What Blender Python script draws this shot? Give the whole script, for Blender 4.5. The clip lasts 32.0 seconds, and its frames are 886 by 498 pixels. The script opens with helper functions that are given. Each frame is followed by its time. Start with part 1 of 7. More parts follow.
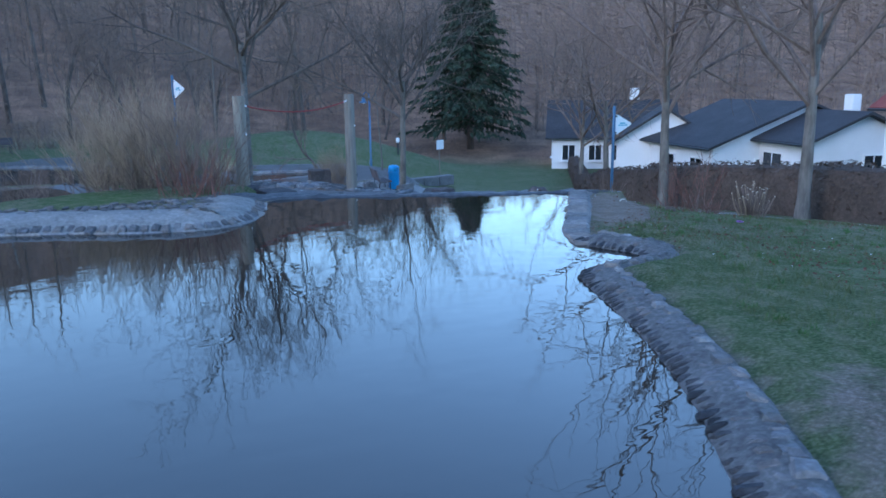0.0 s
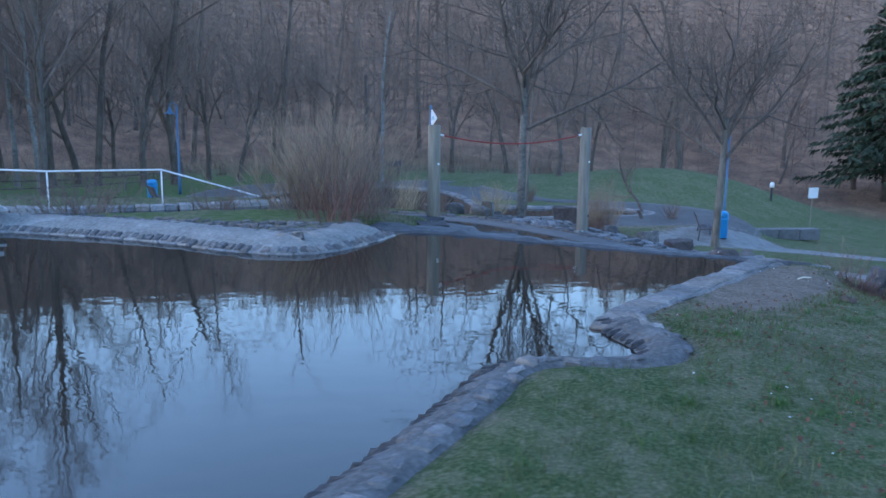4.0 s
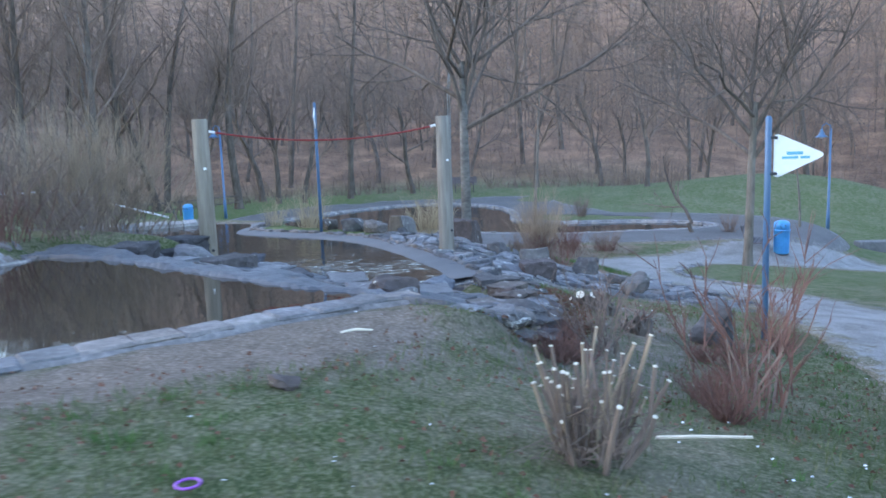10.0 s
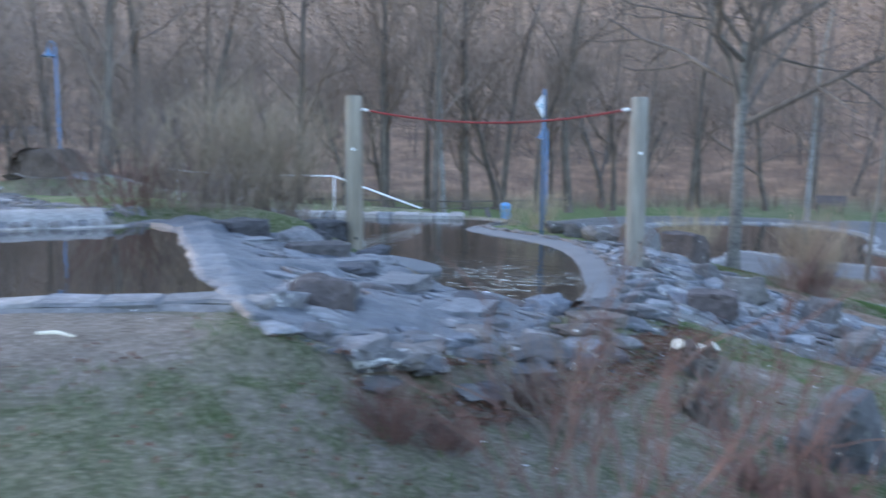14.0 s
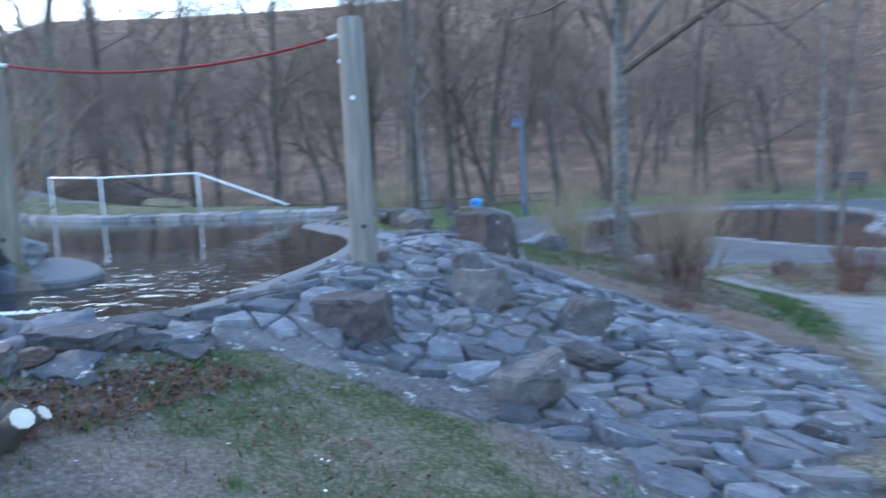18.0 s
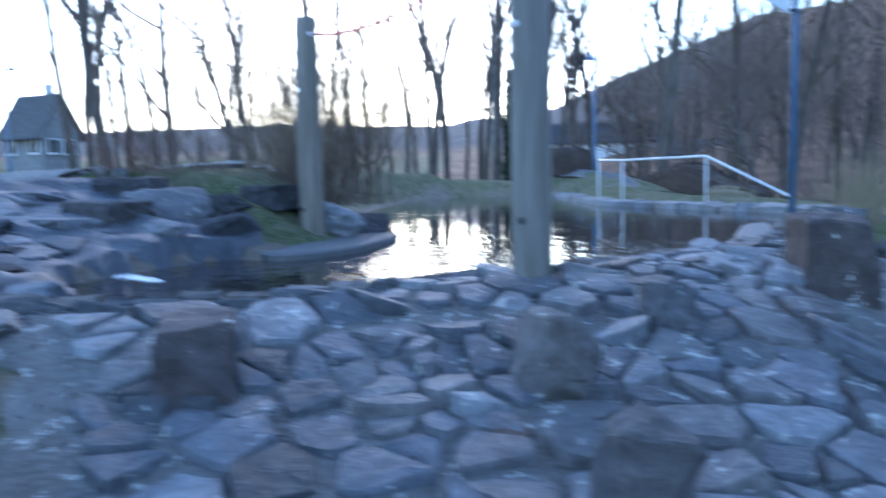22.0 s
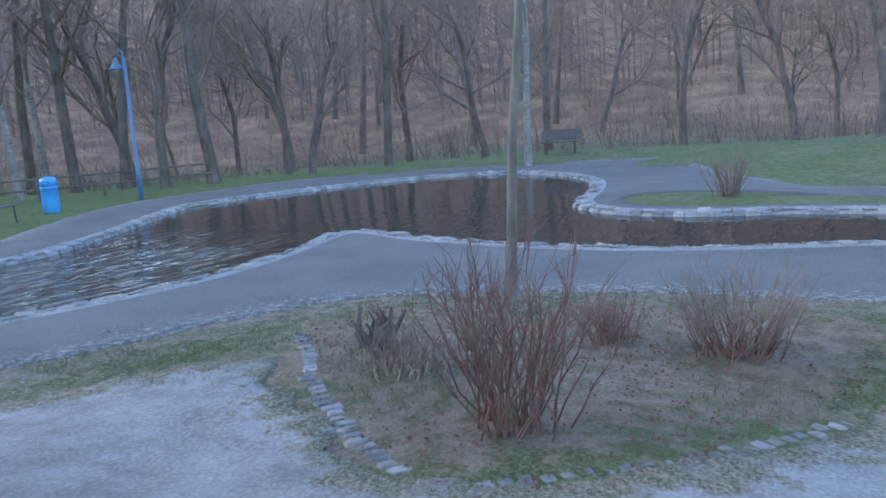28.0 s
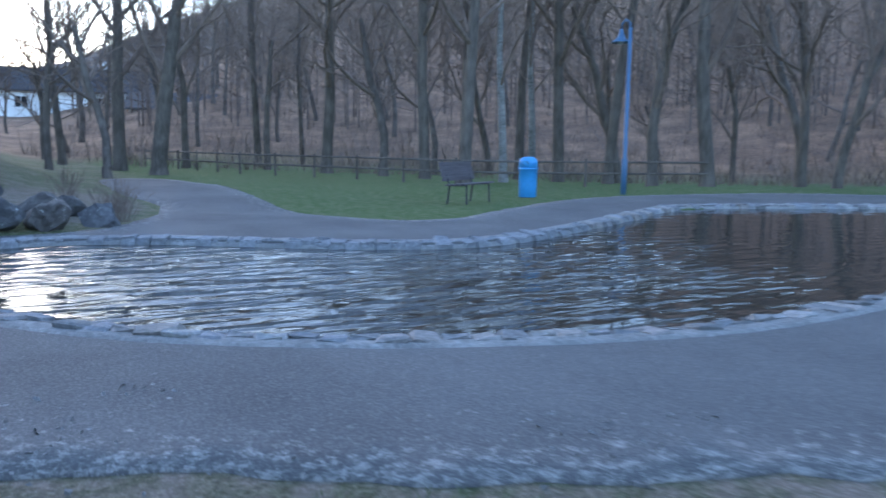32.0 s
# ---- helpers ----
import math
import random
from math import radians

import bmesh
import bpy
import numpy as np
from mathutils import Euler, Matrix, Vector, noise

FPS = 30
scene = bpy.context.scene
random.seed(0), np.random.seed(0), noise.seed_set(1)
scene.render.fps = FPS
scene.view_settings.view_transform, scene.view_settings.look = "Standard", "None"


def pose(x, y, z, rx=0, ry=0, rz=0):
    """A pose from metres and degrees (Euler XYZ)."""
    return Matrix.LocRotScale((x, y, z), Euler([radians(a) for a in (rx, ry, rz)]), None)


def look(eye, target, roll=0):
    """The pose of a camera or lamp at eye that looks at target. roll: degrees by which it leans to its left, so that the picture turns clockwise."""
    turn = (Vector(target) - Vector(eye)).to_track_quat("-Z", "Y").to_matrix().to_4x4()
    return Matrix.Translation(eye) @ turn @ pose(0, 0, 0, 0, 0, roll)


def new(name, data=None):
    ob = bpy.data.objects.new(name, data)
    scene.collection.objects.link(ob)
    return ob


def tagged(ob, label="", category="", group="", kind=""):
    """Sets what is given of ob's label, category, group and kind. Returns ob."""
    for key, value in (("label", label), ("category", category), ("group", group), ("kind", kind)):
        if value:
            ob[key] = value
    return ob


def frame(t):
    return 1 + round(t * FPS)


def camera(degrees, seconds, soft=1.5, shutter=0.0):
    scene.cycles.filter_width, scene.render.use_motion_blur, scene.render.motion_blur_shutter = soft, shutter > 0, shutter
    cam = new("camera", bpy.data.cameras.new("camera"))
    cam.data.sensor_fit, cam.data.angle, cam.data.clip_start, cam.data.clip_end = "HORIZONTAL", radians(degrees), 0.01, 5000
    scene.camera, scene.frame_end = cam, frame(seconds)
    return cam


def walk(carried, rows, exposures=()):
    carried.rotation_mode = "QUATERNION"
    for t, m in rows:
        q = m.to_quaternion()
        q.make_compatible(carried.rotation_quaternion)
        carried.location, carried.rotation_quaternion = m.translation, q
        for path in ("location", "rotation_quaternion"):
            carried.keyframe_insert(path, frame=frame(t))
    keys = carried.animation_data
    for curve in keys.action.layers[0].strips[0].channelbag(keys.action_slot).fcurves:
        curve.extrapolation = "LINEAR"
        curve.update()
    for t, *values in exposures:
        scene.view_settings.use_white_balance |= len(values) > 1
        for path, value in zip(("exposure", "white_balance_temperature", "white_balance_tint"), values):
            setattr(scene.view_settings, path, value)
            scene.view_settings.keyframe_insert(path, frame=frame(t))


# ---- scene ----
cam = camera(59.7, 32.0, soft=1.6, shutter=0.5)
PATH = [
    (0, (-4.797, -1.69, 1.728), (-3.803, -0.007, 1.308), -0.6),
    (0.5, (-4.285, -1.731, 1.685), (-3.385, -0.002, 1.24), 1.8),
    (1, (-3.778, -1.807, 1.648), (-3.177, 0.046, 1.196), 2.9),
    (1.5, (-3.278, -1.812, 1.676), (-2.762, 0.068, 1.23), 0.7),
    (2, (-2.838, -1.833, 1.742), (-2.28, 0.039, 1.316), 1.4),
    (2.5, (-2.281, -1.91, 1.769), (-1.875, 0.011, 1.392), 3.6),
    (4.5, (-0.099, -1.209, 1.619), (-0.151, 0.763, 1.289), -0.2),
    (5, (0.35, -1.038, 1.631), (0.231, 0.932, 1.306), -0.0),
    (5.5, (0.776, -0.761, 1.59), (0.502, 1.207, 1.357), -0.4),
    (6, (1.239, -0.503, 1.528), (1.133, 1.479, 1.28), -0.5),
    (6.5, (1.708, -0.231, 1.493), (1.681, 1.756, 1.269), -1.3),
    (7, (2.215, 0.056, 1.441), (1.949, 2.021, 1.179), -0.5),
    (7.5, (2.632, 0.352, 1.419), (2.294, 2.303, 1.137), -0.9),
    (8, (3.151, 0.703, 1.341), (2.647, 2.619, 1.066), 0.8),
    (8.5, (3.646, 1.061, 1.316), (3.17, 2.989, 1.082), -2.6),
    (9, (4.079, 1.507, 1.232), (3.657, 3.451, 1.022), -1.2),
    (9.5, (4.515, 1.895, 1.179), (4.026, 3.822, 0.961), -2.6),
    (10, (4.871, 2.442, 1.111), (4.436, 4.375, 0.836), -2.1),
    (10.5, (5.148, 2.913, 1.034), (4.171, 4.636, 0.761), -0.8),
    (11, (5.34, 3.383, 0.981), (4.239, 5.018, 0.646), -2.3),
    (11.5, (5.487, 3.647, 0.975), (4.159, 5.098, 0.613), 0.8),
    (12, (5.751, 3.918, 0.994), (4.325, 5.288, 0.693), 1.7),
    (12.5, (5.946, 4.244, 0.957), (4.551, 5.665, 0.771), 3.0),
    (13, (6.085, 4.647, 0.846), (4.699, 6.077, 0.657), 2.1),
    (13.5, (6.367, 5.012, 0.783), (4.848, 6.3, 0.594), 1.2),
    (14, (6.711, 5.403, 0.759), (5.419, 6.912, 0.524), 0.4),
    (14.5, (6.927, 5.93, 0.663), (5.705, 7.494, 0.411), -0.3),
    (15, (7.089, 6.462, 0.549), (5.825, 7.992, 0.297), -1.8),
    (15.5, (7.275, 7.046, 0.554), (6.026, 8.581, 0.269), -1.4),
    (17.5, (7.555, 9.433, 0.268), (6.392, 11.047, 0.066), -2.1),
    (18, (7.525, 9.942, 0.233), (6.131, 11.36, 0.014), -2.8),
    (18.5, (7.427, 10.538, 0.185), (5.77, 11.62, -0.104), -4.4),
    (19, (7.313, 11.045, 0.185), (5.501, 11.841, -0.102), -5.5),
    (19.5, (7.307, 11.6, 0.171), (5.383, 12.06, -0.126), -5.4),
    (20, (7.231, 12.078, 0.139), (5.262, 12.303, -0.134), -3.4),
    (20.5, (7.144, 12.568, 0.098), (5.167, 12.326, -0.089), -2.3),
    (21, (7.038, 13.04, 0.068), (5.073, 12.688, -0.057), -2.5),
    (21.5, (6.889, 13.538, 0.042), (4.925, 13.171, -0.057), -4.2),
    (22, (6.757, 14.011, -0.026), (4.768, 13.905, -0.207), -1.2),
    (22.5, (6.596, 14.499, -0.07), (4.621, 14.742, -0.269), -2.6),
    (23, (6.505, 14.923, -0.114), (4.527, 15.186, -0.24), -3.9),
    (23.5, (6.439, 15.437, -0.136), (4.484, 15.839, -0.266), -4.4),
    (24, (6.314, 15.926, -0.105), (4.461, 16.659, -0.271), -2.5),
    (24.5, (6.085, 16.534, -0.231), (4.435, 17.649, -0.413), -2.1),
    (25, (5.857, 16.967, -0.29), (4.328, 18.24, -0.493), -2.1),
    (25.5, (5.736, 17.385, -0.339), (4.279, 18.742, -0.524), -2.5),
    (26, (5.648, 17.752, -0.368), (4.291, 19.209, -0.56), -2.0),
    (26.5, (5.491, 18.16, -0.392), (4.355, 19.785, -0.656), -1.5),
    (28.5, (4.852, 20.069, -0.461), (3.973, 21.834, -0.792), -3.9),
    (29, (4.415, 20.501, -0.566), (3.305, 22.129, -0.912), -4.7),
    (29.5, (4.079, 20.886, -0.639), (2.684, 22.282, -0.963), -3.1),
    (30, (3.703, 21.225, -0.732), (2.294, 22.611, -1.038), -1.2),
    (30.5, (3.348, 21.493, -0.669), (1.855, 22.785, -0.984), -1.6),
    (31, (2.98, 21.959, -0.754), (1.382, 23.125, -1.05), -0.9),
    (31.5, (2.569, 22.329, -0.825), (0.909, 23.414, -1.089), 0.2),
    (32, (1.72, 22.521, -0.958), (-0.003, 23.5, -1.227), 0.8),
]
walk(cam, [(t, look(eye, target, roll)) for t, eye, target, roll in PATH],
     exposures=[(0, 1.97, 5550, 12), (2.5, 1.97, 5650, 13), (5, 2.4, 6200, 15), (9, 2.95, 7250, 18), (12, 2.95, 7150, 18), (15, 3.05, 7450, 19), (18, 2.95, 6800, 17), (20, 2.9, 6300, 15), (21, 2.8, 6050, 15), (22, 2.45, 5750, 15), (23, 2.6, 5850, 15), (24, 2.9, 6400, 16), (26, 2.95, 6950, 17), (29, 2.85, 6950, 17), (30, 2.75, 6700, 17), (32, 2.65, 6400, 15)])

# ---- light ----
SUN_AZ = radians(100)      # towards the west, left of +y
world = bpy.data.worlds.new("dusk_sky")
scene.world = world
world.use_nodes = True
wn, wl = world.node_tree.nodes, world.node_tree.links
wn.clear()
sky = wn.new("ShaderNodeTexSky")
sky.sky_type = "NISHITA"
sky.sun_disc = False
sky.sun_elevation = radians(14.0)
sky.sun_rotation = -SUN_AZ
sky.air_density, sky.dust_density, sky.ozone_density = 1.0, 0.3, 2.5
wbg = wn.new("ShaderNodeBackground")
wbg.inputs["Strength"].default_value = 0.15
wout = wn.new("ShaderNodeOutputWorld")
wl.new(sky.outputs[0], wbg.inputs["Color"])
wl.new(wbg.outputs[0], wout.inputs["Surface"])
sun = new("sun", bpy.data.lights.new("sun", "SUN"))
sun.data.energy, sun.data.angle, sun.data.color = 0.25, radians(25), (1.0, 0.86, 0.72)
sun.matrix_world = look((0, 0, 0), (math.sin(SUN_AZ), -math.cos(SUN_AZ), -0.35))


# ---- materials ----
def mat_base(name, rough=0.8, spec=0.5, metal=0.0):
    m = bpy.data.materials.new(name)
    m.use_nodes = True
    b = m.node_tree.nodes["Principled BSDF"]
    b.inputs["Roughness"].default_value = rough
    b.inputs["Specular IOR Level"].default_value = spec
    b.inputs["Metallic"].default_value = metal
    return m, m.node_tree.nodes, m.node_tree.links, b


def tex_noise(n, l, scale, detail=5.0, rough=0.55, vec=None, stretch=None, obj=False):
    t = n.new("ShaderNodeTexNoise")
    t.inputs["Scale"].default_value = scale
    t.inputs["Detail"].default_value = detail
    t.inputs["Roughness"].default_value = rough
    if vec is None:
        c = n.new("ShaderNodeTexCoord") if obj else n.new("ShaderNodeNewGeometry")
        vec = c.outputs["Object" if obj else "Position"]
    if stretch:
        mp = n.new("ShaderNodeMapping")
        mp.inputs["Scale"].default_value = stretch
        l.new(vec, mp.inputs["Vector"])
        vec = mp.outputs["Vector"]
    l.new(vec, t.inputs["Vector"])
    return t.outputs["Fac"]


def ramp(n, l, fac, stops):
    r = n.new("ShaderNodeValToRGB")
    els = r.color_ramp.elements
    while len(els) < len(stops):
        els.new(0.5)
    for e, (p, c) in zip(els, stops):
        e.position, e.color = p, (*c, 1) if len(c) == 3 else c
    l.new(fac, r.inputs["Fac"])
    return r.outputs["Color"]


def mixc(n, l, fac, a, b, mode="MIX"):
    m = n.new("ShaderNodeMix")
    m.data_type, m.blend_type = "RGBA", mode
    for key, v in ((0, fac), (6, a), (7, b)):
        if isinstance(v, (int, float)):
            m.inputs[key].default_value = v
        elif isinstance(v, tuple):
            m.inputs[key].default_value = (*v, 1)
        else:
            l.new(v, m.inputs[key])
    return m.outputs[2]


def bump(n, l, b, height, strength=0.4, dist=0.02):
    k = n.new("ShaderNodeBump")
    k.inputs["Strength"].default_value = strength
    k.inputs["Distance"].default_value = dist
    l.new(height, k.inputs["Height"])
    l.new(k.outputs["Normal"], b.inputs["Normal"])


def attr(n, name):
    a = n.new("ShaderNodeAttribute")
    a.attribute_name = name
    return a.outputs["Fac"]


def two_scale(name, dark, mid, light, fine=40.0, broad=3.0, rough=0.85, relief=0.5, dist=0.02, vary=0.0, spec=0.3, stretch=None, obj=False, lichen=0.0):
    """A surface with broad stains, fine grain and relief; vary: shade differs from piece to piece."""
    m, n, l, b = mat_base(name, rough, spec)
    f = tex_noise(n, l, fine, 6, 0.65, stretch=stretch, obj=obj)
    g = tex_noise(n, l, broad, 4, 0.55, stretch=stretch, obj=obj)
    c1 = ramp(n, l, f, [(0.3, dark), (0.52, mid), (0.75, light)])
    c2 = ramp(n, l, g, [(0.3, dark), (0.6, mid), (0.8, light)])
    col = mixc(n, l, 0.5, c1, c2)
    if vary:
        o = n.new("ShaderNodeObjectInfo")
        w = ramp(n, l, o.outputs["Random"], [(0.0, (1 - vary,) * 3), (0.45, (0.95, 0.98, 1.05)), (0.7, (1.12, 1.0, 0.92)), (1.0, (1 + vary,) * 3)])
        col = mixc(n, l, 1.0, col, w, "MULTIPLY")
    if lichen:
        spot = ramp(n, l, tex_noise(n, l, 7.0, 8, 0.72), [(0.66 - lichen, (0, 0, 0)), (0.7 - lichen, (1, 1, 1))])
        col = mixc(n, l, spot, col, ramp(n, l, f, [(0.35, (0.3, 0.3, 0.28)), (0.65, (0.6, 0.61, 0.58))]))
    l.new(col, b.inputs["Base Color"])
    bump(n, l, b, f, relief, dist)
    return m


def plain(name, col, rough=0.5, spec=0.5, metal=0.0, wear=0.12, scale=14.0):
    m, n, l, b = mat_base(name, rough, spec, metal)
    f = tex_noise(n, l, scale, 5, 0.6, obj=True)
    c = ramp(n, l, f, [(0.3, tuple(v * (1 - wear) for v in col)), (0.7, tuple(min(1, v * (1 + wear)) for v in col))])
    l.new(c, b.inputs["Base Color"])
    bump(n, l, b, f, 0.08, 0.004)
    return m


def ground_material():
    m, n, l, b = mat_base("ground_cover", 0.95, 0.15)
    fine = tex_noise(n, l, 38, 6, 0.7)
    mid = tex_noise(n, l, 5.5, 5, 0.6)
    broad = tex_noise(n, l, 0.7, 4, 0.55)
    grass = mixc(n, l, 0.5, ramp(n, l, fine, [(0.4, (0.042, 0.05, 0.026)), (0.5, (0.12, 0.122, 0.07)), (0.62, (0.33, 0.305, 0.22))]),
                 mixc(n, l, 0.5, ramp(n, l, mid, [(0.42, (0.04, 0.085, 0.02)), (0.5, (0.115, 0.125, 0.06)), (0.57, (0.28, 0.245, 0.185))]), ramp(n, l, broad, [(0.4, (0.045, 0.1, 0.024)), (0.52, (0.13, 0.135, 0.07)), (0.62, (0.25, 0.22, 0.165))])))
    dirt = mixc(n, l, 0.5, ramp(n, l, fine, [(0.38, (0.07, 0.056, 0.043)), (0.52, (0.2, 0.166, 0.138)), (0.66, (0.4, 0.35, 0.3))]),
                ramp(n, l, mid, [(0.3, (0.14, 0.11, 0.088)), (0.7, (0.31, 0.26, 0.22))]))
    lush = mixc(n, l, 0.5, ramp(n, l, fine, [(0.38, (0.035, 0.07, 0.02)), (0.5, (0.085, 0.14, 0.045)), (0.64, (0.18, 0.22, 0.1))]), ramp(n, l, mid, [(0.4, (0.05, 0.11, 0.028)), (0.52, (0.1, 0.14, 0.055)), (0.62, (0.19, 0.19, 0.1))]))
    grass = mixc(n, l, attr(n, "lush"), grass, lush)
    add = n.new("ShaderNodeMath")
    add.operation = "MULTIPLY_ADD"
    l.new(mid, add.inputs[0])
    add.inputs[1].default_value = 0.55
    l.new(attr(n, "bare"), add.inputs[2])
    worn = ramp(n, l, add.outputs[0], [(0.48, (0, 0, 0)), (0.72, (1, 1, 1))])
    col = mixc(n, l, worn, grass, dirt)
    litter = mixc(n, l, 0.5, ramp(n, l, mid, [(0.4, (0.11, 0.068, 0.047)), (0.6, (0.31, 0.19, 0.125))]),
                  ramp(n, l, tex_noise(n, l, 0.3, 8, 0.68), [(0.38, (0.08, 0.06, 0.05)), (0.5, (0.2, 0.125, 0.088)), (0.62, (0.37, 0.235, 0.16))]))
    col = mixc(n, l, attr(n, "wood"), col, litter)
    # Far spruce slopes; distance haze is put into this bluish grey colour.
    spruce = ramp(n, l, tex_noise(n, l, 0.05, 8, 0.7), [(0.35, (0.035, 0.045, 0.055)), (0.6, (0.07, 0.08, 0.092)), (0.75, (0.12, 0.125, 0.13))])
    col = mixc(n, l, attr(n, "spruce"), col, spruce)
    l.new(col, b.inputs["Base Color"])
    bump(n, l, b, fine, 0.8, 0.05)
    return m


def water_material(name, deep, wave, strength, dist=0.02, ior=1.75, stretch=(1.0, 1.6, 1.0), stir=None):
    m, n, l, b = mat_base(name, 0.02, 0.5)
    b.inputs["IOR"].default_value = ior
    c = tex_noise(n, l, 0.5, 3, 0.5)
    l.new(ramp(n, l, c, [(0.3, tuple(v * 0.8 for v in deep)), (0.7, deep)]), b.inputs["Base Color"])
    f = tex_noise(n, l, wave, 2, 0.45, stretch=stretch)
    g = tex_noise(n, l, wave * 0.23, 2, 0.5)
    h = n.new("ShaderNodeMath")
    h.operation = "MULTIPLY"
    l.new(f, h.inputs[0])
    l.new(g, h.inputs[1])
    high = h.outputs[0]
    if stir:
        d = n.new("ShaderNodeVectorMath")
        d.operation = "DISTANCE"
        d.inputs[1].default_value = stir[:3]
        l.new(n.new("ShaderNodeNewGeometry").outputs["Position"], d.inputs[0])
        r = n.new("ShaderNodeMapRange")
        r.inputs["From Min"].default_value, r.inputs["From Max"].default_value = 0.3, stir[3]
        r.inputs["To Min"].default_value, r.inputs["To Max"].default_value = stir[4], 1.0
        l.new(d.outputs["Value"], r.inputs["Value"])
        k = n.new("ShaderNodeMath")
        k.operation = "MULTIPLY"
        l.new(high, k.inputs[0])
        l.new(r.outputs["Result"], k.inputs[1])
        high = k.outputs[0]
    bump(n, l, b, high, strength, dist)
    return m


def bark_material(name, dark, light, bands=False):
    m, n, l, b = mat_base(name, 0.9, 0.2)
    f = tex_noise(n, l, 9, 6, 0.65, stretch=(1, 1, 0.25) if not bands else (0.8, 0.8, 1.7), obj=True)
    g = tex_noise(n, l, 1.3, 3, 0.5, obj=True)
    col = mixc(n, l, 0.4, ramp(n, l, f, [(0.35, dark), (0.65, light)]), ramp(n, l, g, [(0.35, dark), (0.65, light)]))
    l.new(col, b.inputs["Base Color"])
    bump(n, l, b, f, 0.6, 0.03)
    return m


M_GROUND = ground_material()
def gravel_material():
    """Pale trodden gravel, thinning into brown grassy soil along its verge."""
    m, n, l, b = mat_base("pale_gravel", 0.95, 0.2)
    f = tex_noise(n, l, 45, 7, 0.75)
    g = tex_noise(n, l, 1.8, 6, 0.65)
    col = mixc(n, l, 0.5, ramp(n, l, f, [(0.36, (0.1, 0.098, 0.095)), (0.52, (0.25, 0.247, 0.243)), (0.66, (0.5, 0.49, 0.48))]), ramp(n, l, g, [(0.35, (0.14, 0.132, 0.125)), (0.5, (0.25, 0.245, 0.24)), (0.65, (0.36, 0.355, 0.35))]))
    k = n.new("ShaderNodeMath")
    k.operation = "MULTIPLY_ADD"
    l.new(attr(n, "verge"), k.inputs[0])
    k.inputs[1].default_value = 0.34
    l.new(tex_noise(n, l, 4.5, 7, 0.7), k.inputs[2])
    w = ramp(n, l, k.outputs[0], [(0.66, (0, 0, 0)), (0.8, (1, 1, 1))])
    col = mixc(n, l, w, col, ramp(n, l, f, [(0.4, (0.06, 0.06, 0.035)), (0.5, (0.16, 0.145, 0.1)), (0.62, (0.33, 0.3, 0.24))]))
    l.new(col, b.inputs["Base Color"])
    bump(n, l, b, f, 0.7, 0.02)
    return m


M_GRAVEL = gravel_material()


def asphalt_material():
    """Worn asphalt with pale grit gathered along its verge and in stains."""
    m, n, l, b = mat_base("worn_asphalt", 0.88, 0.3)
    f = tex_noise(n, l, 60, 6, 0.7)
    g = tex_noise(n, l, 0.8, 5, 0.6)
    col = mixc(n, l, 0.5, ramp(n, l, f, [(0.36, (0.05, 0.05, 0.051)), (0.5, (0.1, 0.099, 0.101)), (0.66, (0.24, 0.235, 0.23))]), ramp(n, l, g, [(0.35, (0.07, 0.069, 0.07)), (0.65, (0.14, 0.137, 0.136))]))
    grit = tex_noise(n, l, 11, 7, 0.75)
    k = n.new("ShaderNodeMath")
    k.operation = "MULTIPLY_ADD"
    l.new(attr(n, "verge"), k.inputs[0])
    k.inputs[1].default_value = 0.16
    l.new(grit, k.inputs[2])
    w = ramp(n, l, k.outputs[0], [(0.62, (0, 0, 0)), (0.72, (1, 1, 1))])
    col = mixc(n, l, w, col, ramp(n, l, f, [(0.35, (0.14, 0.135, 0.128)), (0.65, (0.36, 0.35, 0.335))]))
    l.new(col, b.inputs["Base Color"])
    bump(n, l, b, f, 0.5, 0.01)
    return m


M_ASPHALT = asphalt_material()
M_SLATE = two_scale("blue_grey_slate", (0.062, 0.067, 0.074), (0.142, 0.152, 0.166), (0.32, 0.332, 0.35), 13, 2.2, 0.62, 0.9, 0.04, 0.55, 0.4, lichen=0.06)
M_SLATE_WET = two_scale("wet_slate", (0.036, 0.041, 0.048), (0.095, 0.104, 0.118), (0.21, 0.224, 0.24), 11, 2.0, 0.5, 0.9, 0.035, 0.4, 0.5)
M_MORTAR = two_scale("sandy_mortar", (0.07, 0.067, 0.064), (0.17, 0.165, 0.158), (0.34, 0.33, 0.315), 30, 2.5, 0.95, 0.8, 0.03, lichen=0.075)
M_ROCK = two_scale("lichened_basalt", (0.05, 0.048, 0.048), (0.12, 0.116, 0.115), (0.26, 0.255, 0.25), 11, 2.4, 0.85, 0.9, 0.04, 0.3, lichen=0.05)
M_ROCK_DARK = two_scale("dark_weathered_basalt", (0.03, 0.03, 0.033), (0.072, 0.072, 0.077), (0.17, 0.168, 0.172), 12, 2.4, 0.8, 0.9, 0.04, 0.3, lichen=0.02)
M_ROCK_WHITE = two_scale("white_spotted_basalt", (0.05, 0.048, 0.048), (0.12, 0.116, 0.115), (0.26, 0.255, 0.25), 16, 2.4, 0.85, 0.9, 0.04, 0.2, lichen=0.1)
M_BROWNROCK = two_scale("ochre_stained_stone", (0.07, 0.056, 0.045), (0.14, 0.114, 0.092), (0.24, 0.2, 0.165), 14, 2.5, 0.85, 0.7, 0.02)
M_REDROCK = two_scale("red_brown_sandstone", (0.05, 0.041, 0.04), (0.1, 0.083, 0.079), (0.2, 0.168, 0.16), 14, 3.0, 0.85, 0.8, 0.03, 0.15, lichen=0.04)
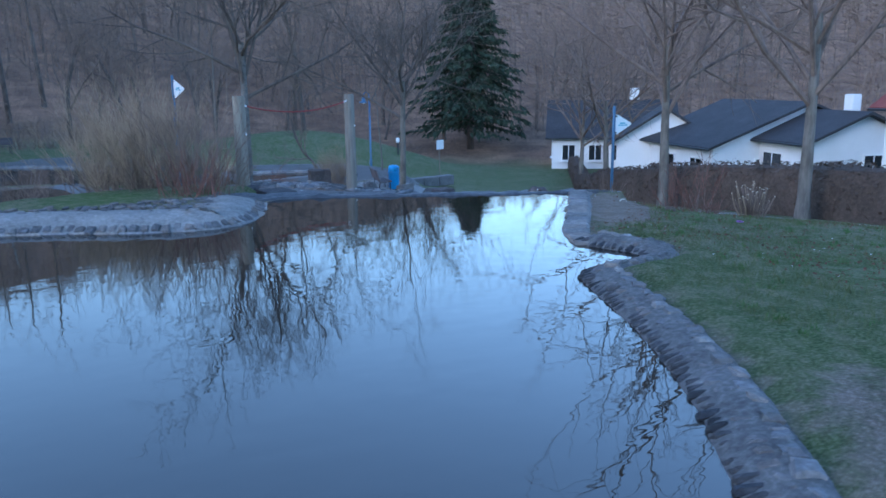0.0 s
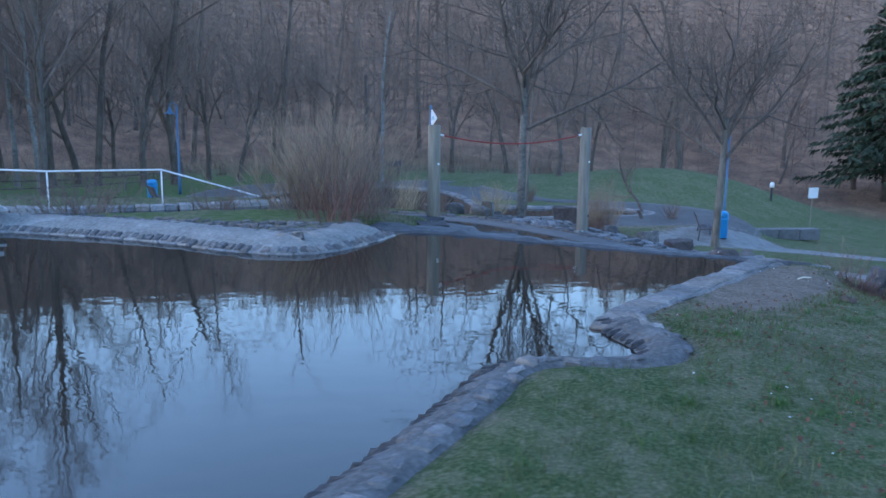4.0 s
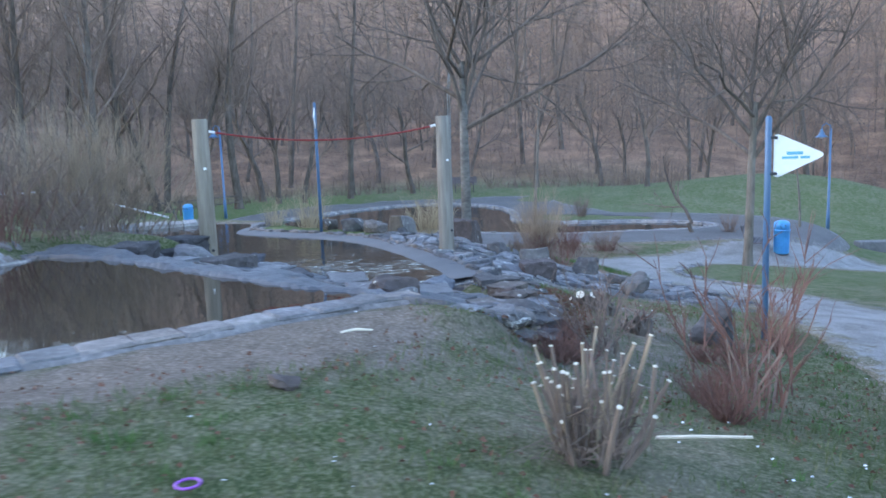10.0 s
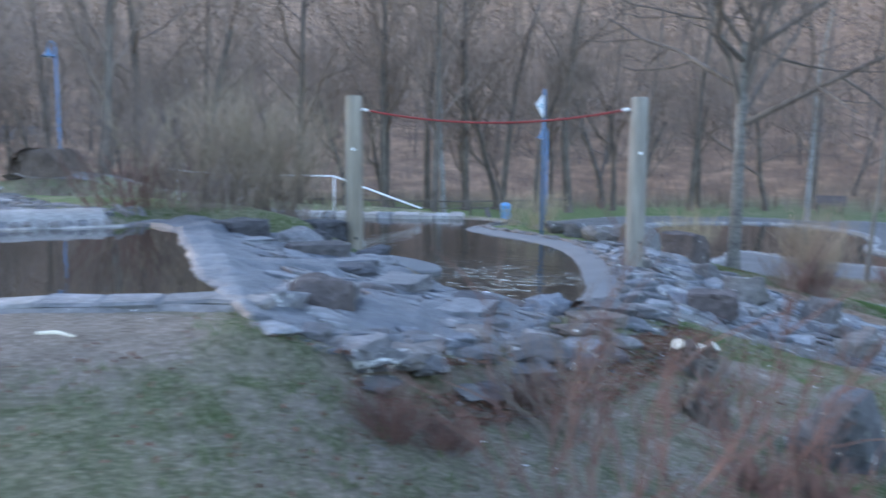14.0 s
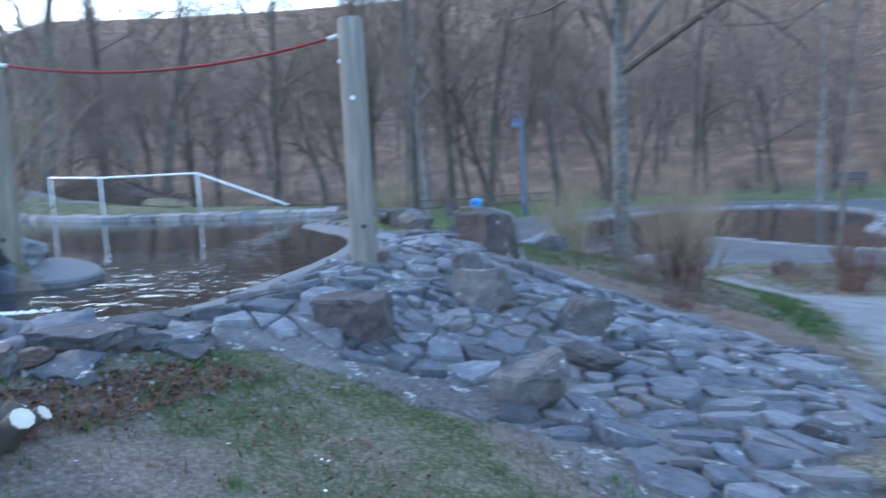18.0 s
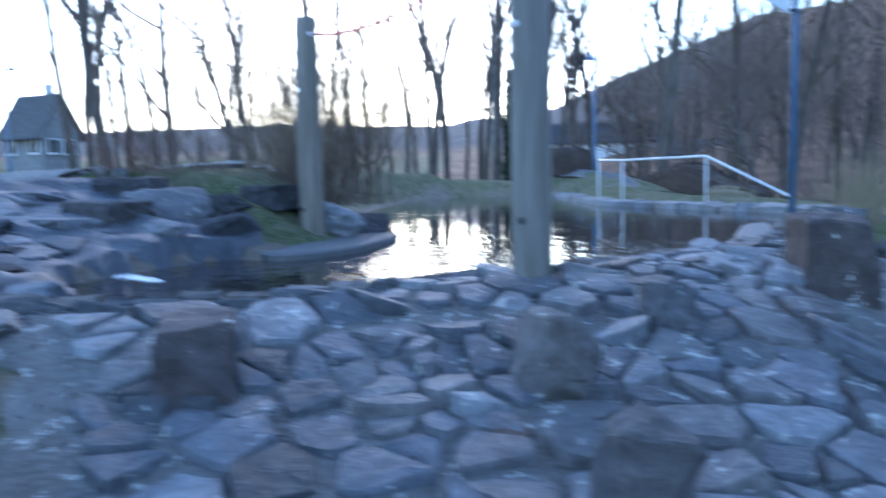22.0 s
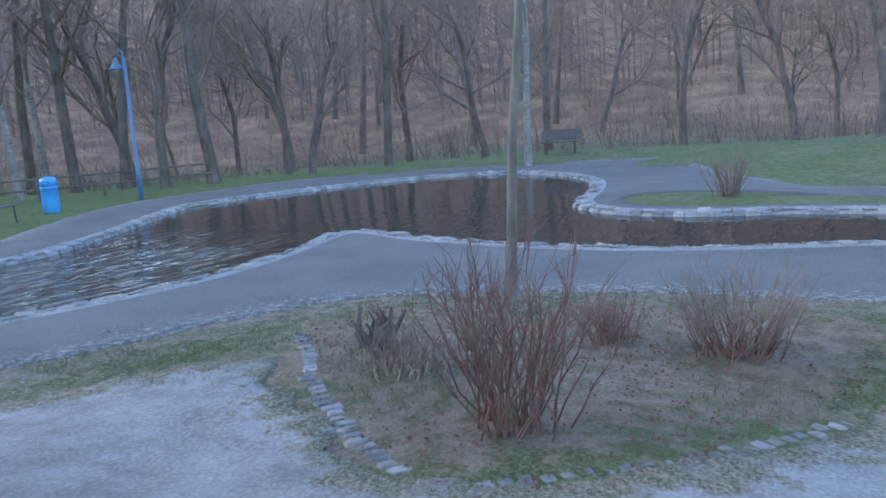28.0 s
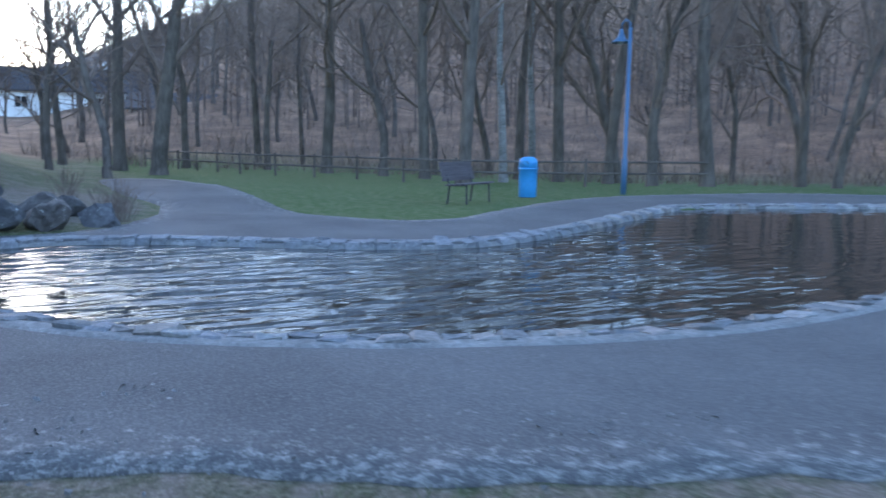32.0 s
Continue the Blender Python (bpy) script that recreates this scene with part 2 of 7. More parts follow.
M_RIM = two_scale("grey_wall_stone", (0.07, 0.068, 0.068), (0.16, 0.155, 0.155), (0.36, 0.35, 0.35), 18, 3.0, 0.85, 0.8, 0.03, 0.35)
M_KERB = two_scale("pale_rim_stone", (0.12, 0.12, 0.12), (0.25, 0.25, 0.25), (0.46, 0.455, 0.45), 24, 3.0, 0.8, 0.6, 0.02, 0.3)
M_LICHEN = two_scale("white_lichen_stone", (0.16, 0.16, 0.155), (0.34, 0.34, 0.33), (0.58, 0.58, 0.56), 30, 5.0, 0.9, 0.5, 0.01)
M_RIMDUST = two_scale("pale_rim_mortar", (0.13, 0.128, 0.125), (0.27, 0.267, 0.262), (0.5, 0.49, 0.48), 22, 3.0, 0.95, 0.9, 0.03)
M_POST = two_scale("weathered_timber", (0.11, 0.096, 0.078), (0.23, 0.21, 0.175), (0.37, 0.34, 0.29), 16, 2.0, 0.85, 0.4, 0.01, 0.1, 0.2, stretch=(1, 1, 0.1))
M_BLUE = plain("blue_paint", (0.05, 0.13, 0.24), 0.45)
M_BLUE_DARK = plain("dark_blue_paint", (0.025, 0.05, 0.09), 0.5)
M_CONCRETE = two_scale("smooth_grey_concrete", (0.095, 0.096, 0.1), (0.125, 0.126, 0.13), (0.16, 0.161, 0.165), 40, 2.0, 0.65, 0.2, 0.004)
M_BIN = plain("bright_blue_plastic", (0.03, 0.27, 0.58), 0.4)
M_DARK = plain("dark_metal", (0.03, 0.032, 0.036), 0.5)
M_WHITE = plain("white_paint", (0.78, 0.79, 0.8), 0.5, wear=0.06)
M_PLASTER = two_scale("white_plaster", (0.66, 0.66, 0.66), (0.78, 0.78, 0.79), (0.86, 0.86, 0.87), 30, 0.6, 0.9, 0.2, 0.004)
M_ROOF = two_scale("dark_roof_tiles", (0.025, 0.026, 0.03), (0.05, 0.05, 0.056), (0.09, 0.09, 0.095), 9, 0.8, 0.8, 0.5, 0.03)
M_REDROOF = two_scale("red_roof_tiles", (0.12, 0.03, 0.028), (0.22, 0.06, 0.05), (0.3, 0.1, 0.08), 9, 0.8, 0.8, 0.5, 0.03)
M_BARK = bark_material("grey_brown_bark", (0.085, 0.075, 0.065), (0.24, 0.215, 0.19))
M_BARK_DARK = bark_material("dark_bark", (0.066, 0.055, 0.048), (0.18, 0.15, 0.13))
M_BIRCH = bark_material("pale_banded_bark", (0.095, 0.092, 0.088), (0.31, 0.3, 0.285), True)
M_BARK_BAND = bark_material("grey_banded_bark", (0.07, 0.066, 0.062), (0.22, 0.208, 0.194), True)
M_TWIG = bark_material("twig_bark", (0.105, 0.079, 0.067), (0.25, 0.188, 0.158))
M_TWIG_RED = bark_material("red_twig", (0.09, 0.05, 0.043), (0.22, 0.122, 0.1))
M_TWIG_PALE = bark_material("straw_twig", (0.22, 0.18, 0.12), (0.46, 0.38, 0.26))
M_TWIG_STRAW = bark_material("dull_straw_twig", (0.185, 0.142, 0.105), (0.4, 0.31, 0.225))
M_ROPE = plain("red_rope", (0.28, 0.03, 0.03), 0.8)
M_GLASS = plain("window_glass", (0.02, 0.024, 0.03), 0.08, 0.6)
M_NEEDLE = two_scale("spruce_needles", (0.014, 0.024, 0.016), (0.035, 0.055, 0.034), (0.075, 0.1, 0.062), 12, 0.9, 0.9, 0.3, 0.02)
M_GRASSBLADE = two_scale("grass_blades", (0.045, 0.09, 0.026), (0.12, 0.14, 0.065), (0.31, 0.28, 0.195), 30, 5.5, 0.8, 0.0)
M_TUFT = two_scale("fresh_grass", (0.035, 0.09, 0.022), (0.075, 0.15, 0.045), (0.15, 0.22, 0.09), 30, 4.0, 0.75, 0.0)
M_LEAF = two_scale("dead_leaves", (0.06, 0.028, 0.02), (0.16, 0.075, 0.05), (0.3, 0.19, 0.13), 20, 3, 0.9, 0.0)
M_HEDGE = two_scale("brown_hedge_leaf", (0.045, 0.034, 0.028), (0.1, 0.074, 0.06), (0.19, 0.14, 0.11), 14, 1.2, 0.9, 0.6, 0.05)
M_CUT = plain("pale_cut_wood", (0.62, 0.57, 0.47), 0.8)
UP, MID, LOW = 0.0, -0.66, -2.26          # water levels
M_WATER_UP = water_material("pond_water", (0.03, 0.024, 0.018), 3.6, 0.12)
M_WATER_MID = water_material("rippled_water", (0.03, 0.025, 0.02), 4.5, 0.4, 0.02, 1.5, stir=(1.0, 12.7, MID, 2.4, 4.5))
M_WATER_LOW = water_material("breezy_water", (0.03, 0.026, 0.021), 2.2, 1.0, 0.018, 1.5, (2.0, 0.6, 1.0), stir=(-5.8, 25.4, LOW, 6.0, 13.0))

# ---- plan ----
UPPER = [(-9.4, -0.2), (-7, -0.7), (-4.8, -0.8), (-3.4, -0.75), (-2.6, -0.3), (-2.1, 0.42), (-1.65, 0.98), (-1.05, 1.95), (-0.68, 2.75), (-0.34, 3.5), (0.0, 3.74), (0.78, 3.74),
         (0.82, 4.02), (0.68, 4.35), (0.67, 4.85), (1.15, 5.5), (1.98, 6.4), (2.55, 7.05), (3.2, 7.85), (2.4, 8.03), (1.2, 8.73), (0.05, 9.33), (-0.8, 9.75),
         (-1.25, 9.5), (-1.5, 8.75), (-2.0, 7.9), (-2.6, 7.75), (-3.3, 8.0), (-4.4, 8.65), (-5.6, 9.05), (-6.9, 9.35), (-8.2, 9.25), (-9.3, 7.9), (-10.1, 6.4), (-10.1, 4.5), (-9.8, 3)]
MIDDLE = [(2.75, 11.95), (2.6, 12.5), (2.1, 13.3), (1.5, 14.2), (0.9, 15.0), (0.0, 15.9), (-1.1, 16.5), (-2.6, 17.05), (-3.2, 17.6), (-3.3, 18.6), (-3.6, 19.3), (-4.6, 19.3),
          (-5.6, 18.5), (-7.4, 17.5), (-9.9, 16.5), (-12.8, 16.3), (-15.5, 16.6), (-18, 16.2), (-20.5, 15.2), (-20, 12.9), (-16, 12.0), (-11, 11.7), (-6.4, 11.9), (-4.0, 12.6), (-2.4, 13.0), (-0.8, 13.05),
          (0.3, 12.75), (0.6, 12.2), (0.4, 11.75), (1.2, 11.45), (2.2, 11.2)]
LOWER = [(-4.8, 22.3), (-3.6, 23.2), (-2.8, 24.4), (-2.3, 25.6), (-2.0, 26.8), (-2.0, 28.0), (-2.2, 29.3), (-2.4, 30.2), (-2.25, 30.7), (-1.85, 30.85), (-1.3, 30.6), (-0.55, 30.15),
         (0.5, 29.88), (1.6, 29.6), (3.3, 29.5), (5.5, 30.1), (7.6, 30.6), (8.4, 31.6), (7.4, 32.8), (5.0, 33.2), (3.2, 32.75), (1.6, 33.1), (0.6, 34.4),
         (0.4, 36.5), (-0.3, 39.5), (-2.2, 42.2), (-5.0, 43.2), (-7.3, 41.6), (-8.8, 38.8), (-10.1, 35.4), (-9.8, 34.4), (-8.2, 31.6), (-6.5, 28.2), (-6.7, 26.8),
         (-7.4, 25.6), (-8.6, 24.0), (-8.9, 22.6), (-8.4, 21.7), (-7.0, 21.3), (-5.6, 21.7)]
# levels of the land: x, y, z
LAND = [(-4, -4, 0.22), (1, -3, 0.12), (2.8, 4.3, -0.03), (3.4, 6.2, -0.06), (5.0, 3.4, -0.17), (4.9, 5.9, -0.3), (5.9, 8.1, -0.8), (7.2, 6.4, -0.66), (4.7, 10.7, -0.7),
        (4.9, 12.2, -0.95), (4.1, 13.0, -0.86), (2.3, 14.3, -0.6), (3.1, 15.6, -0.84), (2.1, 15.8, -0.64), (3.6, 16.2, -1.14), (1.2, 17.4, -0.82), (2.7, 19.1, -1.3),
        (3.6, 20.0, -1.68), (0.8, 21.1, -1.6), (1.5, 23.8, -2.02), (3.6, 23.3, -2.12), (7.6, 9.4, -0.96), (7.2, 12.1, -1.12), (6.4, 15.0, -1.38), (5.6, 17.8, -1.66), (9.7, 26.8, -2.86)]
LAND += [(-19, 26.3, -2.12), (-14.5, 26.6, -2.15), (-20, 24, -2.1), (-25, 23.4, -2.0), (-17, 22.2, -1.9), (-13, 22.6, -2.0), (8, 21, -2.05), (13.5, 37, -3.3), (11, 12, -1.5), (10, 2, -1.0), (14, -6, -1.2), (4.4, 20.6, -1.8), (1.8, 22.4, -2.1), (-6, 11.2, 0.12), (-2, 10.6, 0.14), (-12, 11, 0.02), (-14, 2, 0.1),
         (-10, -9, 0.4), (-6, 19.6, -0.5), (-10, 18.2, -0.45), (-13, 18.4, -0.42), (-20, 20, -0.3), (-10.4, 22.6, -2.05), (-15, 23, -2.0), (-24, 16, -0.3), (-2.0, 19.9, -1.0), (-13.8, 33.7, -2.28), (-13.6, 37, -2.15), (2, 46, -2.0), (-26, 30, -2.2), (-20, 45, -2.4), (22, 22, -3.7), (24, 5, -2.6), (24, 34, -4.5), (22, 50, -4.8), (0, -18, 0.4), (-26, -8, 0.25), (-1.5, 33, -2.2)]


def tps_kernel(d2):
    return np.where(d2 > 1e-9, 0.5 * d2 * np.log(np.maximum(d2, 1e-9)), 0.0)


_P = np.array(LAND)
_n = len(_P)
_K = tps_kernel(((_P[:, None, :2] - _P[None, :, :2]) ** 2).sum(-1)) + 0.15 * np.eye(_n)
_Q = np.c_[np.ones(_n), _P[:, :2]]
_W = np.linalg.solve(np.block([[_K, _Q], [_Q.T, np.zeros((3, 3))]]), np.r_[_P[:, 2], 0, 0, 0])

# skyline of the valley seen from the ponds: degrees left of +y, degrees above level
SKYLINE = [(-180, 3), (-120, 5), (-80, 7.2), (-50, 7.6), (-40, 8.6), (-30, 11.0), (-24, 12.7), (-15, 13.5), (10, 14.0), (27, 14.2), (40, 13.5), (52, 12.7), (57, 12.3), (66, 11.85), (72, 11.0), (77, 8.9), (85, 5.3), (93, 3.9), (105, 4.2), (120, 3.4), (140, 4.4), (180, 3)]


def base_land(x, y):
    """Height of the land before the ponds are cut, for arrays."""
    x, y = np.asarray(x, float), np.asarray(y, float)
    flat = np.c_[x.ravel(), y.ravel()]
    out = np.empty(len(flat))
    for s in range(0, len(flat), 20000):
        q = flat[s:s + 20000]
        near = np.clip(q, (-26, -16), (24, 50))
        k = tps_kernel(((near[:, None] - _P[None, :, :2]) ** 2).sum(-1))
        z = k @ _W[:_n] + _W[_n] + near @ _W[_n + 1:]
        out[s:s + 20000] = z
    z = np.clip(out.reshape(x.shape), -5.4, 0.8)
    dx, dy = x + 0.0, y - 15.0
    r = np.hypot(dx, dy)
    az = np.degrees(np.arctan2(-dx, dy))
    el = np.interp(az, [a for a, _ in SKYLINE], [e for _, e in SKYLINE])
    far = np.where(np.abs(az - 15) < 72, 260.0, 620.0)
    far = np.interp(az, [-180, -110, -70, 60, 74, 92, 110, 180], [600, 500, 270, 270, 330, 600, 900, 900])
    rise = np.clip((r - 48) / (far - 48), 0, 1)
    rise = rise ** 1.15 * (1.0 - 0.0 * rise)
    bumps = 1 + 0.035 * np.sin(az * 0.9 + 1) * np.sin(az * 0.37)
    hill = far * np.tan(np.radians(el)) * rise * bumps
    mound = 2.4 * np.exp(-(((x - 16) / 9.0) ** 2 + ((y - 48) / 6.0) ** 2))
    return z + hill + mound


def to_poly(px, py, poly):
    """Signed distance to a closed outline, positive inside, for arrays."""
    px, py = np.asarray(px, float), np.asarray(py, float)
    best = np.full(px.shape, 1e9)
    inside = np.zeros(px.shape, bool)
    for (ax, ay), (bx, by) in zip(poly, poly[1:] + poly[:1]):
        ex, ey = bx - ax, by - ay
        t = np.clip(((px - ax) * ex + (py - ay) * ey) / (ex * ex + ey * ey), 0, 1)
        best = np.minimum(best, np.hypot(px - ax - t * ex, py - ay - t * ey))
        cross = ((ay > py) != (by > py)) & (px < (bx - ax) * (py - ay) / (by - ay + 1e-12) + ax)
        inside ^= cross
    return np.where(inside, best, -best)


def rounded(poly, rounds=2):
    """Chaikin's corner cutting."""
    for _ in range(rounds):
        out = []
        for (ax, ay), (bx, by) in zip(poly, poly[1:] + poly[:1]):
            out += [(0.75 * ax + 0.25 * bx, 0.75 * ay + 0.25 * by), (0.25 * ax + 0.75 * bx, 0.25 * ay + 0.75 * by)]
        poly = out
    return poly


UPPER_R, MIDDLE_R, LOWER_R = rounded(UPPER, 1), rounded(MIDDLE, 1), rounded(LOWER, 2)
PONDS = [(UPPER_R, UP, 0.13, 0.45), (MIDDLE_R, MID, 0.04, 0.3), (LOWER_R, LOW, 0.06, 3.2)]
CASCADE = [(3.75, 7.5), (2.5, 7.95), (1.2, 8.66), (0.05, 9.26), (-0.8, 9.68), (-1.5, 9.75), (-1.7, 10.3), (-0.9, 11.0), (0.2, 12.1), (1.2, 11.7), (2.4, 11.75), (2.9, 11.4), (3.5, 10.4), (3.9, 9.2), (4.05, 8.2)]


def smooth01(v):
    v = np.clip(v, 0, 1)
    return v * v * (3 - 2 * v)


def land(x, y):
    """Height of the finished ground, for arrays."""
    x, y = np.asarray(x, float), np.asarray(y, float)
    z = base_land(x, y)
    near = (x > -23) & (x < 14) & (y > -12) & (y < 50)
    xs, ys, zs = x[near], y[near], z[near]
    if xs.size:
        for poly, level, rim, band in PONDS:
            d = to_poly(xs, ys, poly)
            wide = np.full(d.shape, band)
            soft = np.full(d.shape, 1.3)
            if level < -2:
                k = smooth01((25.5 - ys) / 3.0) * smooth01((-1.2 - xs) / 3.0)
                wide = band + (0.6 - band) * k
                soft = 2.5 - 1.2 * k
            lift = np.full(d.shape, rim)
            if level == UP:
                k = smooth01((ys - 4.4) / 0.7) * smooth01(xs - 0.1)
                lift = rim + (-0.005 - rim) * k
                wide = band - 0.15 * k
                lift = np.minimum(lift, -0.07 + 0.36 * -d)
            elif level == MID:
                lift = np.minimum(lift, -0.09 + 0.22 * -d)
            w = 1 - smooth01((-d - wide) / soft)
            zs = np.where(d < 0, zs * (1 - w) + w * (level + lift), zs)
        c = to_poly(xs, ys, CASCADE)
        down = np.clip(((ys - 7.9) * 0.86 + (xs - 3.1) * 0.5) / 2.9, 0, 1) ** 0.78
        zs = np.where(c > -0.25, (UP - 0.01) * (1 - down) + (MID - 0.04) * down, zs)
        for poly, level, rim, band in PONDS:
            d = to_poly(xs, ys, poly)
            zs = np.where(d > 0.0, level - 0.06 - 0.5 * smooth01(d / 0.9), zs)
        z = z.copy()
        z[near] = zs
    return z


def land_at(x, y):
    return float(land(np.array([x]), np.array([y]))[0])


# ---- mesh helpers ----
def mesh_of(name, verts, faces, mat, smooth=False):
    me = bpy.data.meshes.new(name)
    me.from_pydata([tuple(v) for v in verts], [], faces)
    if mat:
        me.materials.append(mat)
    if smooth:
        me.polygons.foreach_set("use_smooth", [True] * len(me.polygons))
    me.update()
    return me


def part(name, bm, material, parent, label="", smooth=False):
    """Links a bmesh, or a ready mesh, as one mesh object under a thing or a part."""
    if isinstance(bm, bpy.types.Mesh):
        me = bm
    else:
        me = bpy.data.meshes.new(name)
        bm.to_mesh(me)
        bm.free()
        me.materials.append(material)
        if smooth:
            me.polygons.foreach_set("use_smooth", [True] * len(me.polygons))
    ob = new(name, me)
    ob.parent = parent
    if label:
        tagged(ob, label)
    return ob


def thing(name, label, category, x, y, z, turn=0.0, group="", kind="", lean=(0, 0)):
    ob = new(name)
    ob.empty_display_size = 0.2
    ob.matrix_world = pose(x, y, z, lean[0], lean[1], turn)
    return tagged(ob, label, category, group, kind)


def solid(name, me, label, category, m=None, group="", kind=""):
    ob = new(name, me)
    if m is not None:
        ob.matrix_world = m
    return tagged(ob, label, category, group, kind)


def tube(points, radii, sides=6, cap=True):
    """Vertices and faces of a tapering tube along points."""
    verts, faces = [], []
    pts = [Vector(p) for p in points]
    ref = Vector((0.31, 0.95, 0.1))
    for i, p in enumerate(pts):
        d = (pts[min(i + 1, len(pts) - 1)] - pts[max(i - 1, 0)]).normalized()
        a = d.cross(ref)
        if a.length < 1e-3:
            a = d.cross(Vector((1, 0, 0)))
        a.normalize()
        b = d.cross(a)
        for k in range(sides):
            t = 2 * math.pi * k / sides
            verts.append(p + radii[i] * (math.cos(t) * a + math.sin(t) * b))
    for i in range(len(pts) - 1):
        for k in range(sides):
            k2 = (k + 1) % sides
            faces.append((i * sides + k, i * sides + k2, (i + 1) * sides + k2, (i + 1) * sides + k))
    if cap:
        faces.append(tuple(range(sides - 1, -1, -1)))
        faces.append(tuple((len(pts) - 1) * sides + k for k in range(sides)))
    return verts, faces


class Pile:
    """Collects verts and faces of many small shapes for one mesh."""

    def __init__(self):
        self.v, self.f = [], []

    def add(self, verts, faces):
        n = len(self.v)
        self.v += [tuple(p) for p in verts]
        self.f += [tuple(i + n for i in q) for q in faces]
        return self

    def tube(self, points, radii, sides=5, cap=True):
        return self.add(*tube(points, radii, sides, cap))

    def box(self, cx, cy, cz, sx, sy, sz, m=None, chamfer=0.0):
        v, f = box_shape(sx, sy, sz, chamfer)
        v = [Vector(p) + Vector((cx, cy, cz)) for p in v]
        if m is not None:
            v = [m @ p for p in v]
        return self.add(v, f)

    def mesh(self, name, mat, smooth=False):
        return mesh_of(name, self.v, self.f, mat, smooth)


def box_shape(sx, sy, sz, c=0.0):
    """A box about the origin with chamfered upright and top edges."""
    x, y, z = sx / 2, sy / 2, sz / 2
    if c <= 0:
        v = [(-x, -y, -z), (x, -y, -z), (x, y, -z), (-x, y, -z), (-x, -y, z), (x, -y, z), (x, y, z), (-x, y, z)]
        return v, [(3, 2, 1, 0), (4, 5, 6, 7), (0, 1, 5, 4), (1, 2, 6, 5), (2, 3, 7, 6), (3, 0, 4, 7)]
    ring = [(-x + c, -y), (x - c, -y), (x, -y + c), (x, y - c), (x - c, y), (-x + c, y), (-x, y - c), (-x, -y + c)]
    v = []
    for zz, k in ((-z, 0), (z - c, 0), (z, c)):
        for px, py in ring:
            v.append((px * (1 - k / x), py * (1 - k / y), zz))
    f = [tuple(range(7, -1, -1)), tuple(range(16, 24))]
    for lv in (0, 8):
        for k in range(8):
            f.append((lv + k, lv + (k + 1) % 8, lv + 8 + (k + 1) % 8, lv + 8 + k))
    return v, f


def lathe(profile, sides=16):
    """A turned shape from (radius, height) pairs."""
    v, f = [], []
    for r, z in profile:
        for k in range(sides):
            t = 2 * math.pi * k / sides
            v.append((r * math.cos(t), r * math.sin(t), z))
    for i in range(len(profile) - 1):
        for k in range(sides):
            k2 = (k + 1) % sides
            f.append((i * sides + k, i * sides + k2, (i + 1) * sides + k2, (i + 1) * sides + k))
    f.append(tuple(range(sides - 1, -1, -1)))
    f.append(tuple((len(profile) - 1) * sides + k for k in range(sides)))
    return v, f


rnd = random.Random(7)


def rock_shape(sx, sy, sz, seed, cuts=9, flat=0.0):
    """An angular boulder with broken edges, sx by sy by sz across; flat: blocky with a flat top."""
    r = random.Random(seed)
    bm = bmesh.new()
    if flat:
        for a in (-1, 1):
            for b in (-1, 1):
                for c in (-1, 1):
                    bm.verts.new((a * r.uniform(0.7, 1.0), b * r.uniform(0.7, 1.0), c * r.uniform(0.85, 1.0)))
        extra = 5
    else:
        extra = cuts + 6
    for _ in range(extra):
        p = Vector((r.gauss(0, 1), r.gauss(0, 1), r.gauss(0, 0.9))).normalized()
        k = max(abs(p.x), abs(p.y), abs(p.z)) ** 0.5
        bm.verts.new(p / k * r.uniform(0.85, 1.0))
    res = bmesh.ops.convex_hull(bm, input=bm.verts)
    bmesh.ops.delete(bm, geom=[g for g in res["geom_interior"] if isinstance(g, bmesh.types.BMVert)], context="VERTS")
    bmesh.ops.dissolve_limit(bm, angle_limit=0.2, verts=bm.verts, edges=bm.edges)
    bmesh.ops.bevel(bm, geom=bm.edges[:], offset=0.06, segments=1, affect="EDGES", profile=0.5, clamp_overlap=True)
    bmesh.ops.triangulate(bm, faces=bm.faces[:])
    for longest in (0.35, 0.3):
        bmesh.ops.subdivide_edges(bm, edges=[e for e in bm.edges if e.calc_length() > longest], cuts=1, use_grid_fill=True)
    bmesh.ops.triangulate(bm, faces=bm.faces[:])
    for v in bm.verts:
        v.co += Vector((1, 1, 1)) * 0.07 * noise.noise(v.co * 2.6 + Vector((seed, 3, 0))) + v.co * (0.1 * noise.noise(v.co * 4.0 + Vector((0, seed, 0))) + 0.05 * noise.noise(v.co * 9.0 + Vector((7, seed, 0))))
    lo = [min(v.co[k] for v in bm.verts) for k in range(3)]
    hi = [max(v.co[k] for v in bm.verts) for k in range(3)]
    for v in bm.verts:
        v.co = Vector([(v.co[k] - (lo[k] + hi[k]) / 2) / (hi[k] - lo[k]) * s for k, s in enumerate((sx, sy, sz))])
    return bm


# ---- ground ----
def graded(lo, hi, fine_lo, fine_hi, step, grow=1.22):
    out = list(np.arange(fine_lo, fine_hi, step))
    s, v = step, fine_lo
    left = []
    while v > lo:
        s *= grow
        v -= s
        left.append(max(v, lo))
    s, v = step, out[-1]
    right = []
    while v < hi:
        s *= grow
        v += s
        right.append(min(v, hi))
    return np.array(left[::-1] + out + right)


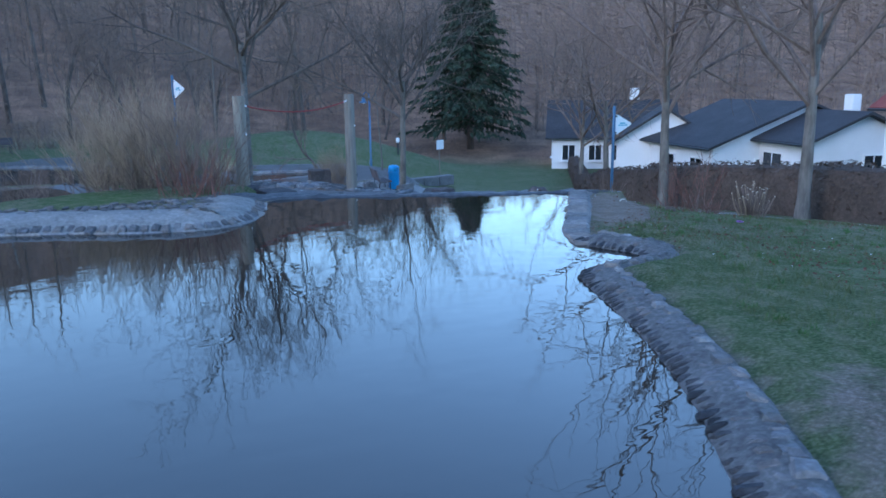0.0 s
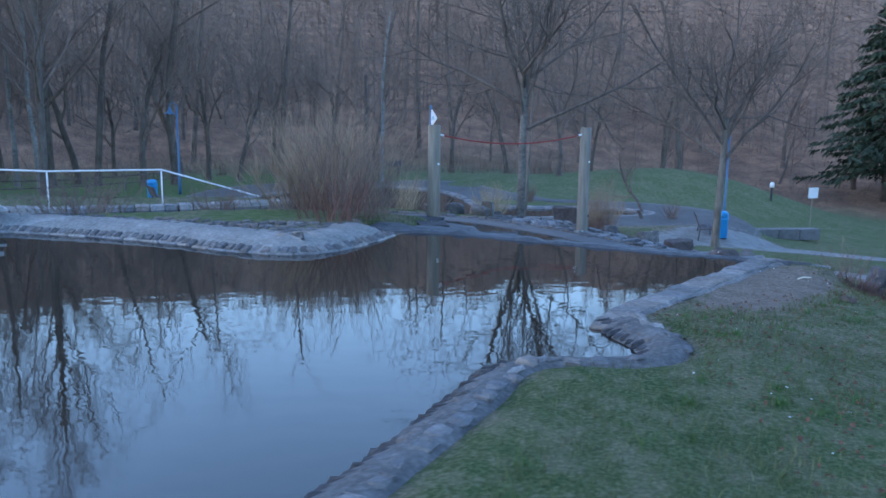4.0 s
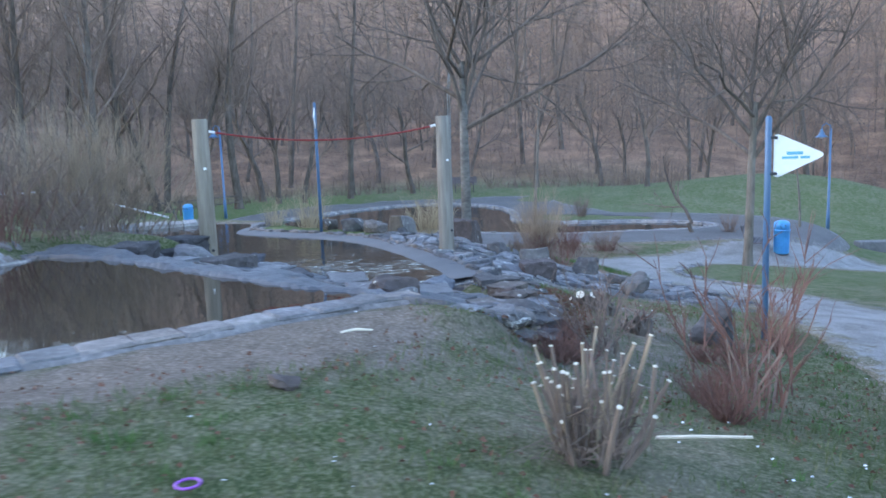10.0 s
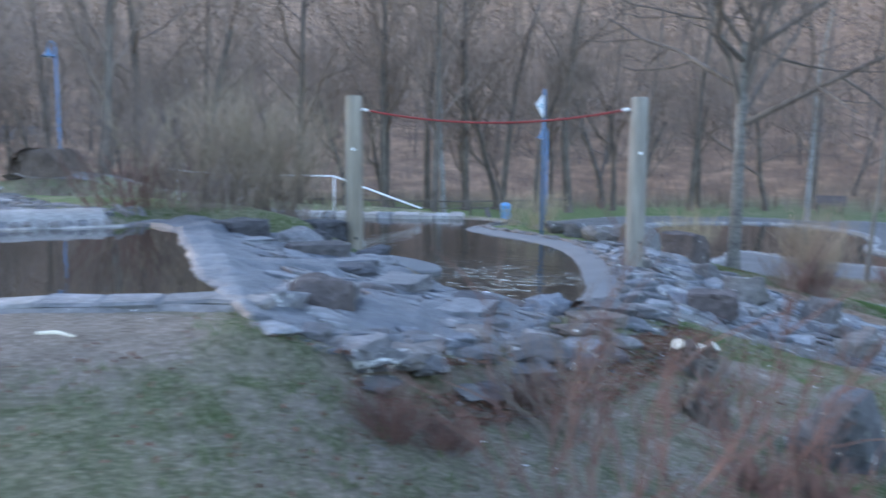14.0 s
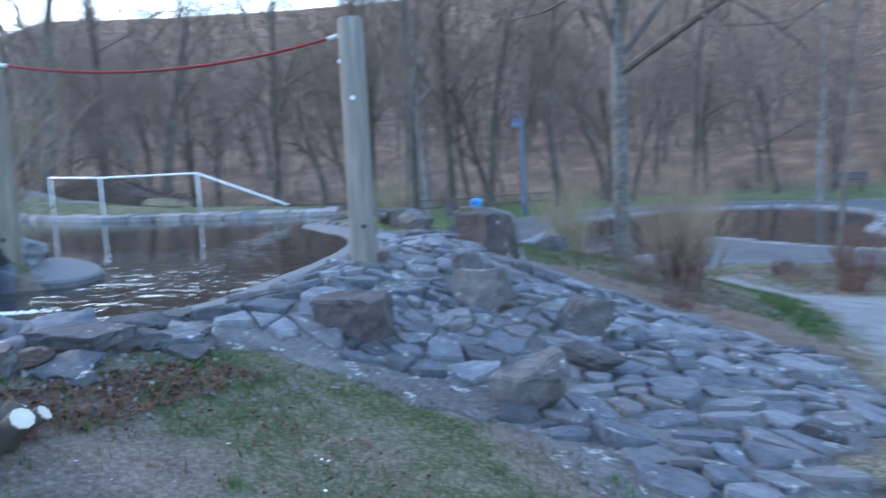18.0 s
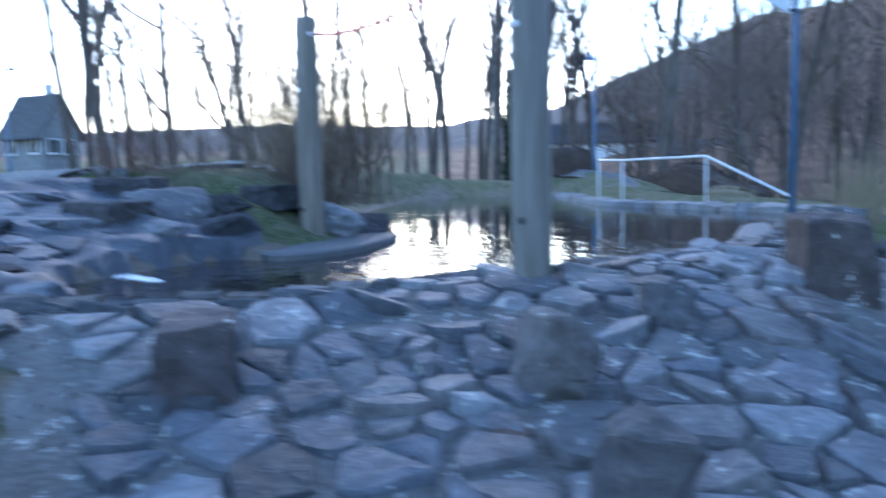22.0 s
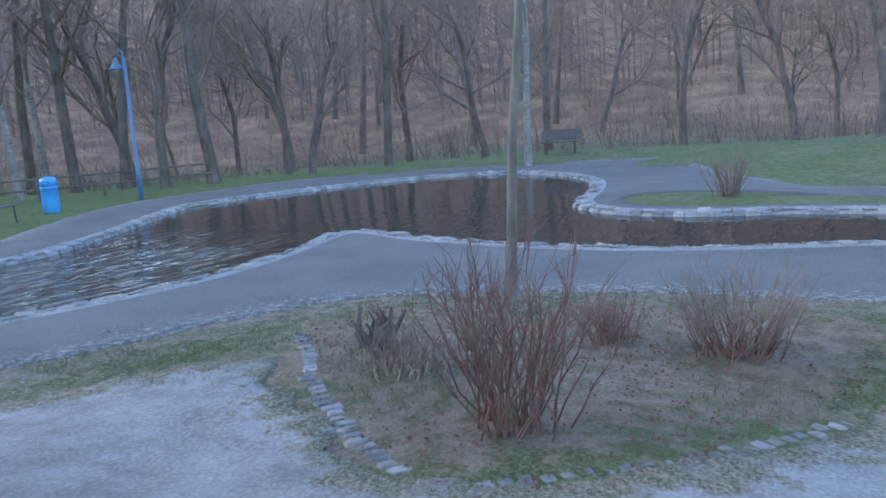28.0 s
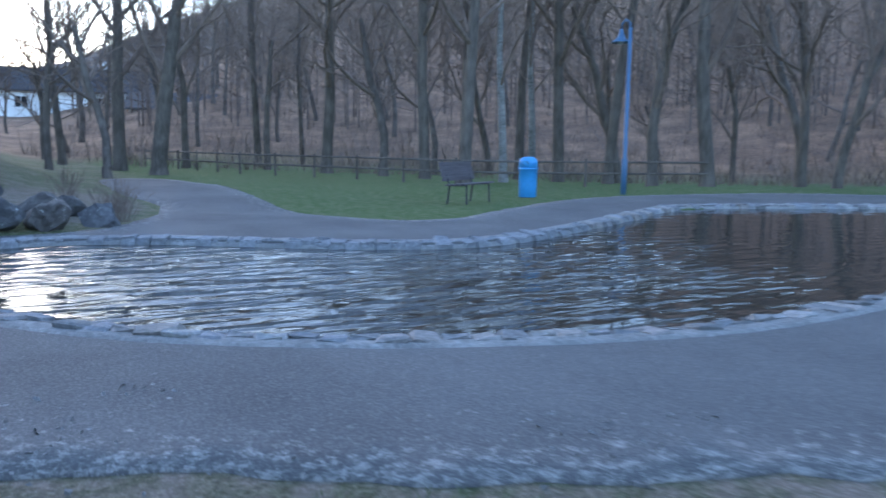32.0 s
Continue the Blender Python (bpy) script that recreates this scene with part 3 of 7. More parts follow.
PATH_GRAVEL = [(6.6, -3), (6.7, 4), (6.9, 9), (6.75, 12.6), (6.3, 15.2), (5.4, 17.2), (4.6, 18.7), (3.8, 19.85), (2.6, 20.5), (1.4, 21.1), (0.5, 21.9), (-0.2, 22.5), (0.0, 23.0), (0.3, 23.3), (0.5, 23.7), (0.8, 24.1), (1.05, 24.2),
               (1.45, 24.1), (1.9, 23.5), (2.5, 23.2), (3.2, 22.55), (4.0, 22.6), (4.6, 23.2), (5.2, 24.0), (6.2, 25.4), (7.6, 26.9), (9.0, 27.9), (13, 29.0), (22, 29.6), (22, 27.4), (13.5, 27.0), (10.2, 25.9),
               (8.2, 23.9), (7.2, 22.0), (6.55, 20.6), (6.2, 19.4), (6.4, 18.5), (7.2, 17.4), (8.4, 15.8), (8.9, 13), (9.0, 9), (8.8, 4), (8.6, -3)]
PAVE_OUT = [(-4.4, 21.3), (-3.0, 21.6), (-1.9, 21.75), (-1.5, 22.35), (-1.1, 23.07), (-0.73, 23.67), (-0.35, 24.42), (0.0, 25.17), (0.48, 26.05), (1.6, 26.65), (3.4, 27.1), (5.4, 26.95), (8.2, 27.4), (12.2, 28.2), (12.5, 31.5), (10, 35.2),
            (5.5, 36.8), (3.2, 39.5), (2.0, 43), (0.5, 45.6), (-3.5, 46.8), (-8.5, 45.6), (-12.2, 41.5), (-13.2, 37), (-12.6, 34), (-10.6, 30.8), (-9.2, 29.0), (-9.7, 27.5), (-13, 27.1), (-17.5, 27.4), (-26, 27.7),
            (-26, 25.0), (-16, 24.7), (-14.0, 25.2), (-12.0, 24.75), (-10.6, 24.2), (-9.6, 23.4), (-9.4, 22.2), (-8.8, 21.2), (-7, 20.8), (-5.4, 21.1)]
SLATE_BANK = [(2.95, 11.6), (3.5, 12.1), (4.5, 12.7), (5.3, 12.75), (6.1, 12.2), (6.6, 12.6), (6.3, 14.9), (5.6, 16.3), (4.4, 16.7), (3.3, 16.5), (2.75, 16.1), (2.3, 16.5), (1.6, 16.9), (0.9, 16.9),
              (0.35, 16.3), (0.95, 15.3), (1.65, 14.3), (2.1, 13.5), (2.6, 12.6)]
GREEN_ISLE = [(1.3, 35.2), (2.0, 33.9), (3.3, 33.5), (5.0, 33.9), (6.5, 33.7), (6.2, 34.8), (4.0, 35.8), (2.2, 36.4)]
WORN = [(1.6, 5.3), (2.3, 5.0), (3.1, 5.8), (3.7, 6.4), (3.9, 7.2), (3.4, 7.7), (2.6, 7.0), (1.9, 6.0)]
TRODDEN = [(-1.35, 0.65), (-0.7, 0.8), (-0.3, 0.1), (-1.2, -1.2), (-2.6, -1.4), (-2.2, -0.4)]
DRYBED = [(-18, 24.6), (-13.5, 25), (-11.5, 24.4), (-10.4, 23), (-10.6, 21.6), (-14, 21.6), (-18, 22.6)]
HACKED = [(4.0, 10.4), (4.25, 10.9), (4.6, 11.3), (5.1, 11.35), (5.3, 10.9), (4.7, 10.2)]
DEAD = [(3.2, 8.2), (3.9, 6.9), (4.6, 6.5), (5.4, 7.2), (6.3, 9.5), (6.2, 11.2), (4.9, 11.4), (3.4, 11.8), (3.3, 10)]
EARTH = [(2.5, 16.3), (3.4, 16.5), (4.4, 16.65), (5.5, 16.2), (5.6, 17.0), (4.6, 17.7), (3.5, 17.55), (2.6, 17.1)]
BANK = [(2.4, 16.0), (4.4, 16.6), (4.6, 18.6), (3.4, 19.6), (2.0, 20.0), (0.9, 18.8)]
BED = [(0.7, 25.4), (1.4, 24.1), (2.5, 23.1), (3.4, 22.6), (4.6, 23.3), (5.2, 24.1), (5.8, 26.4), (3.2, 26.7), (1.4, 26.4)]


def make_ground():
    xs = graded(-950, 700, -9, 9.4, 0.14)
    ys = graded(-600, 700, -3.4, 31, 0.14)
    gx, gy = np.meshgrid(xs, ys)
    gz = land(gx, gy)
    near = (gx > -30) & (gx < 30) & (gy > -20) & (gy < 60)
    jitter = np.array([noise.noise(Vector((a * 1.7, b * 1.7, 0))) for a, b in zip(gx[near], gy[near])])
    bare = np.full(gx.shape, 0.12)
    wood = np.zeros(gx.shape)
    nx, ny = gx[near], gy[near]
    b = np.full(nx.shape, 0.1)
    pg, pv = to_poly(nx, ny, PATH_GRAVEL), to_poly(nx, ny, rounded(PAVE_OUT))
    for poly, amount, soft in ((WORN, 0.58, 0.5), (TRODDEN, 0.45, 0.4), (DRYBED, 0.42, 0.6), (DEAD, 0.38, 0.7), (HACKED, 0.6, 0.25), (BANK, 0.34, 0.8), (EARTH, 0.62, 0.3), (BED, 0.36, 0.4)):
        b = np.maximum(b, amount * smooth01((to_poly(nx, ny, poly) + soft) / (2 * soft)))
    b = np.maximum(b, 0.4 * smooth01((pg + 0.35) / 0.5))
    b = np.maximum(b, 0.6 * smooth01((to_poly(nx, ny, SLATE_BANK) + 0.4) / 0.4))
    b = np.maximum(b, 0.36 * smooth01((pv + 1.1) / 0.9) * (ny < 28) * (nx > -2.5))
    for poly, level, rim, band in PONDS[:2]:
        d = to_poly(nx, ny, poly)
        b = np.maximum(b, (0.36 if level == UP else 0.5) * smooth01((d + 0.75) / 0.5))
    bare[near] = b
    pv = np.minimum(pv, -to_poly(nx, ny, GREEN_ISLE))
    z = gz[near] + 0.025 * jitter * smooth01((-np.maximum(np.maximum(pg, pv), to_poly(nx, ny, SLATE_BANK)) - 0.1) / 0.4)
    sink = np.where(pg > 0.1, 0.03, 0) + np.where(pv > 0.16, 0.04, 0)
    gz[near] = z - sink
    far = np.hypot(gx, gy - 15)
    wood = smooth01((far - 44) / 8) * np.where(gy > 10, 1.0, 0.25)
    wood = np.maximum(wood, smooth01((far - 90) / 40))
    earth = np.zeros(nx.shape)
    for poly, amount in ((BED, 0.5), (EARTH, 0.55)):
        earth = np.maximum(earth, amount * smooth01((to_poly(nx, ny, poly) + 0.3) / 0.6) * (0.6 + 0.8 * jitter))
    wood[near] = np.maximum(wood[near], np.clip(earth, 0, 0.8))
    me = bpy.data.meshes.new("ground")
    h, w = gx.shape
    idx = np.arange(h * w).reshape(h, w)
    quads = np.stack([idx[:-1, :-1], idx[:-1, 1:], idx[1:, 1:], idx[1:, :-1]], -1).reshape(-1, 4)
    me.vertices.add(h * w)
    me.vertices.foreach_set("co", np.stack([gx, gy, gz], -1).ravel())
    me.loops.add(quads.size)
    me.loops.foreach_set("vertex_index", quads.ravel())
    me.polygons.add(len(quads))
    me.polygons.foreach_set("loop_start", np.arange(0, quads.size, 4))
    me.polygons.foreach_set("use_smooth", np.ones(len(quads), bool))
    me.update()
    me.validate()
    az = np.degrees(np.arctan2(-gx, gy - 15))
    # Mask of the far western slopes that take the painted haze tone.
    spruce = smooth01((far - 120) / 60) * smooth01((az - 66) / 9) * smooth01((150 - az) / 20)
    lush = 0.85 * smooth01((-gx - 8) / 2) * smooth01((gy - 26) / 1.2) * smooth01((52 - gy) / 4)
    lush = np.maximum(lush, 0.42 * smooth01((gx - 5) / 3) * smooth01((gy - 14) / 6))
    lush = np.maximum(lush, 0.42 * smooth01((gy - 28) / 3) * smooth01((56 - gy) / 4))
    lush = np.maximum(lush, 0.45 * smooth01((4.5 - gy) / 2.5))
    for cx, cy, rad in ((1.6, 20.9, 0.9), (0.2, 21.6, 0.9), (1.5, 17.6, 0.8), (0.2, 17.6, 1.2), (-1.8, 18.2, 1.2), (-6, 10.4, 1.6), (5.3, 22.9, 0.8), (2.7, 23.75, 0.55), (4.6, 23.6, 0.7), (1.8, 26.3, 0.5), (-3.5, 10.2, 0.9)):
        lush = np.maximum(lush, 0.85 * smooth01(1.4 - np.hypot(gx - cx, gy - cy) / rad))
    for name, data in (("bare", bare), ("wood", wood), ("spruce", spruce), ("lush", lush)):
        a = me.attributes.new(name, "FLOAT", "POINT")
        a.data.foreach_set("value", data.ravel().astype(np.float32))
    me.materials.append(M_GROUND)
    tagged(new("ground", me), "short worn winter lawn rising into wooded brown hills with haze-tinted far slopes", "ground", kind="structure")


make_ground()


def drape(name, poly, mat, lift, step, label, category, holes=(), flat=None, ragged=0.0, skirt=0.0, relief=None):
    """A thin sheet with the given outline, lying on the land."""
    from mathutils import geometry
    loops = [poly, *holes]
    pts, edges = [], []
    outline = poly
    for lp in loops:
        fine = []
        for (ax, ay), (bx, by) in zip(lp, lp[1:] + lp[:1]):
            k = max(1, int(math.hypot(bx - ax, by - ay) / step))
            fine += [(ax + (bx - ax) * i / k, ay + (by - ay) * i / k) for i in range(k)]
        if ragged and lp is poly:
            fine = [(px + ragged * (noise.noise(Vector((px * 2.3, py * 2.3, 5))) + 0.5 * noise.noise(Vector((px * 7, py * 7, 1)))),
                     py + ragged * (noise.noise(Vector((px * 2.3, py * 2.3, 9))) + 0.5 * noise.noise(Vector((px * 7, py * 7, 3))))) for px, py in fine]
            outline = fine
        n0 = len(pts)
        pts += fine
        edges += [(n0 + i, n0 + (i + 1) % len(fine)) for i in range(len(fine))]
    a = np.array(poly)
    gx, gy = np.meshgrid(np.arange(a[:, 0].min(), a[:, 0].max(), step), np.arange(a[:, 1].min(), a[:, 1].max(), step))
    ok = to_poly(gx, gy, poly) > step * 0.45
    for hl in holes:
        ok &= to_poly(gx, gy, hl) < -step * 0.45
    pts += list(zip(gx[ok], gy[ok]))
    vv, _, ff, *_ = geometry.delaunay_2d_cdt([Vector(p) for p in pts], edges, [], 0, 1e-5)
    px, py = np.array([v.x for v in vv]), np.array([v.y for v in vv])
    cx = np.array([sum(px[i] for i in q) / len(q) for q in ff])
    cy = np.array([sum(py[i] for i in q) / len(q) for q in ff])
    keep = to_poly(cx, cy, outline) > 0
    for hl in holes:
        keep &= to_poly(cx, cy, hl) < 0
    z = np.full(px.shape, flat) if flat is not None else land(px, py) + lift
    if relief:
        z = z + np.array([relief(qx, qy) for qx, qy in zip(px, py)])
    kept = [tuple(q) for q, k in zip(ff, keep) if k]
    if skirt:
        count = {}
        for q in kept:
            for a, b in zip(q, q[1:] + q[:1]):
                count[(a, b)] = count.get((a, b), 0) + 1
        low = {}
        for a, b in count:
            if (b, a) not in count:
                for i in (a, b):
                    if i not in low:
                        low[i] = len(px)
                        px, py, z = np.append(px, px[i]), np.append(py, py[i]), np.append(z, z[i] - skirt)
                kept.append((b, a, low[a], low[b]))
    me = mesh_of(name, list(zip(px, py, z)), kept, mat, True)
    if ragged:
        a = me.attributes.new("verge", "FLOAT", "POINT")
        a.data.foreach_set("value", (1 - smooth01(to_poly(px, py, poly) / 0.7)).astype(np.float32))
    return solid(name, me, label, category, kind="structure")


def offset_poly(poly, d):
    """Outline moved outwards by d, for outlines in either sense."""
    n = len(poly)
    area = sum(a[0] * b[1] - b[0] * a[1] for a, b in zip(poly, poly[1:] + poly[:1]))
    s = 1 if area > 0 else -1
    out = []
    for i in range(n):
        (ax, ay), (bx, by) = poly[i - 1], poly[(i + 1) % n]
        ex, ey = bx - ax, by - ay
        k = math.hypot(ex, ey) or 1
        out.append((poly[i][0] + s * d * ey / k, poly[i][1] - s * d * ex / k))
    return out


for nm, poly, level, mat, lab in (("water_upper", UPPER_R, UP, M_WATER_UP, "still dark pond water mirroring trees and evening sky"),
                                  ("water_middle", MIDDLE_R, MID, M_WATER_MID, "rippled brown water of the middle pond"),
                                  ("water_lower", LOWER_R, LOW, M_WATER_LOW, "breeze-rippled brown water of the lower pond")):
    drape(nm, offset_poly(poly, 0.06), mat, 0, 1.5, lab, "water", flat=level)
drape("gravel_path", rounded(PATH_GRAVEL), M_GRAVEL, 0.006, 0.2, "pale grey gravel path with ragged grassy edges", "path", ragged=0.3, skirt=0.08)
PATH_WEST = [(-22, 15.4), (-19, 17.2), (-15, 17.6), (-11.5, 17.5), (-8.6, 18.4), (-8.2, 19.2), (-12, 18.8), (-19.5, 19.0), (-24, 17)]
drape("path_west", rounded(PATH_WEST), M_ASPHALT, 0.012, 0.5, "grey path along the far shore of the middle pond", "path", ragged=0.1)
drape("pavement", rounded(PAVE_OUT), M_ASPHALT, 0.012, 0.3, "worn grey asphalt apron round the lower pond", "pavement", holes=[offset_poly(LOWER_R, 0.05), rounded(GREEN_ISLE, 2)], ragged=0.1, skirt=0.1)


# ---- stone work ----
def clip_half(poly, nx, ny, c):
    """The part of a convex polygon where nx*x + ny*y <= c."""
    out = []
    for (ax, ay), (bx, by) in zip(poly, poly[1:] + poly[:1]):
        da, db = nx * ax + ny * ay - c, nx * bx + ny * by - c
        if da <= 0:
            out.append((ax, ay))
        if da * db < 0:
            t = da / (da - db)
            out.append((ax + t * (bx - ax), ay + t * (by - ay)))
    return out


def slab_cells(region, size, seed, spread=0.9):
    """Irregular paving cells that fill a region: lists of corners."""
    r = random.Random(seed)
    a = np.array(region)
    lo, hi = a.min(0) - size, a.max(0) + size
    pts, tries = [], 0
    grid = {}
    while tries < 9000:
        tries += 1
        p = (r.uniform(lo[0], hi[0]), r.uniform(lo[1], hi[1]))
        need = size * r.uniform(1 - spread, 1 + 0.35 * spread)
        gx, gy = int(p[0] // size), int(p[1] // size)
        if all(math.hypot(p[0] - q[0], p[1] - q[1]) > (need + q[2]) / 2 for i in range(-2, 3) for j in range(-2, 3) for q in grid.get((gx + i, gy + j), ())):
            grid.setdefault((gx, gy), []).append((*p, need))
            pts.append(p)
    arr = np.array(pts)
    keep = to_poly(arr[:, 0], arr[:, 1], region) > size * 0.15
    cells = []
    for i, (x, y) in enumerate(pts):
        if not keep[i]:
            continue
        d = np.hypot(arr[:, 0] - x, arr[:, 1] - y)
        cell = [(x - size, y - size), (x + size, y - size), (x + size, y + size), (x - size, y + size)]
        for j in np.argsort(d)[1:14]:
            qx, qy = arr[j]
            nx, ny = qx - x, qy - y
            k = math.hypot(nx, ny)
            nx, ny = nx / k, ny / k
            joint = r.uniform(0.003, 0.022)
            cell = clip_half(cell, nx, ny, nx * (x + qx) / 2 + ny * (y + qy) / 2 - joint)
            if len(cell) < 3:
                break
        if len(cell) >= 3:
            cells.append((x, y, cell))
    return cells


def slab_mesh(name, cx, cy, cell, thick, r, mat, z0, slope, tilt=0.05):
    """One flat stone: uneven rounded outline, broken upper edge, slightly tilted and domed top."""
    ring = []
    for (ax, ay), (bx, by) in zip(cell, cell[1:] + cell[:1]):
        for k in (0.07, 0.5, 0.93) if math.hypot(bx - ax, by - ay) > 0.16 else (0.2, 0.8):
            ring.append((ax + (bx - ax) * k - cx, ay + (by - ay) * k - cy))
    ring = [(px * k, py * k) for px, py in ring for k in (r.uniform(0.84, 1.02),)]
    n = len(ring)
    tx, ty = r.gauss(0, tilt), r.gauss(0, tilt)
    v = []
    for k, zz in ((1.0, -thick - 0.08), (1.0, -0.24 * thick), (r.uniform(0.92, 0.975), 0.0), (0.55, r.uniform(0.002, 0.007))):
        for px, py in ring:
            w = zz + (px * tx + py * ty if zz > -thick else 0) * k + (px * slope[0] + py * slope[1]) * k
            v.append((px * k, py * k, w + (r.gauss(0, 0.005) if -thick < zz < -0.001 else r.gauss(0, 0.0016) if zz > -thick else 0)))
    v.append((0, 0, r.uniform(0.003, 0.008)))
    f = []
    for lv in (0, n, 2 * n):
        f += [(lv + i, lv + (i + 1) % n, lv + n + (i + 1) % n, lv + n + i) for i in range(n)]
    f += [(3 * n + i, 3 * n + (i + 1) % n, 4 * n) for i in range(n)]
    return mesh_of(name, v, f, mat)


def pave(name, label, region, size, thick, seed, mat, limit=300, proud=0.03, tilt=0.05, near=None):
    """A bed of flat stones on the land; the nearest are parts of their own."""
    r = random.Random(seed)
    cells = slab_cells(region, size, seed)
    if near:
        cells.sort(key=lambda c: math.hypot(c[0] - near[0], c[1] - near[1]))
    root = tagged(new(name), label, "paving", kind="structure")
    rest = Pile()
    xs, ys = np.array([c[0] for c in cells]), np.array([c[1] for c in cells])
    z = land(xs, ys)
    sx = (land(xs + 0.12, ys) - land(xs - 0.12, ys)) / 0.24
    sy = (land(xs, ys + 0.12) - land(xs, ys - 0.12)) / 0.24
    for i, (x, y, cell) in enumerate(cells):
        slope = (max(-0.7, min(0.7, sx[i])), max(-0.7, min(0.7, sy[i])))
        lift = proud + r.uniform(-0.012, 0.025)
        me = slab_mesh("slab", x, y, cell, thick * r.uniform(0.6, 1.3), r, mat, z[i], slope, tilt)
        if i < limit:
            ob = new("slab", me)
            ob.parent = root
            ob.location = (x, y, z[i] + lift)
        else:
            rest.add([(q.co.x + x, q.co.y + y, q.co.z + z[i] + lift) for q in me.vertices], [tuple(p.vertices) for p in me.polygons])
            bpy.data.meshes.remove(me)
    if rest.v:
        ob = new("slab_rest", rest.mesh("slab_rest", mat))
        ob.parent = root
        tagged(ob, kind="stuff")
    return root


def resample(line, step, closed=False):
    pts = line + line[:1] if closed else line
    out, carry = [], 0.0
    for (ax, ay), (bx, by) in zip(pts, pts[1:]):
        d = math.hypot(bx - ax, by - ay)
        s = carry
        while s < d:
            out.append((ax + (bx - ax) * s / d, ay + (by - ay) * s / d, math.atan2(by - ay, bx - ax)))
            s += step
        carry = s - d
    return out


def rim(name, label, line, step, width, height, top, mat, seed, inward, limit=300, ragged=0.12, level=None, shift=None, tip=0.0, fill=0.98, even=1.0):
    """A row of rim stones along a line; inward: the side on which the water lies (+1 left, -1 right)."""
    r = random.Random(seed)
    root = tagged(new(name), label, "pond edge", kind="structure")
    variants = []
    for k in range(10):
        L, W = step * r.uniform(fill - 0.12, fill), width * r.uniform(1 - ragged, 1 + ragged)
        bm = bmesh.new()
        v, f = box_shape(L, W, height, 0.018)
        vs = [bm.verts.new(p) for p in v]
        for q in f:
            bm.faces.new([vs[i] for i in q])
        for p in vs:
            p.co += Vector((r.gauss(0, 0.012), r.gauss(0, 0.014), r.gauss(0, 0.008))) * even
            if p.co.z < 0:
                p.co.y += inward * width * 0.25
        me = bpy.data.meshes.new("rim_stone")
        bm.to_mesh(me)
        bm.free()
        me.materials.append(mat)
        variants.append(me)
    rest = Pile()
    for i, (x, y, a) in enumerate(resample(line, step)):
        off = -inward * (width * 0.34 if shift is None else shift) + r.gauss(0, 0.015)
        px, py = x - math.sin(a) * off, y + math.cos(a) * off
        z = (level if level is not None else land_at(px, py)) + top - height / 2 + r.gauss(0, 0.008 * even)
        m = pose(px, py, z, 0, 0, math.degrees(a) + r.gauss(0, 3 * even)) @ pose(0, 0, 0, -inward * tip + r.gauss(0, 4 * even), r.gauss(0, 3 * even), 0)
        me = r.choice(variants)
        if i < limit:
            ob = new("rim_stone", me)
            ob.parent = root
            ob.matrix_basis = m
        else:
            rest.add([m @ q.co for q in me.vertices], [tuple(p.vertices) for p in me.polygons])
    if rest.v:
        ob = new("rim_rest", rest.mesh("rim_rest", mat))
        ob.parent = root
        tagged(ob, kind="stuff")


def rock(x, y, sx, sy, sz, seed, mat=None, label="", turn=0.0, sink=0.25, flat=0.0, z=None, cuts=9):
    bm = rock_shape(sx, sy, sz, seed, cuts, flat)
    me = bpy.data.meshes.new("boulder")
    bm.to_mesh(me)
    bm.free()
    me.materials.append(mat or M_ROCK)
    low = min(v.co.z for v in me.vertices)
    g = land_at(x, y) if z is None else z
    return solid("boulder", me, label or "angular grey boulder with pale lichen, set in the ground", "rock", pose(x, y, g - low * (1 - 2 * sink), 0, 0, turn), "boulders round the ponds")


# ---- plants ----
def grow(r, trunk, crown, p, d, length, rad, depth, most, o):
    """A branch with its side branches; depth 0 is the trunk."""
    n = 5 if depth == 0 else 4 if depth < 3 else 3
    pts, radii = [p.copy()], [rad]
    q, dd = p.copy(), d.copy()
    end = rad * (o["taper"] if depth == 0 else 0.35)
    for i in range(n):
        dd = (dd + Vector((r.gauss(0, 1), r.gauss(0, 1), r.gauss(0, 0.6))) * o["wander"] * (o.get("sway", 0.35) if depth == 0 else 1) + Vector((0, 0, o["lift"] * (depth > 0)))).normalized()
        q = q + dd * length / n
        pts.append(q.copy())
        radii.append(rad + (end - rad) * (i + 1) / n)
    pile = trunk if depth == 0 else crown
    pile.tube(pts, radii, (9, 6, 5, 4, 3, 3)[min(depth, 5)], cap=False)
    if depth >= most:
        return
    kids = o["kids"][min(depth, len(o["kids"]) - 1)]
    first = o["first"] if depth == 0 else 0.2
    spin = r.uniform(0, 6.28)
    for k in range(kids):
        t = first + (1 - first) * (k + r.uniform(0.2, 0.9)) / kids
        s = min(t, 0.999) * n
        i = int(s)
        at = pts[i].lerp(pts[i + 1], s - i)
        rr = (radii[i] + (radii[i + 1] - radii[i]) * (s - i))
        axis = (pts[i + 1] - pts[i]).normalized()
        spin += 2.4 + r.uniform(-0.5, 0.5)
        side = axis.cross(Vector((math.cos(spin), math.sin(spin), 0.15)))
        if side.length < 1e-3:
            continue
        side.normalize()
        ang = radians(r.uniform(*o["angle"]))
        nd = (axis * math.cos(ang) + side * math.sin(ang)).normalized()
        grow(r, trunk, crown, at, nd, length * (o.get("reach", o["ratio"]) if depth == 0 else o["ratio"]) * r.uniform(0.7, 1.15) * (1.15 - 0.45 * t if depth == 0 else 1), max(rr * o["thin"], o.get("least", 0.0035)), depth + 1, most, o)


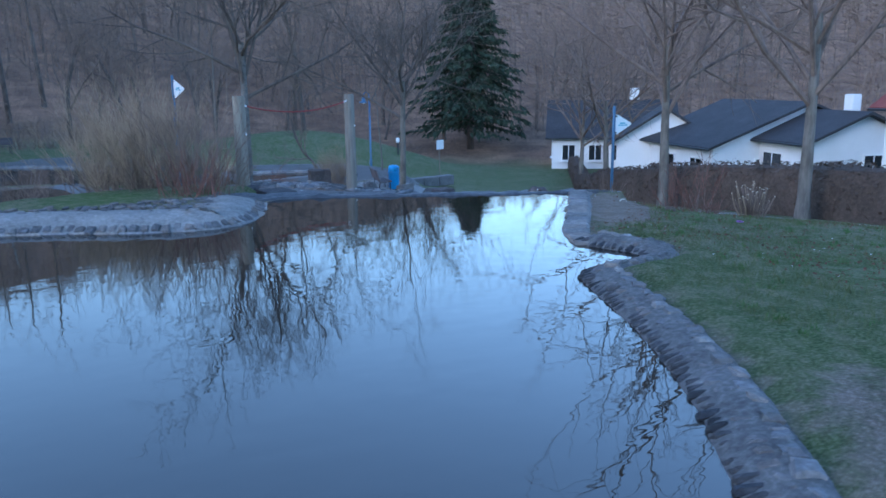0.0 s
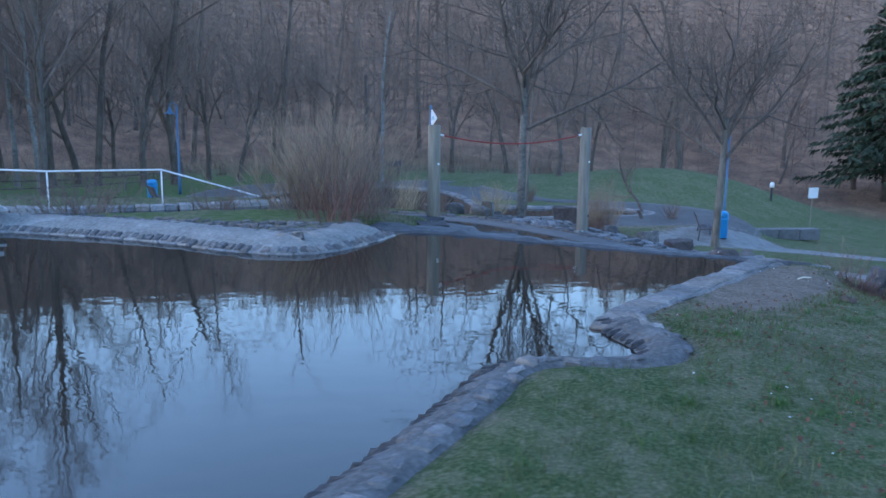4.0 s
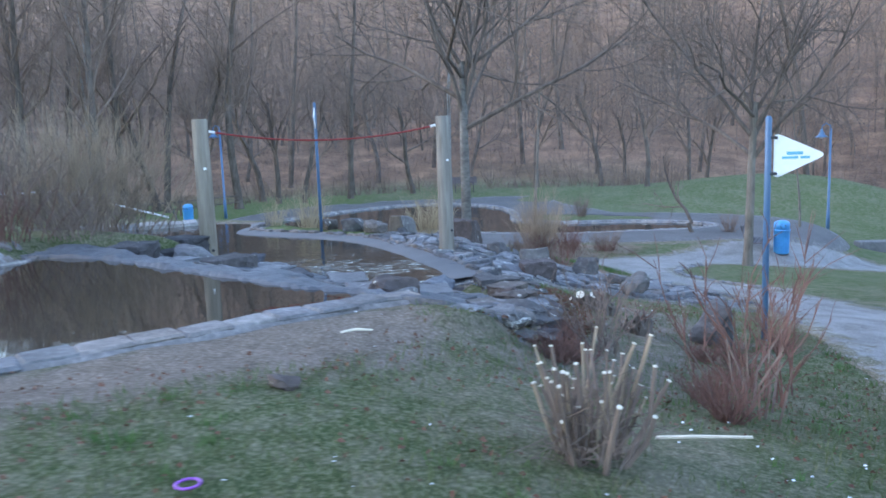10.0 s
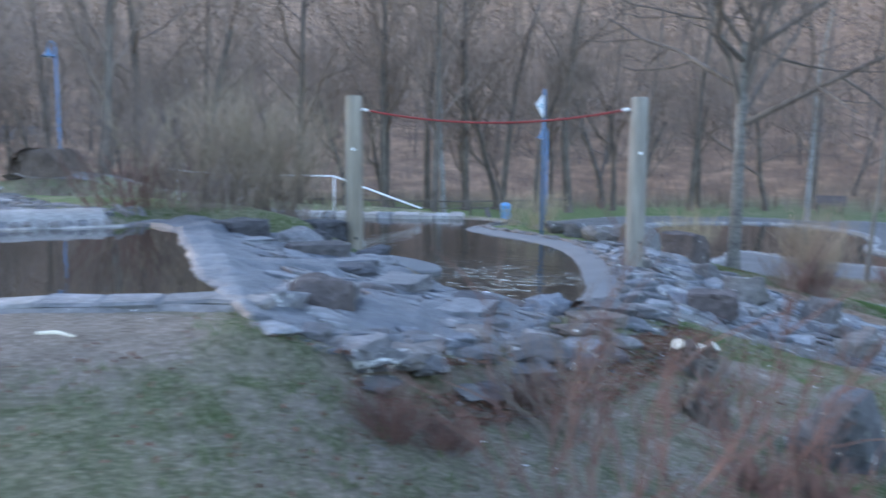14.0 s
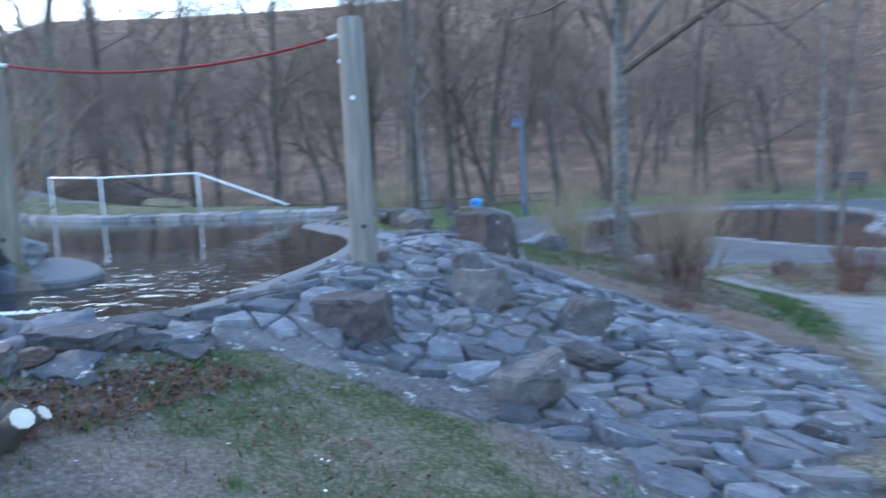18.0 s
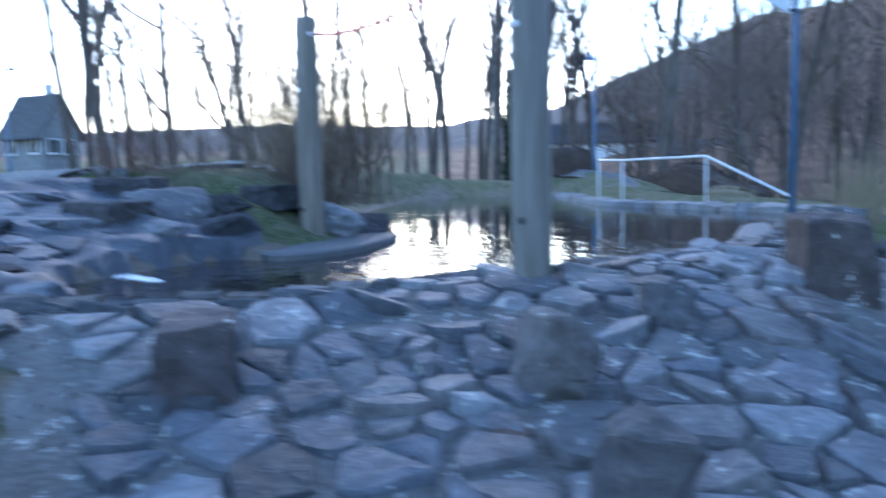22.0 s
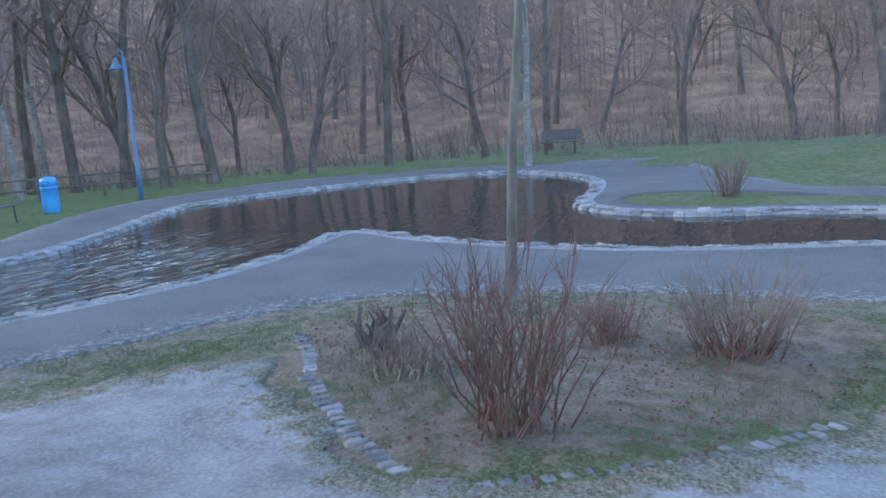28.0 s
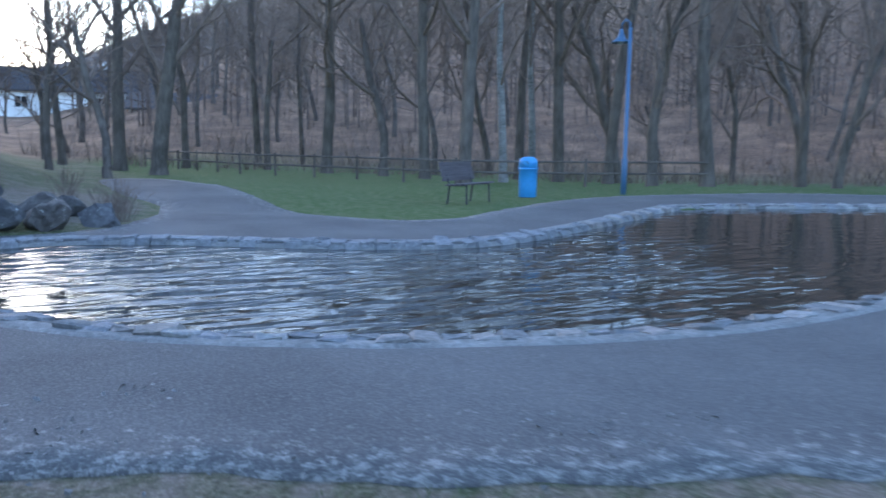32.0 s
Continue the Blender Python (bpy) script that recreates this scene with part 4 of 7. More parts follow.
SPREADING = dict(sway=0.08, taper=0.5, wander=0.11, lift=0.05, kids=(10, 8, 6, 4), first=0.5, angle=(15, 66), ratio=0.5, reach=1.6, thin=0.62)
FANNED = dict(sway=0.06, taper=0.66, wander=0.15, lift=0.05, kids=(10, 8, 7, 5), first=0.6, angle=(18, 70), ratio=0.5, reach=1.5, thin=0.62, least=0.005)
SLENDER = dict(taper=0.25, wander=0.15, lift=0.12, kids=(15, 6, 5), first=0.26, angle=(22, 50), ratio=0.27, thin=0.42)
FORKED = dict(taper=0.6, wander=0.26, lift=0.07, kids=(6, 6, 5, 4), first=0.25, angle=(18, 55), ratio=0.75, thin=0.57)
YOUNG = dict(taper=0.3, wander=0.1, lift=0.05, kids=(9, 5, 4), first=0.4, angle=(35, 60), ratio=0.36, thin=0.5)
BUSHY = dict(taper=0.4, wander=0.2, lift=0.12, kids=(10, 8, 6), first=0.2, angle=(25, 55), ratio=0.5, thin=0.5)


def tree_kind(seed, height, rad, o, most, bark, twig, lean=0.03):
    r = random.Random(seed)
    trunk, crown = Pile(), Pile()
    d = Vector((r.gauss(0, lean), r.gauss(0, lean), 1)).normalized()
    flare = Vector((0, 0, -0.25))
    trunk.tube([flare, Vector((0, 0, 0.0)), d * 0.35], [rad * 1.6, rad * 1.25, rad * 1.02], 9, False)
    grow(r, trunk, crown, Vector((0, 0, 0.3)), d, height, rad, 0, most, o)
    return trunk.mesh("trunk", bark, True), crown.mesh("crown", twig, False)


def plant_tree(kind, x, y, label, turn=0.0, scale=1.0, group="", z=None, category="tree"):
    root = thing("tree", label, category, x, y, land_at(x, y) if z is None else z, turn, group)
    root.scale = (scale, scale, scale)
    for nm, me in zip(("trunk", "crown"), kind):
        part(nm, me, None, root)
    return root


def shrub_mesh(seed, height, width, stems, rad, kids, droop=0.0, base=0.12, sides=3):
    r = random.Random(seed)
    low, top = Pile(), Pile()
    for k in range(stems):
        a, t = r.uniform(0, 6.283), math.sqrt(r.random())
        out = Vector((math.cos(a), math.sin(a), 0))
        p = Vector((r.gauss(0, base * 0.5), r.gauss(0, base * 0.5), 0)) + out * base * t * 0.5
        h = height * r.uniform(0.6, 1.05) * (1 - 0.25 * t * t)
        pts = [p]
        for i in range(1, 5):
            s = i / 4
            pts.append(p + out * (width / 2 * t * (s ** (1.1 + droop))) + Vector((r.gauss(0, 0.035 * h), r.gauss(0, 0.035 * h), h * s - droop * 0.2 * s * s * h)))
        low.tube(pts[:3], [rad, rad * 0.8, rad * 0.62], sides, False)
        top.tube(pts[2:], [rad * 0.62, rad * 0.42, rad * 0.2], sides, False)
        for j in range(kids):
            s = r.uniform(0.25, 0.95) * 4
            i = min(int(s), 3)
            q = pts[i].lerp(pts[i + 1], s - i)
            dd = (pts[i + 1] - pts[i]).normalized() + Vector((r.gauss(0, 0.45), r.gauss(0, 0.45), r.gauss(0.1, 0.25)))
            L = h * r.uniform(0.12, 0.34)
            e = q + dd.normalized() * L
            top.tube([q, q.lerp(e, 0.5) + Vector((r.gauss(0, 0.01), r.gauss(0, 0.01), 0.01)), e], [rad * 0.4, rad * 0.3, rad * 0.15], 3, False)
    return low, top


def shrub(name, label, x, y, seed, height, width, stems, rad, kids, mat_low, mat_top, droop=0.0, base=0.15, turn=0.0, z=None):
    root = thing(name, label, "shrub", x, y, (land_at(x, y) if z is None else z) - 0.03, turn)
    low, top = shrub_mesh(seed, height, width, stems, rad, kids, droop, base)
    tagged(part("stem_clump", low.mesh("stem_clump", mat_low), None, root), kind="stuff")
    tagged(part("crown", top.mesh("crown", mat_top), None, root), kind="stuff")
    return root


def conifer(x, y, height, width, label, seed=3):
    r = random.Random(seed)
    root = thing("spruce", label, "tree", x, y, land_at(x, y))
    t = Pile().tube([(0, 0, -0.3), (0, 0, height * 0.5), (0, 0, height)], [0.32, 0.2, 0.03], 8)
    part("trunk", t.mesh("trunk", M_BARK_DARK, True), None, root)
    limbs, needles = Pile(), Pile()
    for k in range(190):
        h = height * (0.14 + 0.84 * k / 190)
        a = k * 2.4 + r.uniform(-0.4, 0.4)
        L = width / 2 * (1 - (h / height) ** 1.6) * r.uniform(0.65, 1.12) + 0.25
        out = Vector((math.cos(a), math.sin(a), 0))
        side = Vector((-out.y, out.x, 0))
        tip = out * L + Vector((0, 0, h - L * r.uniform(0.1, 0.4)))
        limbs.tube([Vector((0, 0, h)), tip], [0.04, 0.008], 4, False)
        for j in range(60):
            s = r.uniform(0.1, 1.0)
            q = Vector((0, 0, h)).lerp(tip, s) + side * r.gauss(0, 0.12 * L) * (1.1 - 0.4 * s)
            d = (out * r.uniform(0.2, 1) + side * r.gauss(0, 0.7) + Vector((0, 0, -r.uniform(0.3, 1.1)))).normalized() * r.uniform(0.35, 0.85)
            w = d.cross(Vector((r.gauss(0, 1), r.gauss(0, 1), 1))).normalized() * r.uniform(0.07, 0.17)
            needles.add([q - w, q + w, q + d], [(0, 1, 2)])
    part("limbs", limbs.mesh("limbs", M_BARK_DARK), None, root)
    part("crown", needles.mesh("crown", M_NEEDLE), None, root)


# ---- park furniture ----
def bin_thing(x, y, turn):
    root = thing("litter_bin", "bright blue round litter bin with domed hood, beside a bench", "bin", x, y, land_at(x, y) - 0.01, turn, "blue litter bins")
    part("body", mesh_of("body", *lathe([(0.2, 0.0), (0.215, 0.02), (0.22, 0.35), (0.225, 0.68), (0.24, 0.69), (0.24, 0.73), (0.215, 0.74)], 20), M_BIN, True), None, root)
    part("hood", mesh_of("hood", *lathe([(0.225, 0.735), (0.225, 0.88), (0.205, 0.94), (0.14, 0.985), (0.03, 1.0)], 20), M_BIN, True), None, root)
    # Closed dark disc; the opening's inner shade is put into its colour.
    hole = [(0.085 * math.cos(a), 0, 0.83 + 0.065 * math.sin(a)) for a in (i * math.pi / 8 for i in range(16))]
    v = [(px, -0.229 + abs(px) * 0.22, pz) for px, _, pz in hole] + [(px * 0.9, -0.19, pz) for px, _, pz in hole]
    f = [tuple(range(16))] + [(i, (i + 1) % 16, 16 + (i + 1) % 16, 16 + i) for i in range(16)]
    part("opening", mesh_of("opening", v, f, M_DARK), None, root, "dark disc standing for the round opening")
    part("foot", mesh_of("foot", *lathe([(0.21, -0.03), (0.21, 0.03), (0.19, 0.04)], 20), M_DARK), None, root)
    return root


def bench(x, y, turn, label="grey-brown slatted park bench with dark metal legs", z=None):
    root = thing("park_bench", label, "bench", x, y, (land_at(x, y) if z is None else z), turn, "park benches")
    for k in range(4):
        p = Pile().box(0, -0.2 + 0.12 * k, 0.44 - 0.01 * k, 1.5, 0.095, 0.035, None, 0.008)
        part("seat_slat", p.mesh("seat_slat", M_BENCH), None, root)
    for k in range(4):
        p = Pile().box(0, 0.27 + 0.03 * k, 0.54 + 0.1 * k, 1.5, 0.03, 0.1, None, 0.006)
        part("back_slat", p.mesh("back_slat", M_BENCH), None, root)
    for s in (-0.55, 0.55):
        p = Pile().tube([(s, -0.22, -0.05), (s, -0.2, 0.41), (s, 0.2, 0.4), (s, 0.3, 0.62), (s, 0.4, 0.9)], [0.022] * 5, 6)
        p.tube([(s, 0.2, 0.4), (s, 0.26, -0.05)], [0.022, 0.022], 6)
        part("leg_frame", p.mesh("leg_frame", M_DARK), None, root)
    return root


def lamp_post(x, y, turn, height=4.4, label="blue park lamp on a tall pole with bell-shaped shade"):
    root = thing("street_lamp", label, "lamp", x, y, land_at(x, y), turn, "blue park lamps")
    part("pole", mesh_of("pole", *lathe([(0.075, -0.2), (0.075, 0.9), (0.055, 0.95), (0.045, height)], 12), M_BLUE, True), None, root)
    a = Pile().tube([(0, 0, height - 0.25), (0.02, 0, height + 0.12), (0.18, 0, height + 0.22), (0.32, 0, height + 0.12), (0.34, 0, height - 0.02)], [0.03, 0.026, 0.024, 0.024, 0.024], 8)
    part("arm", a.mesh("arm", M_BLUE, True), None, root)
    sh = lathe([(0.03, 0.0), (0.05, -0.05), (0.085, -0.16), (0.13, -0.25), (0.24, -0.33), (0.245, -0.345), (0.12, -0.3), (0.05, -0.1)], 18)
    s = part("shade", mesh_of("shade", *sh, M_BLUE, True), None, root)
    s.location = (0.34, 0, height)
    b = part("globe", mesh_of("globe", *lathe([(0.03, -0.24), (0.075, -0.28), (0.08, -0.34), (0.05, -0.385), (0.01, -0.395)], 12), M_WHITE, True), None, root, "unlit white globe")
    b.location = (0.34, 0, height)
    return root


def sign(x, y, top, panel_z, turn, label, size=0.46):
    g = land_at(x, y)
    root = thing("info_sign", label, "sign", x, y, g, turn, "triangular park signs")
    part("pole", mesh_of("pole", *lathe([(0.03, -0.2), (0.03, top - g), (0.015, top - g + 0.02)], 12), M_BLUE, True), None, root)
    h = size * 0.95
    corners = [(0.05, -h / 2), (0.05 + size, 0.0), (0.05, h / 2)]
    ring = []
    for i in range(3):
        (ax, az), (bx, bz), (cx, cz) = corners[i - 1], corners[i], corners[(i + 1) % 3]
        for k in range(6):
            t = k / 5
            p0 = (bx + (ax - bx) * 0.14 * (1 - t), bz + (az - bz) * 0.14 * (1 - t))
            p1 = (bx + (cx - bx) * 0.14 * t, bz + (cz - bz) * 0.14 * t)
            ring.append((p0[0] * (1 - t) + p1[0] * t, p0[1] * (1 - t) + p1[1] * t))
    n = len(ring)
    pz = panel_z - g
    v = [(px, -0.008, pz + z) for px, z in ring] + [(px, 0.008, pz + z) for px, z in ring]
    f = [tuple(range(n)), tuple(range(2 * n - 1, n - 1, -1))] + [(i, n + i, n + (i + 1) % n, (i + 1) % n) for i in range(n)]
    panel = part("panel", mesh_of("panel", v, f, M_SIGN), None, root, "white rounded triangular panel")
    for s in (-1, 1):
        for w, dz, x0, x1 in ((0.03, 0.02, 0.16, 0.3), (0.022, -0.02, 0.12, 0.26), (0.022, -0.02, 0.28, 0.36)):
            b = Pile().box((x0 + x1) / 2, s * 0.0105, pz + dz, x1 - x0, 0.004, w)
            part("writing_bar", b.mesh("writing_bar", M_SIGNBLUE), None, panel, "turquoise bar of unreadable writing")
    for dz in (-h * 0.38, h * 0.38):
        part("bracket", Pile().box(0.03, 0, pz + dz, 0.1, 0.05, 0.03, None, 0.006).mesh("bracket", M_DARK), None, root)
    return root


M_BENCH = two_scale("bench_slat_wood", (0.07, 0.058, 0.06), (0.13, 0.11, 0.115), (0.2, 0.175, 0.18), 18, 3, 0.7, 0.3, 0.005, stretch=(0.15, 1, 1), obj=True)
M_SIGN = plain("white_sign_enamel", (0.8, 0.83, 0.86), 0.35, wear=0.04)
M_SIGNBLUE = plain("turquoise_print", (0.1, 0.42, 0.55), 0.4)

# the slate bank, the cascade and the island
MORTAR_BED = [(3.5, 12.0), (4.05, 12.18), (4.6, 12.45), (5.0, 12.62)] + SLATE_BANK[3:] + SLATE_BANK[:1]
drape("bank_mortar", MORTAR_BED, M_MORTAR, 0.01, 0.1, "sandy mortar bed between the slate slabs", "mortar", ragged=0.22, skirt=0.03)


def ledges(x, y):
    """Layered rock: long sheets that rise gently and break off in steps towards the lower pond."""
    warp = 0.34 * noise.noise(Vector((x * 1.3, y * 1.3, 2.0))) + 0.12 * noise.noise(Vector((x * 4.0, y * 4.0, 8.0)))
    u = (0.94 * x + 0.34 * y + warp) / 0.62
    k = u - math.floor(u)
    step = k / 0.8 if k < 0.8 else (1 - k) / 0.2
    amount = min(1.0, max(0.0, 0.55 + 1.3 * noise.noise(Vector((x * 1.1, y * 1.1, math.floor(u) * 3.7)))))
    amount *= min(1.0, max(0.1, ((x - 3.2) * 0.43 + (y - 7.85) * 0.9) / 0.8))
    return 0.085 * amount * step + 0.035 * noise.noise(Vector((x * 4, y * 4, 1.0))) + 0.03 * abs(noise.noise(Vector((x * 9, y * 9, 1.0)))) + 0.016


drape("cascade_bed", CASCADE, M_SLATE_WET, 0.012, 0.06, "wet layered bedrock of the cascade", "stone bed", relief=ledges, skirt=0.35)
pave("slate_bank", "sloping bank of blue-grey slate slabs set in sandy mortar", SLATE_BANK, 0.42, 0.08, 11, M_SLATE, 300, 0.034, 0.13, (4.8, 14.4))
CASCADE_LIP = [(3.3, 8.0), (3.95, 7.9), (4.0, 9.2), (3.55, 10.4), (3.0, 11.4), (2.4, 11.72), (2.2, 11.35), (2.75, 10.6), (3.15, 9.4)]
CASCADE_BED = [(2.9, 8.5), (1.4, 9.2), (0.3, 9.8), (-0.4, 10.2), (0.0, 10.9), (1.0, 11.3), (2.2, 11.1), (2.75, 10.4), (3.15, 9.3)]
pave("cascade_sheets", "thin wet rock sheets breaking out of the cascade bed", CASCADE_BED, 0.55, 0.05, 14, M_SLATE_WET, 300, 0.055, 0.07, (2.0, 10.0))
pave("cascade", "broken slate slabs along the lower edge of the cascade", CASCADE_LIP, 0.5, 0.09, 12, M_SLATE, 300, 0.03, 0.12, (2.4, 9.8))
ISLAND_TOP = [(-1.0, 10.0), (-1.7, 8.7), (-2.1, 8.1), (-2.7, 8.0), (-3.4, 8.3), (-4.5, 8.95), (-5.6, 9.45), (-7.0, 9.6), (-6.6, 10.4), (-4.6, 9.8), (-3.2, 9.4), (-2.2, 9.6), (-1.4, 10.6), (-0.9, 10.9)]
pave("island_paving", "pale flat stones along the island shore", ISLAND_TOP, 0.2, 0.03, 13, M_RIM, 300, 0.012, 0.03, (-2.5, 8.2))
APRON = [(-1.6, 12.4), (-0.6, 11.9), (0.3, 12.05), (0.75, 12.35), (0.3, 12.85), (-0.8, 13.1), (-1.8, 13.1)]


def sheet_on(name, poly, top, thick, mat, label, category):
    v = [(x, y, top - thick) for x, y in poly] + [(x, y, top) for x, y in poly] + [(x * 0.97 + 0.03 * sum(p[0] for p in poly) / len(poly), y * 0.97 + 0.03 * sum(p[1] for p in poly) / len(poly), top + 0.02) for x, y in poly]
    n = len(poly)
    f = [(i, (i + 1) % n, n + (i + 1) % n, n + i) for i in range(n)] + [(n + i, n + (i + 1) % n, 2 * n + (i + 1) % n, 2 * n + i) for i in range(n)] + [tuple(range(2 * n, 3 * n))]
    return solid(name, mesh_of(name, v, f, mat), label, category, kind="structure")


sheet_on("stone_apron", rounded(APRON, 2), MID + 0.045, 0.4, M_CONCRETE, "low rounded concrete apron at the water's edge", "apron")
EAST = [p for p in UPPER_R if p[0] > -4.6 and p[1] < 7.75 and not (p[0] < -1.2 and p[1] > 5)]
NORTH = [p for p in UPPER_R if -8.2 < p[0] < -1.2 and p[1] > 7.4]


def wall_bed(name, label, line, level, steps, mat):
    """A mortar bed along a shore whose water lies on the left: steps of (distance inland, height)."""
    pts = resample(line, 0.12)
    v, f = [], []
    n = len(steps)
    for x, y, a in pts:
        for d, h in steps:
            v.append((x + math.sin(a) * d, y - math.cos(a) * d, level + h + 0.012 * noise.noise(Vector((x * 5, y * 5, d * 9)))))
    for i in range(len(pts) - 1):
        for k in range(n - 1):
            f.append((i * n + k, (i + 1) * n + k, (i + 1) * n + k + 1, i * n + k + 1))
    return solid(name, mesh_of(name, v, f, mat, True), label, "pond wall", kind="structure")


M_FOOT = two_scale("dark_wet_foot_stone", (0.022, 0.023, 0.026), (0.05, 0.052, 0.058), (0.13, 0.134, 0.14), 26, 3.0, 0.7, 0.8, 0.02, 0.5, 0.35)
M_WALLBED = two_scale("grey_wall_mortar", (0.06, 0.059, 0.06), (0.15, 0.148, 0.148), (0.32, 0.315, 0.31), 24, 3.0, 0.95, 0.8, 0.02)
M_CAP = two_scale("grey_cap_stone", (0.08, 0.079, 0.079), (0.2, 0.198, 0.197), (0.4, 0.395, 0.39), 20, 3.0, 0.85, 0.7, 0.02, 0.3)
EAST_S = [p for p in EAST if p[1] < 4.95]
EAST_N = [p for p in EAST if p[1] > 4.7] + [(3.3, 7.85)]
WALL = [(-0.06, -0.3), (-0.02, -0.02), (0.06, 0.03), (0.16, 0.078), (0.24, 0.1), (0.33, 0.104), (0.43, 0.05)]
wall_bed("wall_east", "sloping mortared pond wall of the upper pond", EAST_S, UP, WALL, M_WALLBED)
wall_bed("wall_east_low", "low mortar bed under the flat kerb", EAST_N, UP, [(-0.06, -0.3), (-0.02, -0.02), (0.04, 0.015), (0.28, 0.018), (0.36, -0.04)], M_RIM)
rim("rim_upper_flat", "single row of flat grey kerb stones at the water", EAST_N, 0.29, 0.28, 0.14, 0.032, M_CAP, 36, 1, ragged=0.1, level=UP, shift=0.13, tip=1, fill=1.1, even=0.3)
wall_bed("wall_island", "sloping mortared shore of the island", NORTH, UP, [(-0.06, -0.3), (-0.02, -0.02), (0.1, 0.045), (0.22, 0.105), (0.36, 0.15), (0.55, 0.175), (0.8, 0.16), (0.95, 0.08), (1.05, -0.2)], M_RIMDUST)
rim("rim_upper_foot", "dark wet narrow stones set side by side at the foot of the pond wall", EAST_S, 0.085, 0.14, 0.1, 0.045, M_FOOT, 22, 1, ragged=0.16, level=UP, shift=0.085, tip=14, fill=0.84, even=0.45)
rim("rim_upper_wall", "narrow grey stones on the slope of the pond wall", EAST_S, 0.12, 0.1, 0.1, 0.082, M_RIM, 29, 1, ragged=0.25, level=UP, shift=0.18, tip=12, fill=0.8, even=0.5)
rim("rim_upper_cap", "pale uneven cap stones of the upper pond", EAST_S, 0.19, 0.1, 0.1, 0.113, M_CAP, 21, 1, ragged=0.3, level=UP, shift=0.3, tip=2, fill=0.8, even=0.8)
rim("rim_island_foot", "small dark stones bedded low in the island shore", NORTH, 0.13, 0.12, 0.1, 0.062, M_RIM, 23, 1, ragged=0.3, level=UP, shift=0.1, tip=24, fill=0.84, even=0.5)
# Narrow pale row right at the island's waterline.
rim("rim_island_lip", "thin pale edging along the island's waterline", NORTH, 0.3, 0.05, 0.1, 0.02, M_KERB, 30, 1, ragged=0.1, level=UP, shift=0.0, tip=4, fill=1.05, even=0.2)
MID_EAST = [(2.75, 11.95), (2.66, 12.3), (2.45, 12.75), (2.1, 13.3), (1.8, 13.75), (1.5, 14.2), (1.2, 14.6), (0.9, 15.0), (0.45, 15.5), (0.0, 15.9), (-0.5, 16.25), (-1.1, 16.5), (-1.9, 16.78), (-2.6, 17.05), (-3.0, 17.35), (-3.2, 17.8), (-3.3, 18.6), (-3.6, 19.3)]
MID_WEST = [(-4.7, 19.2), (-5.6, 18.5), (-6.5, 18.0), (-7.4, 17.5), (-8.6, 17.0), (-9.9, 16.55), (-11.2, 16.4), (-12.8, 16.35), (-14.2, 16.4), (-15.5, 16.6), (-18, 16.25)]
rim("rim_middle_far", "pale flat stones on the far rim of the middle pond", MID_WEST, 0.34, 0.3, 0.2, 0.12, M_KERB, 33, 1, ragged=0.25, level=MID, shift=0.15, tip=6)
rim("rim_middle_back", "narrow outer kerb of the middle pond", MID_EAST, 0.24, 0.11, 0.2, 0.085, M_RIM, 20, 1, ragged=0.2, level=MID, shift=0.44)
wall_bed("wall_middle", "mortared shore of the middle pond", MID_EAST, MID, [(-0.06, -0.3), (-0.02, -0.02), (0.08, 0.02), (0.22, 0.035), (0.36, 0.05), (0.5, 0.055), (0.6, -0.04)], M_CONCRETE)
wall_bed("wall_lower", "pale rough mortar band round the lower pond", LOWER_R + LOWER_R[:1], LOW, [(-0.08, -0.2), (-0.02, 0.0), (0.06, 0.055), (0.2, 0.085), (0.33, 0.085), (0.42, 0.03)], M_RIMDUST)
rim("rim_lower", "pale broken rim stones flush with the asphalt", LOWER_R, 0.19, 0.22, 0.14, 0.09, M_KERB, 25, 1, limit=290, ragged=0.6, level=LOW, shift=0.12, tip=6, fill=1.1)
rim("sett_edge", "single row of grey setts at the gravel's edge", [(1.0, 25.0), (1.33, 24.65), (2.03, 23.76), (2.33, 23.47), (2.85, 23.02), (3.4, 22.62)], 0.1, 0.13, 0.14, 0.01, M_CAP, 26, 1, even=0.35, fill=1.06)
rim("sett_edge_path", "row of grey setts between slate bank and path", [(6.85, 11.4), (6.8, 12.6), (6.5, 14.4), (6.0, 15.8)], 0.12, 0.1, 0.14, 0.016, M_RIM, 27, 1, even=0.6)
rim("sett_edge_bed", "row of setts along the shrub bed", [(3.6, 22.5), (4.5, 23.2), (5.1, 24.0), (5.7, 24.9)], 0.1, 0.12, 0.14, 0.002, M_CAP, 28, 1, even=0.35, fill=1.06)
rim("sett_edge_lawn", "curved row of pale setts round the lawn's corner", [(7.0, 21.6), (6.55, 20.6), (6.27, 19.8), (6.2, 19.3), (6.3, 18.7), (6.6, 18.1), (7.2, 17.4), (7.9, 16.6)], 0.14, 0.12, 0.14, 0.045, M_KERB, 35, 1)

# boulders
rock(3.84, 12.88, 0.5, 0.32, 0.36, 31, M_REDROCK, "squared red-brown sandstone block on the slate bank", 20, 0.3, 0.55, cuts=5)
rock(2.2, 16.02, 0.6, 0.42, 0.54, 32, M_REDROCK, "dark flat-topped boulder at the top of the slate bank", -10, 0.2, 0.6, cuts=6)
rock(5.12, 12.98, 0.42, 0.34, 0.42, 33, None, "grey pointed boulder spotted with white lichen", 30)
rock(3.66, 14.3, 0.5, 0.4, 0.42, 34)
rock(4.42, 14.5, 0.42, 0.36, 0.42, 35)
rock(3.0, 14.9, 0.4, 0.3, 0.3, 36)
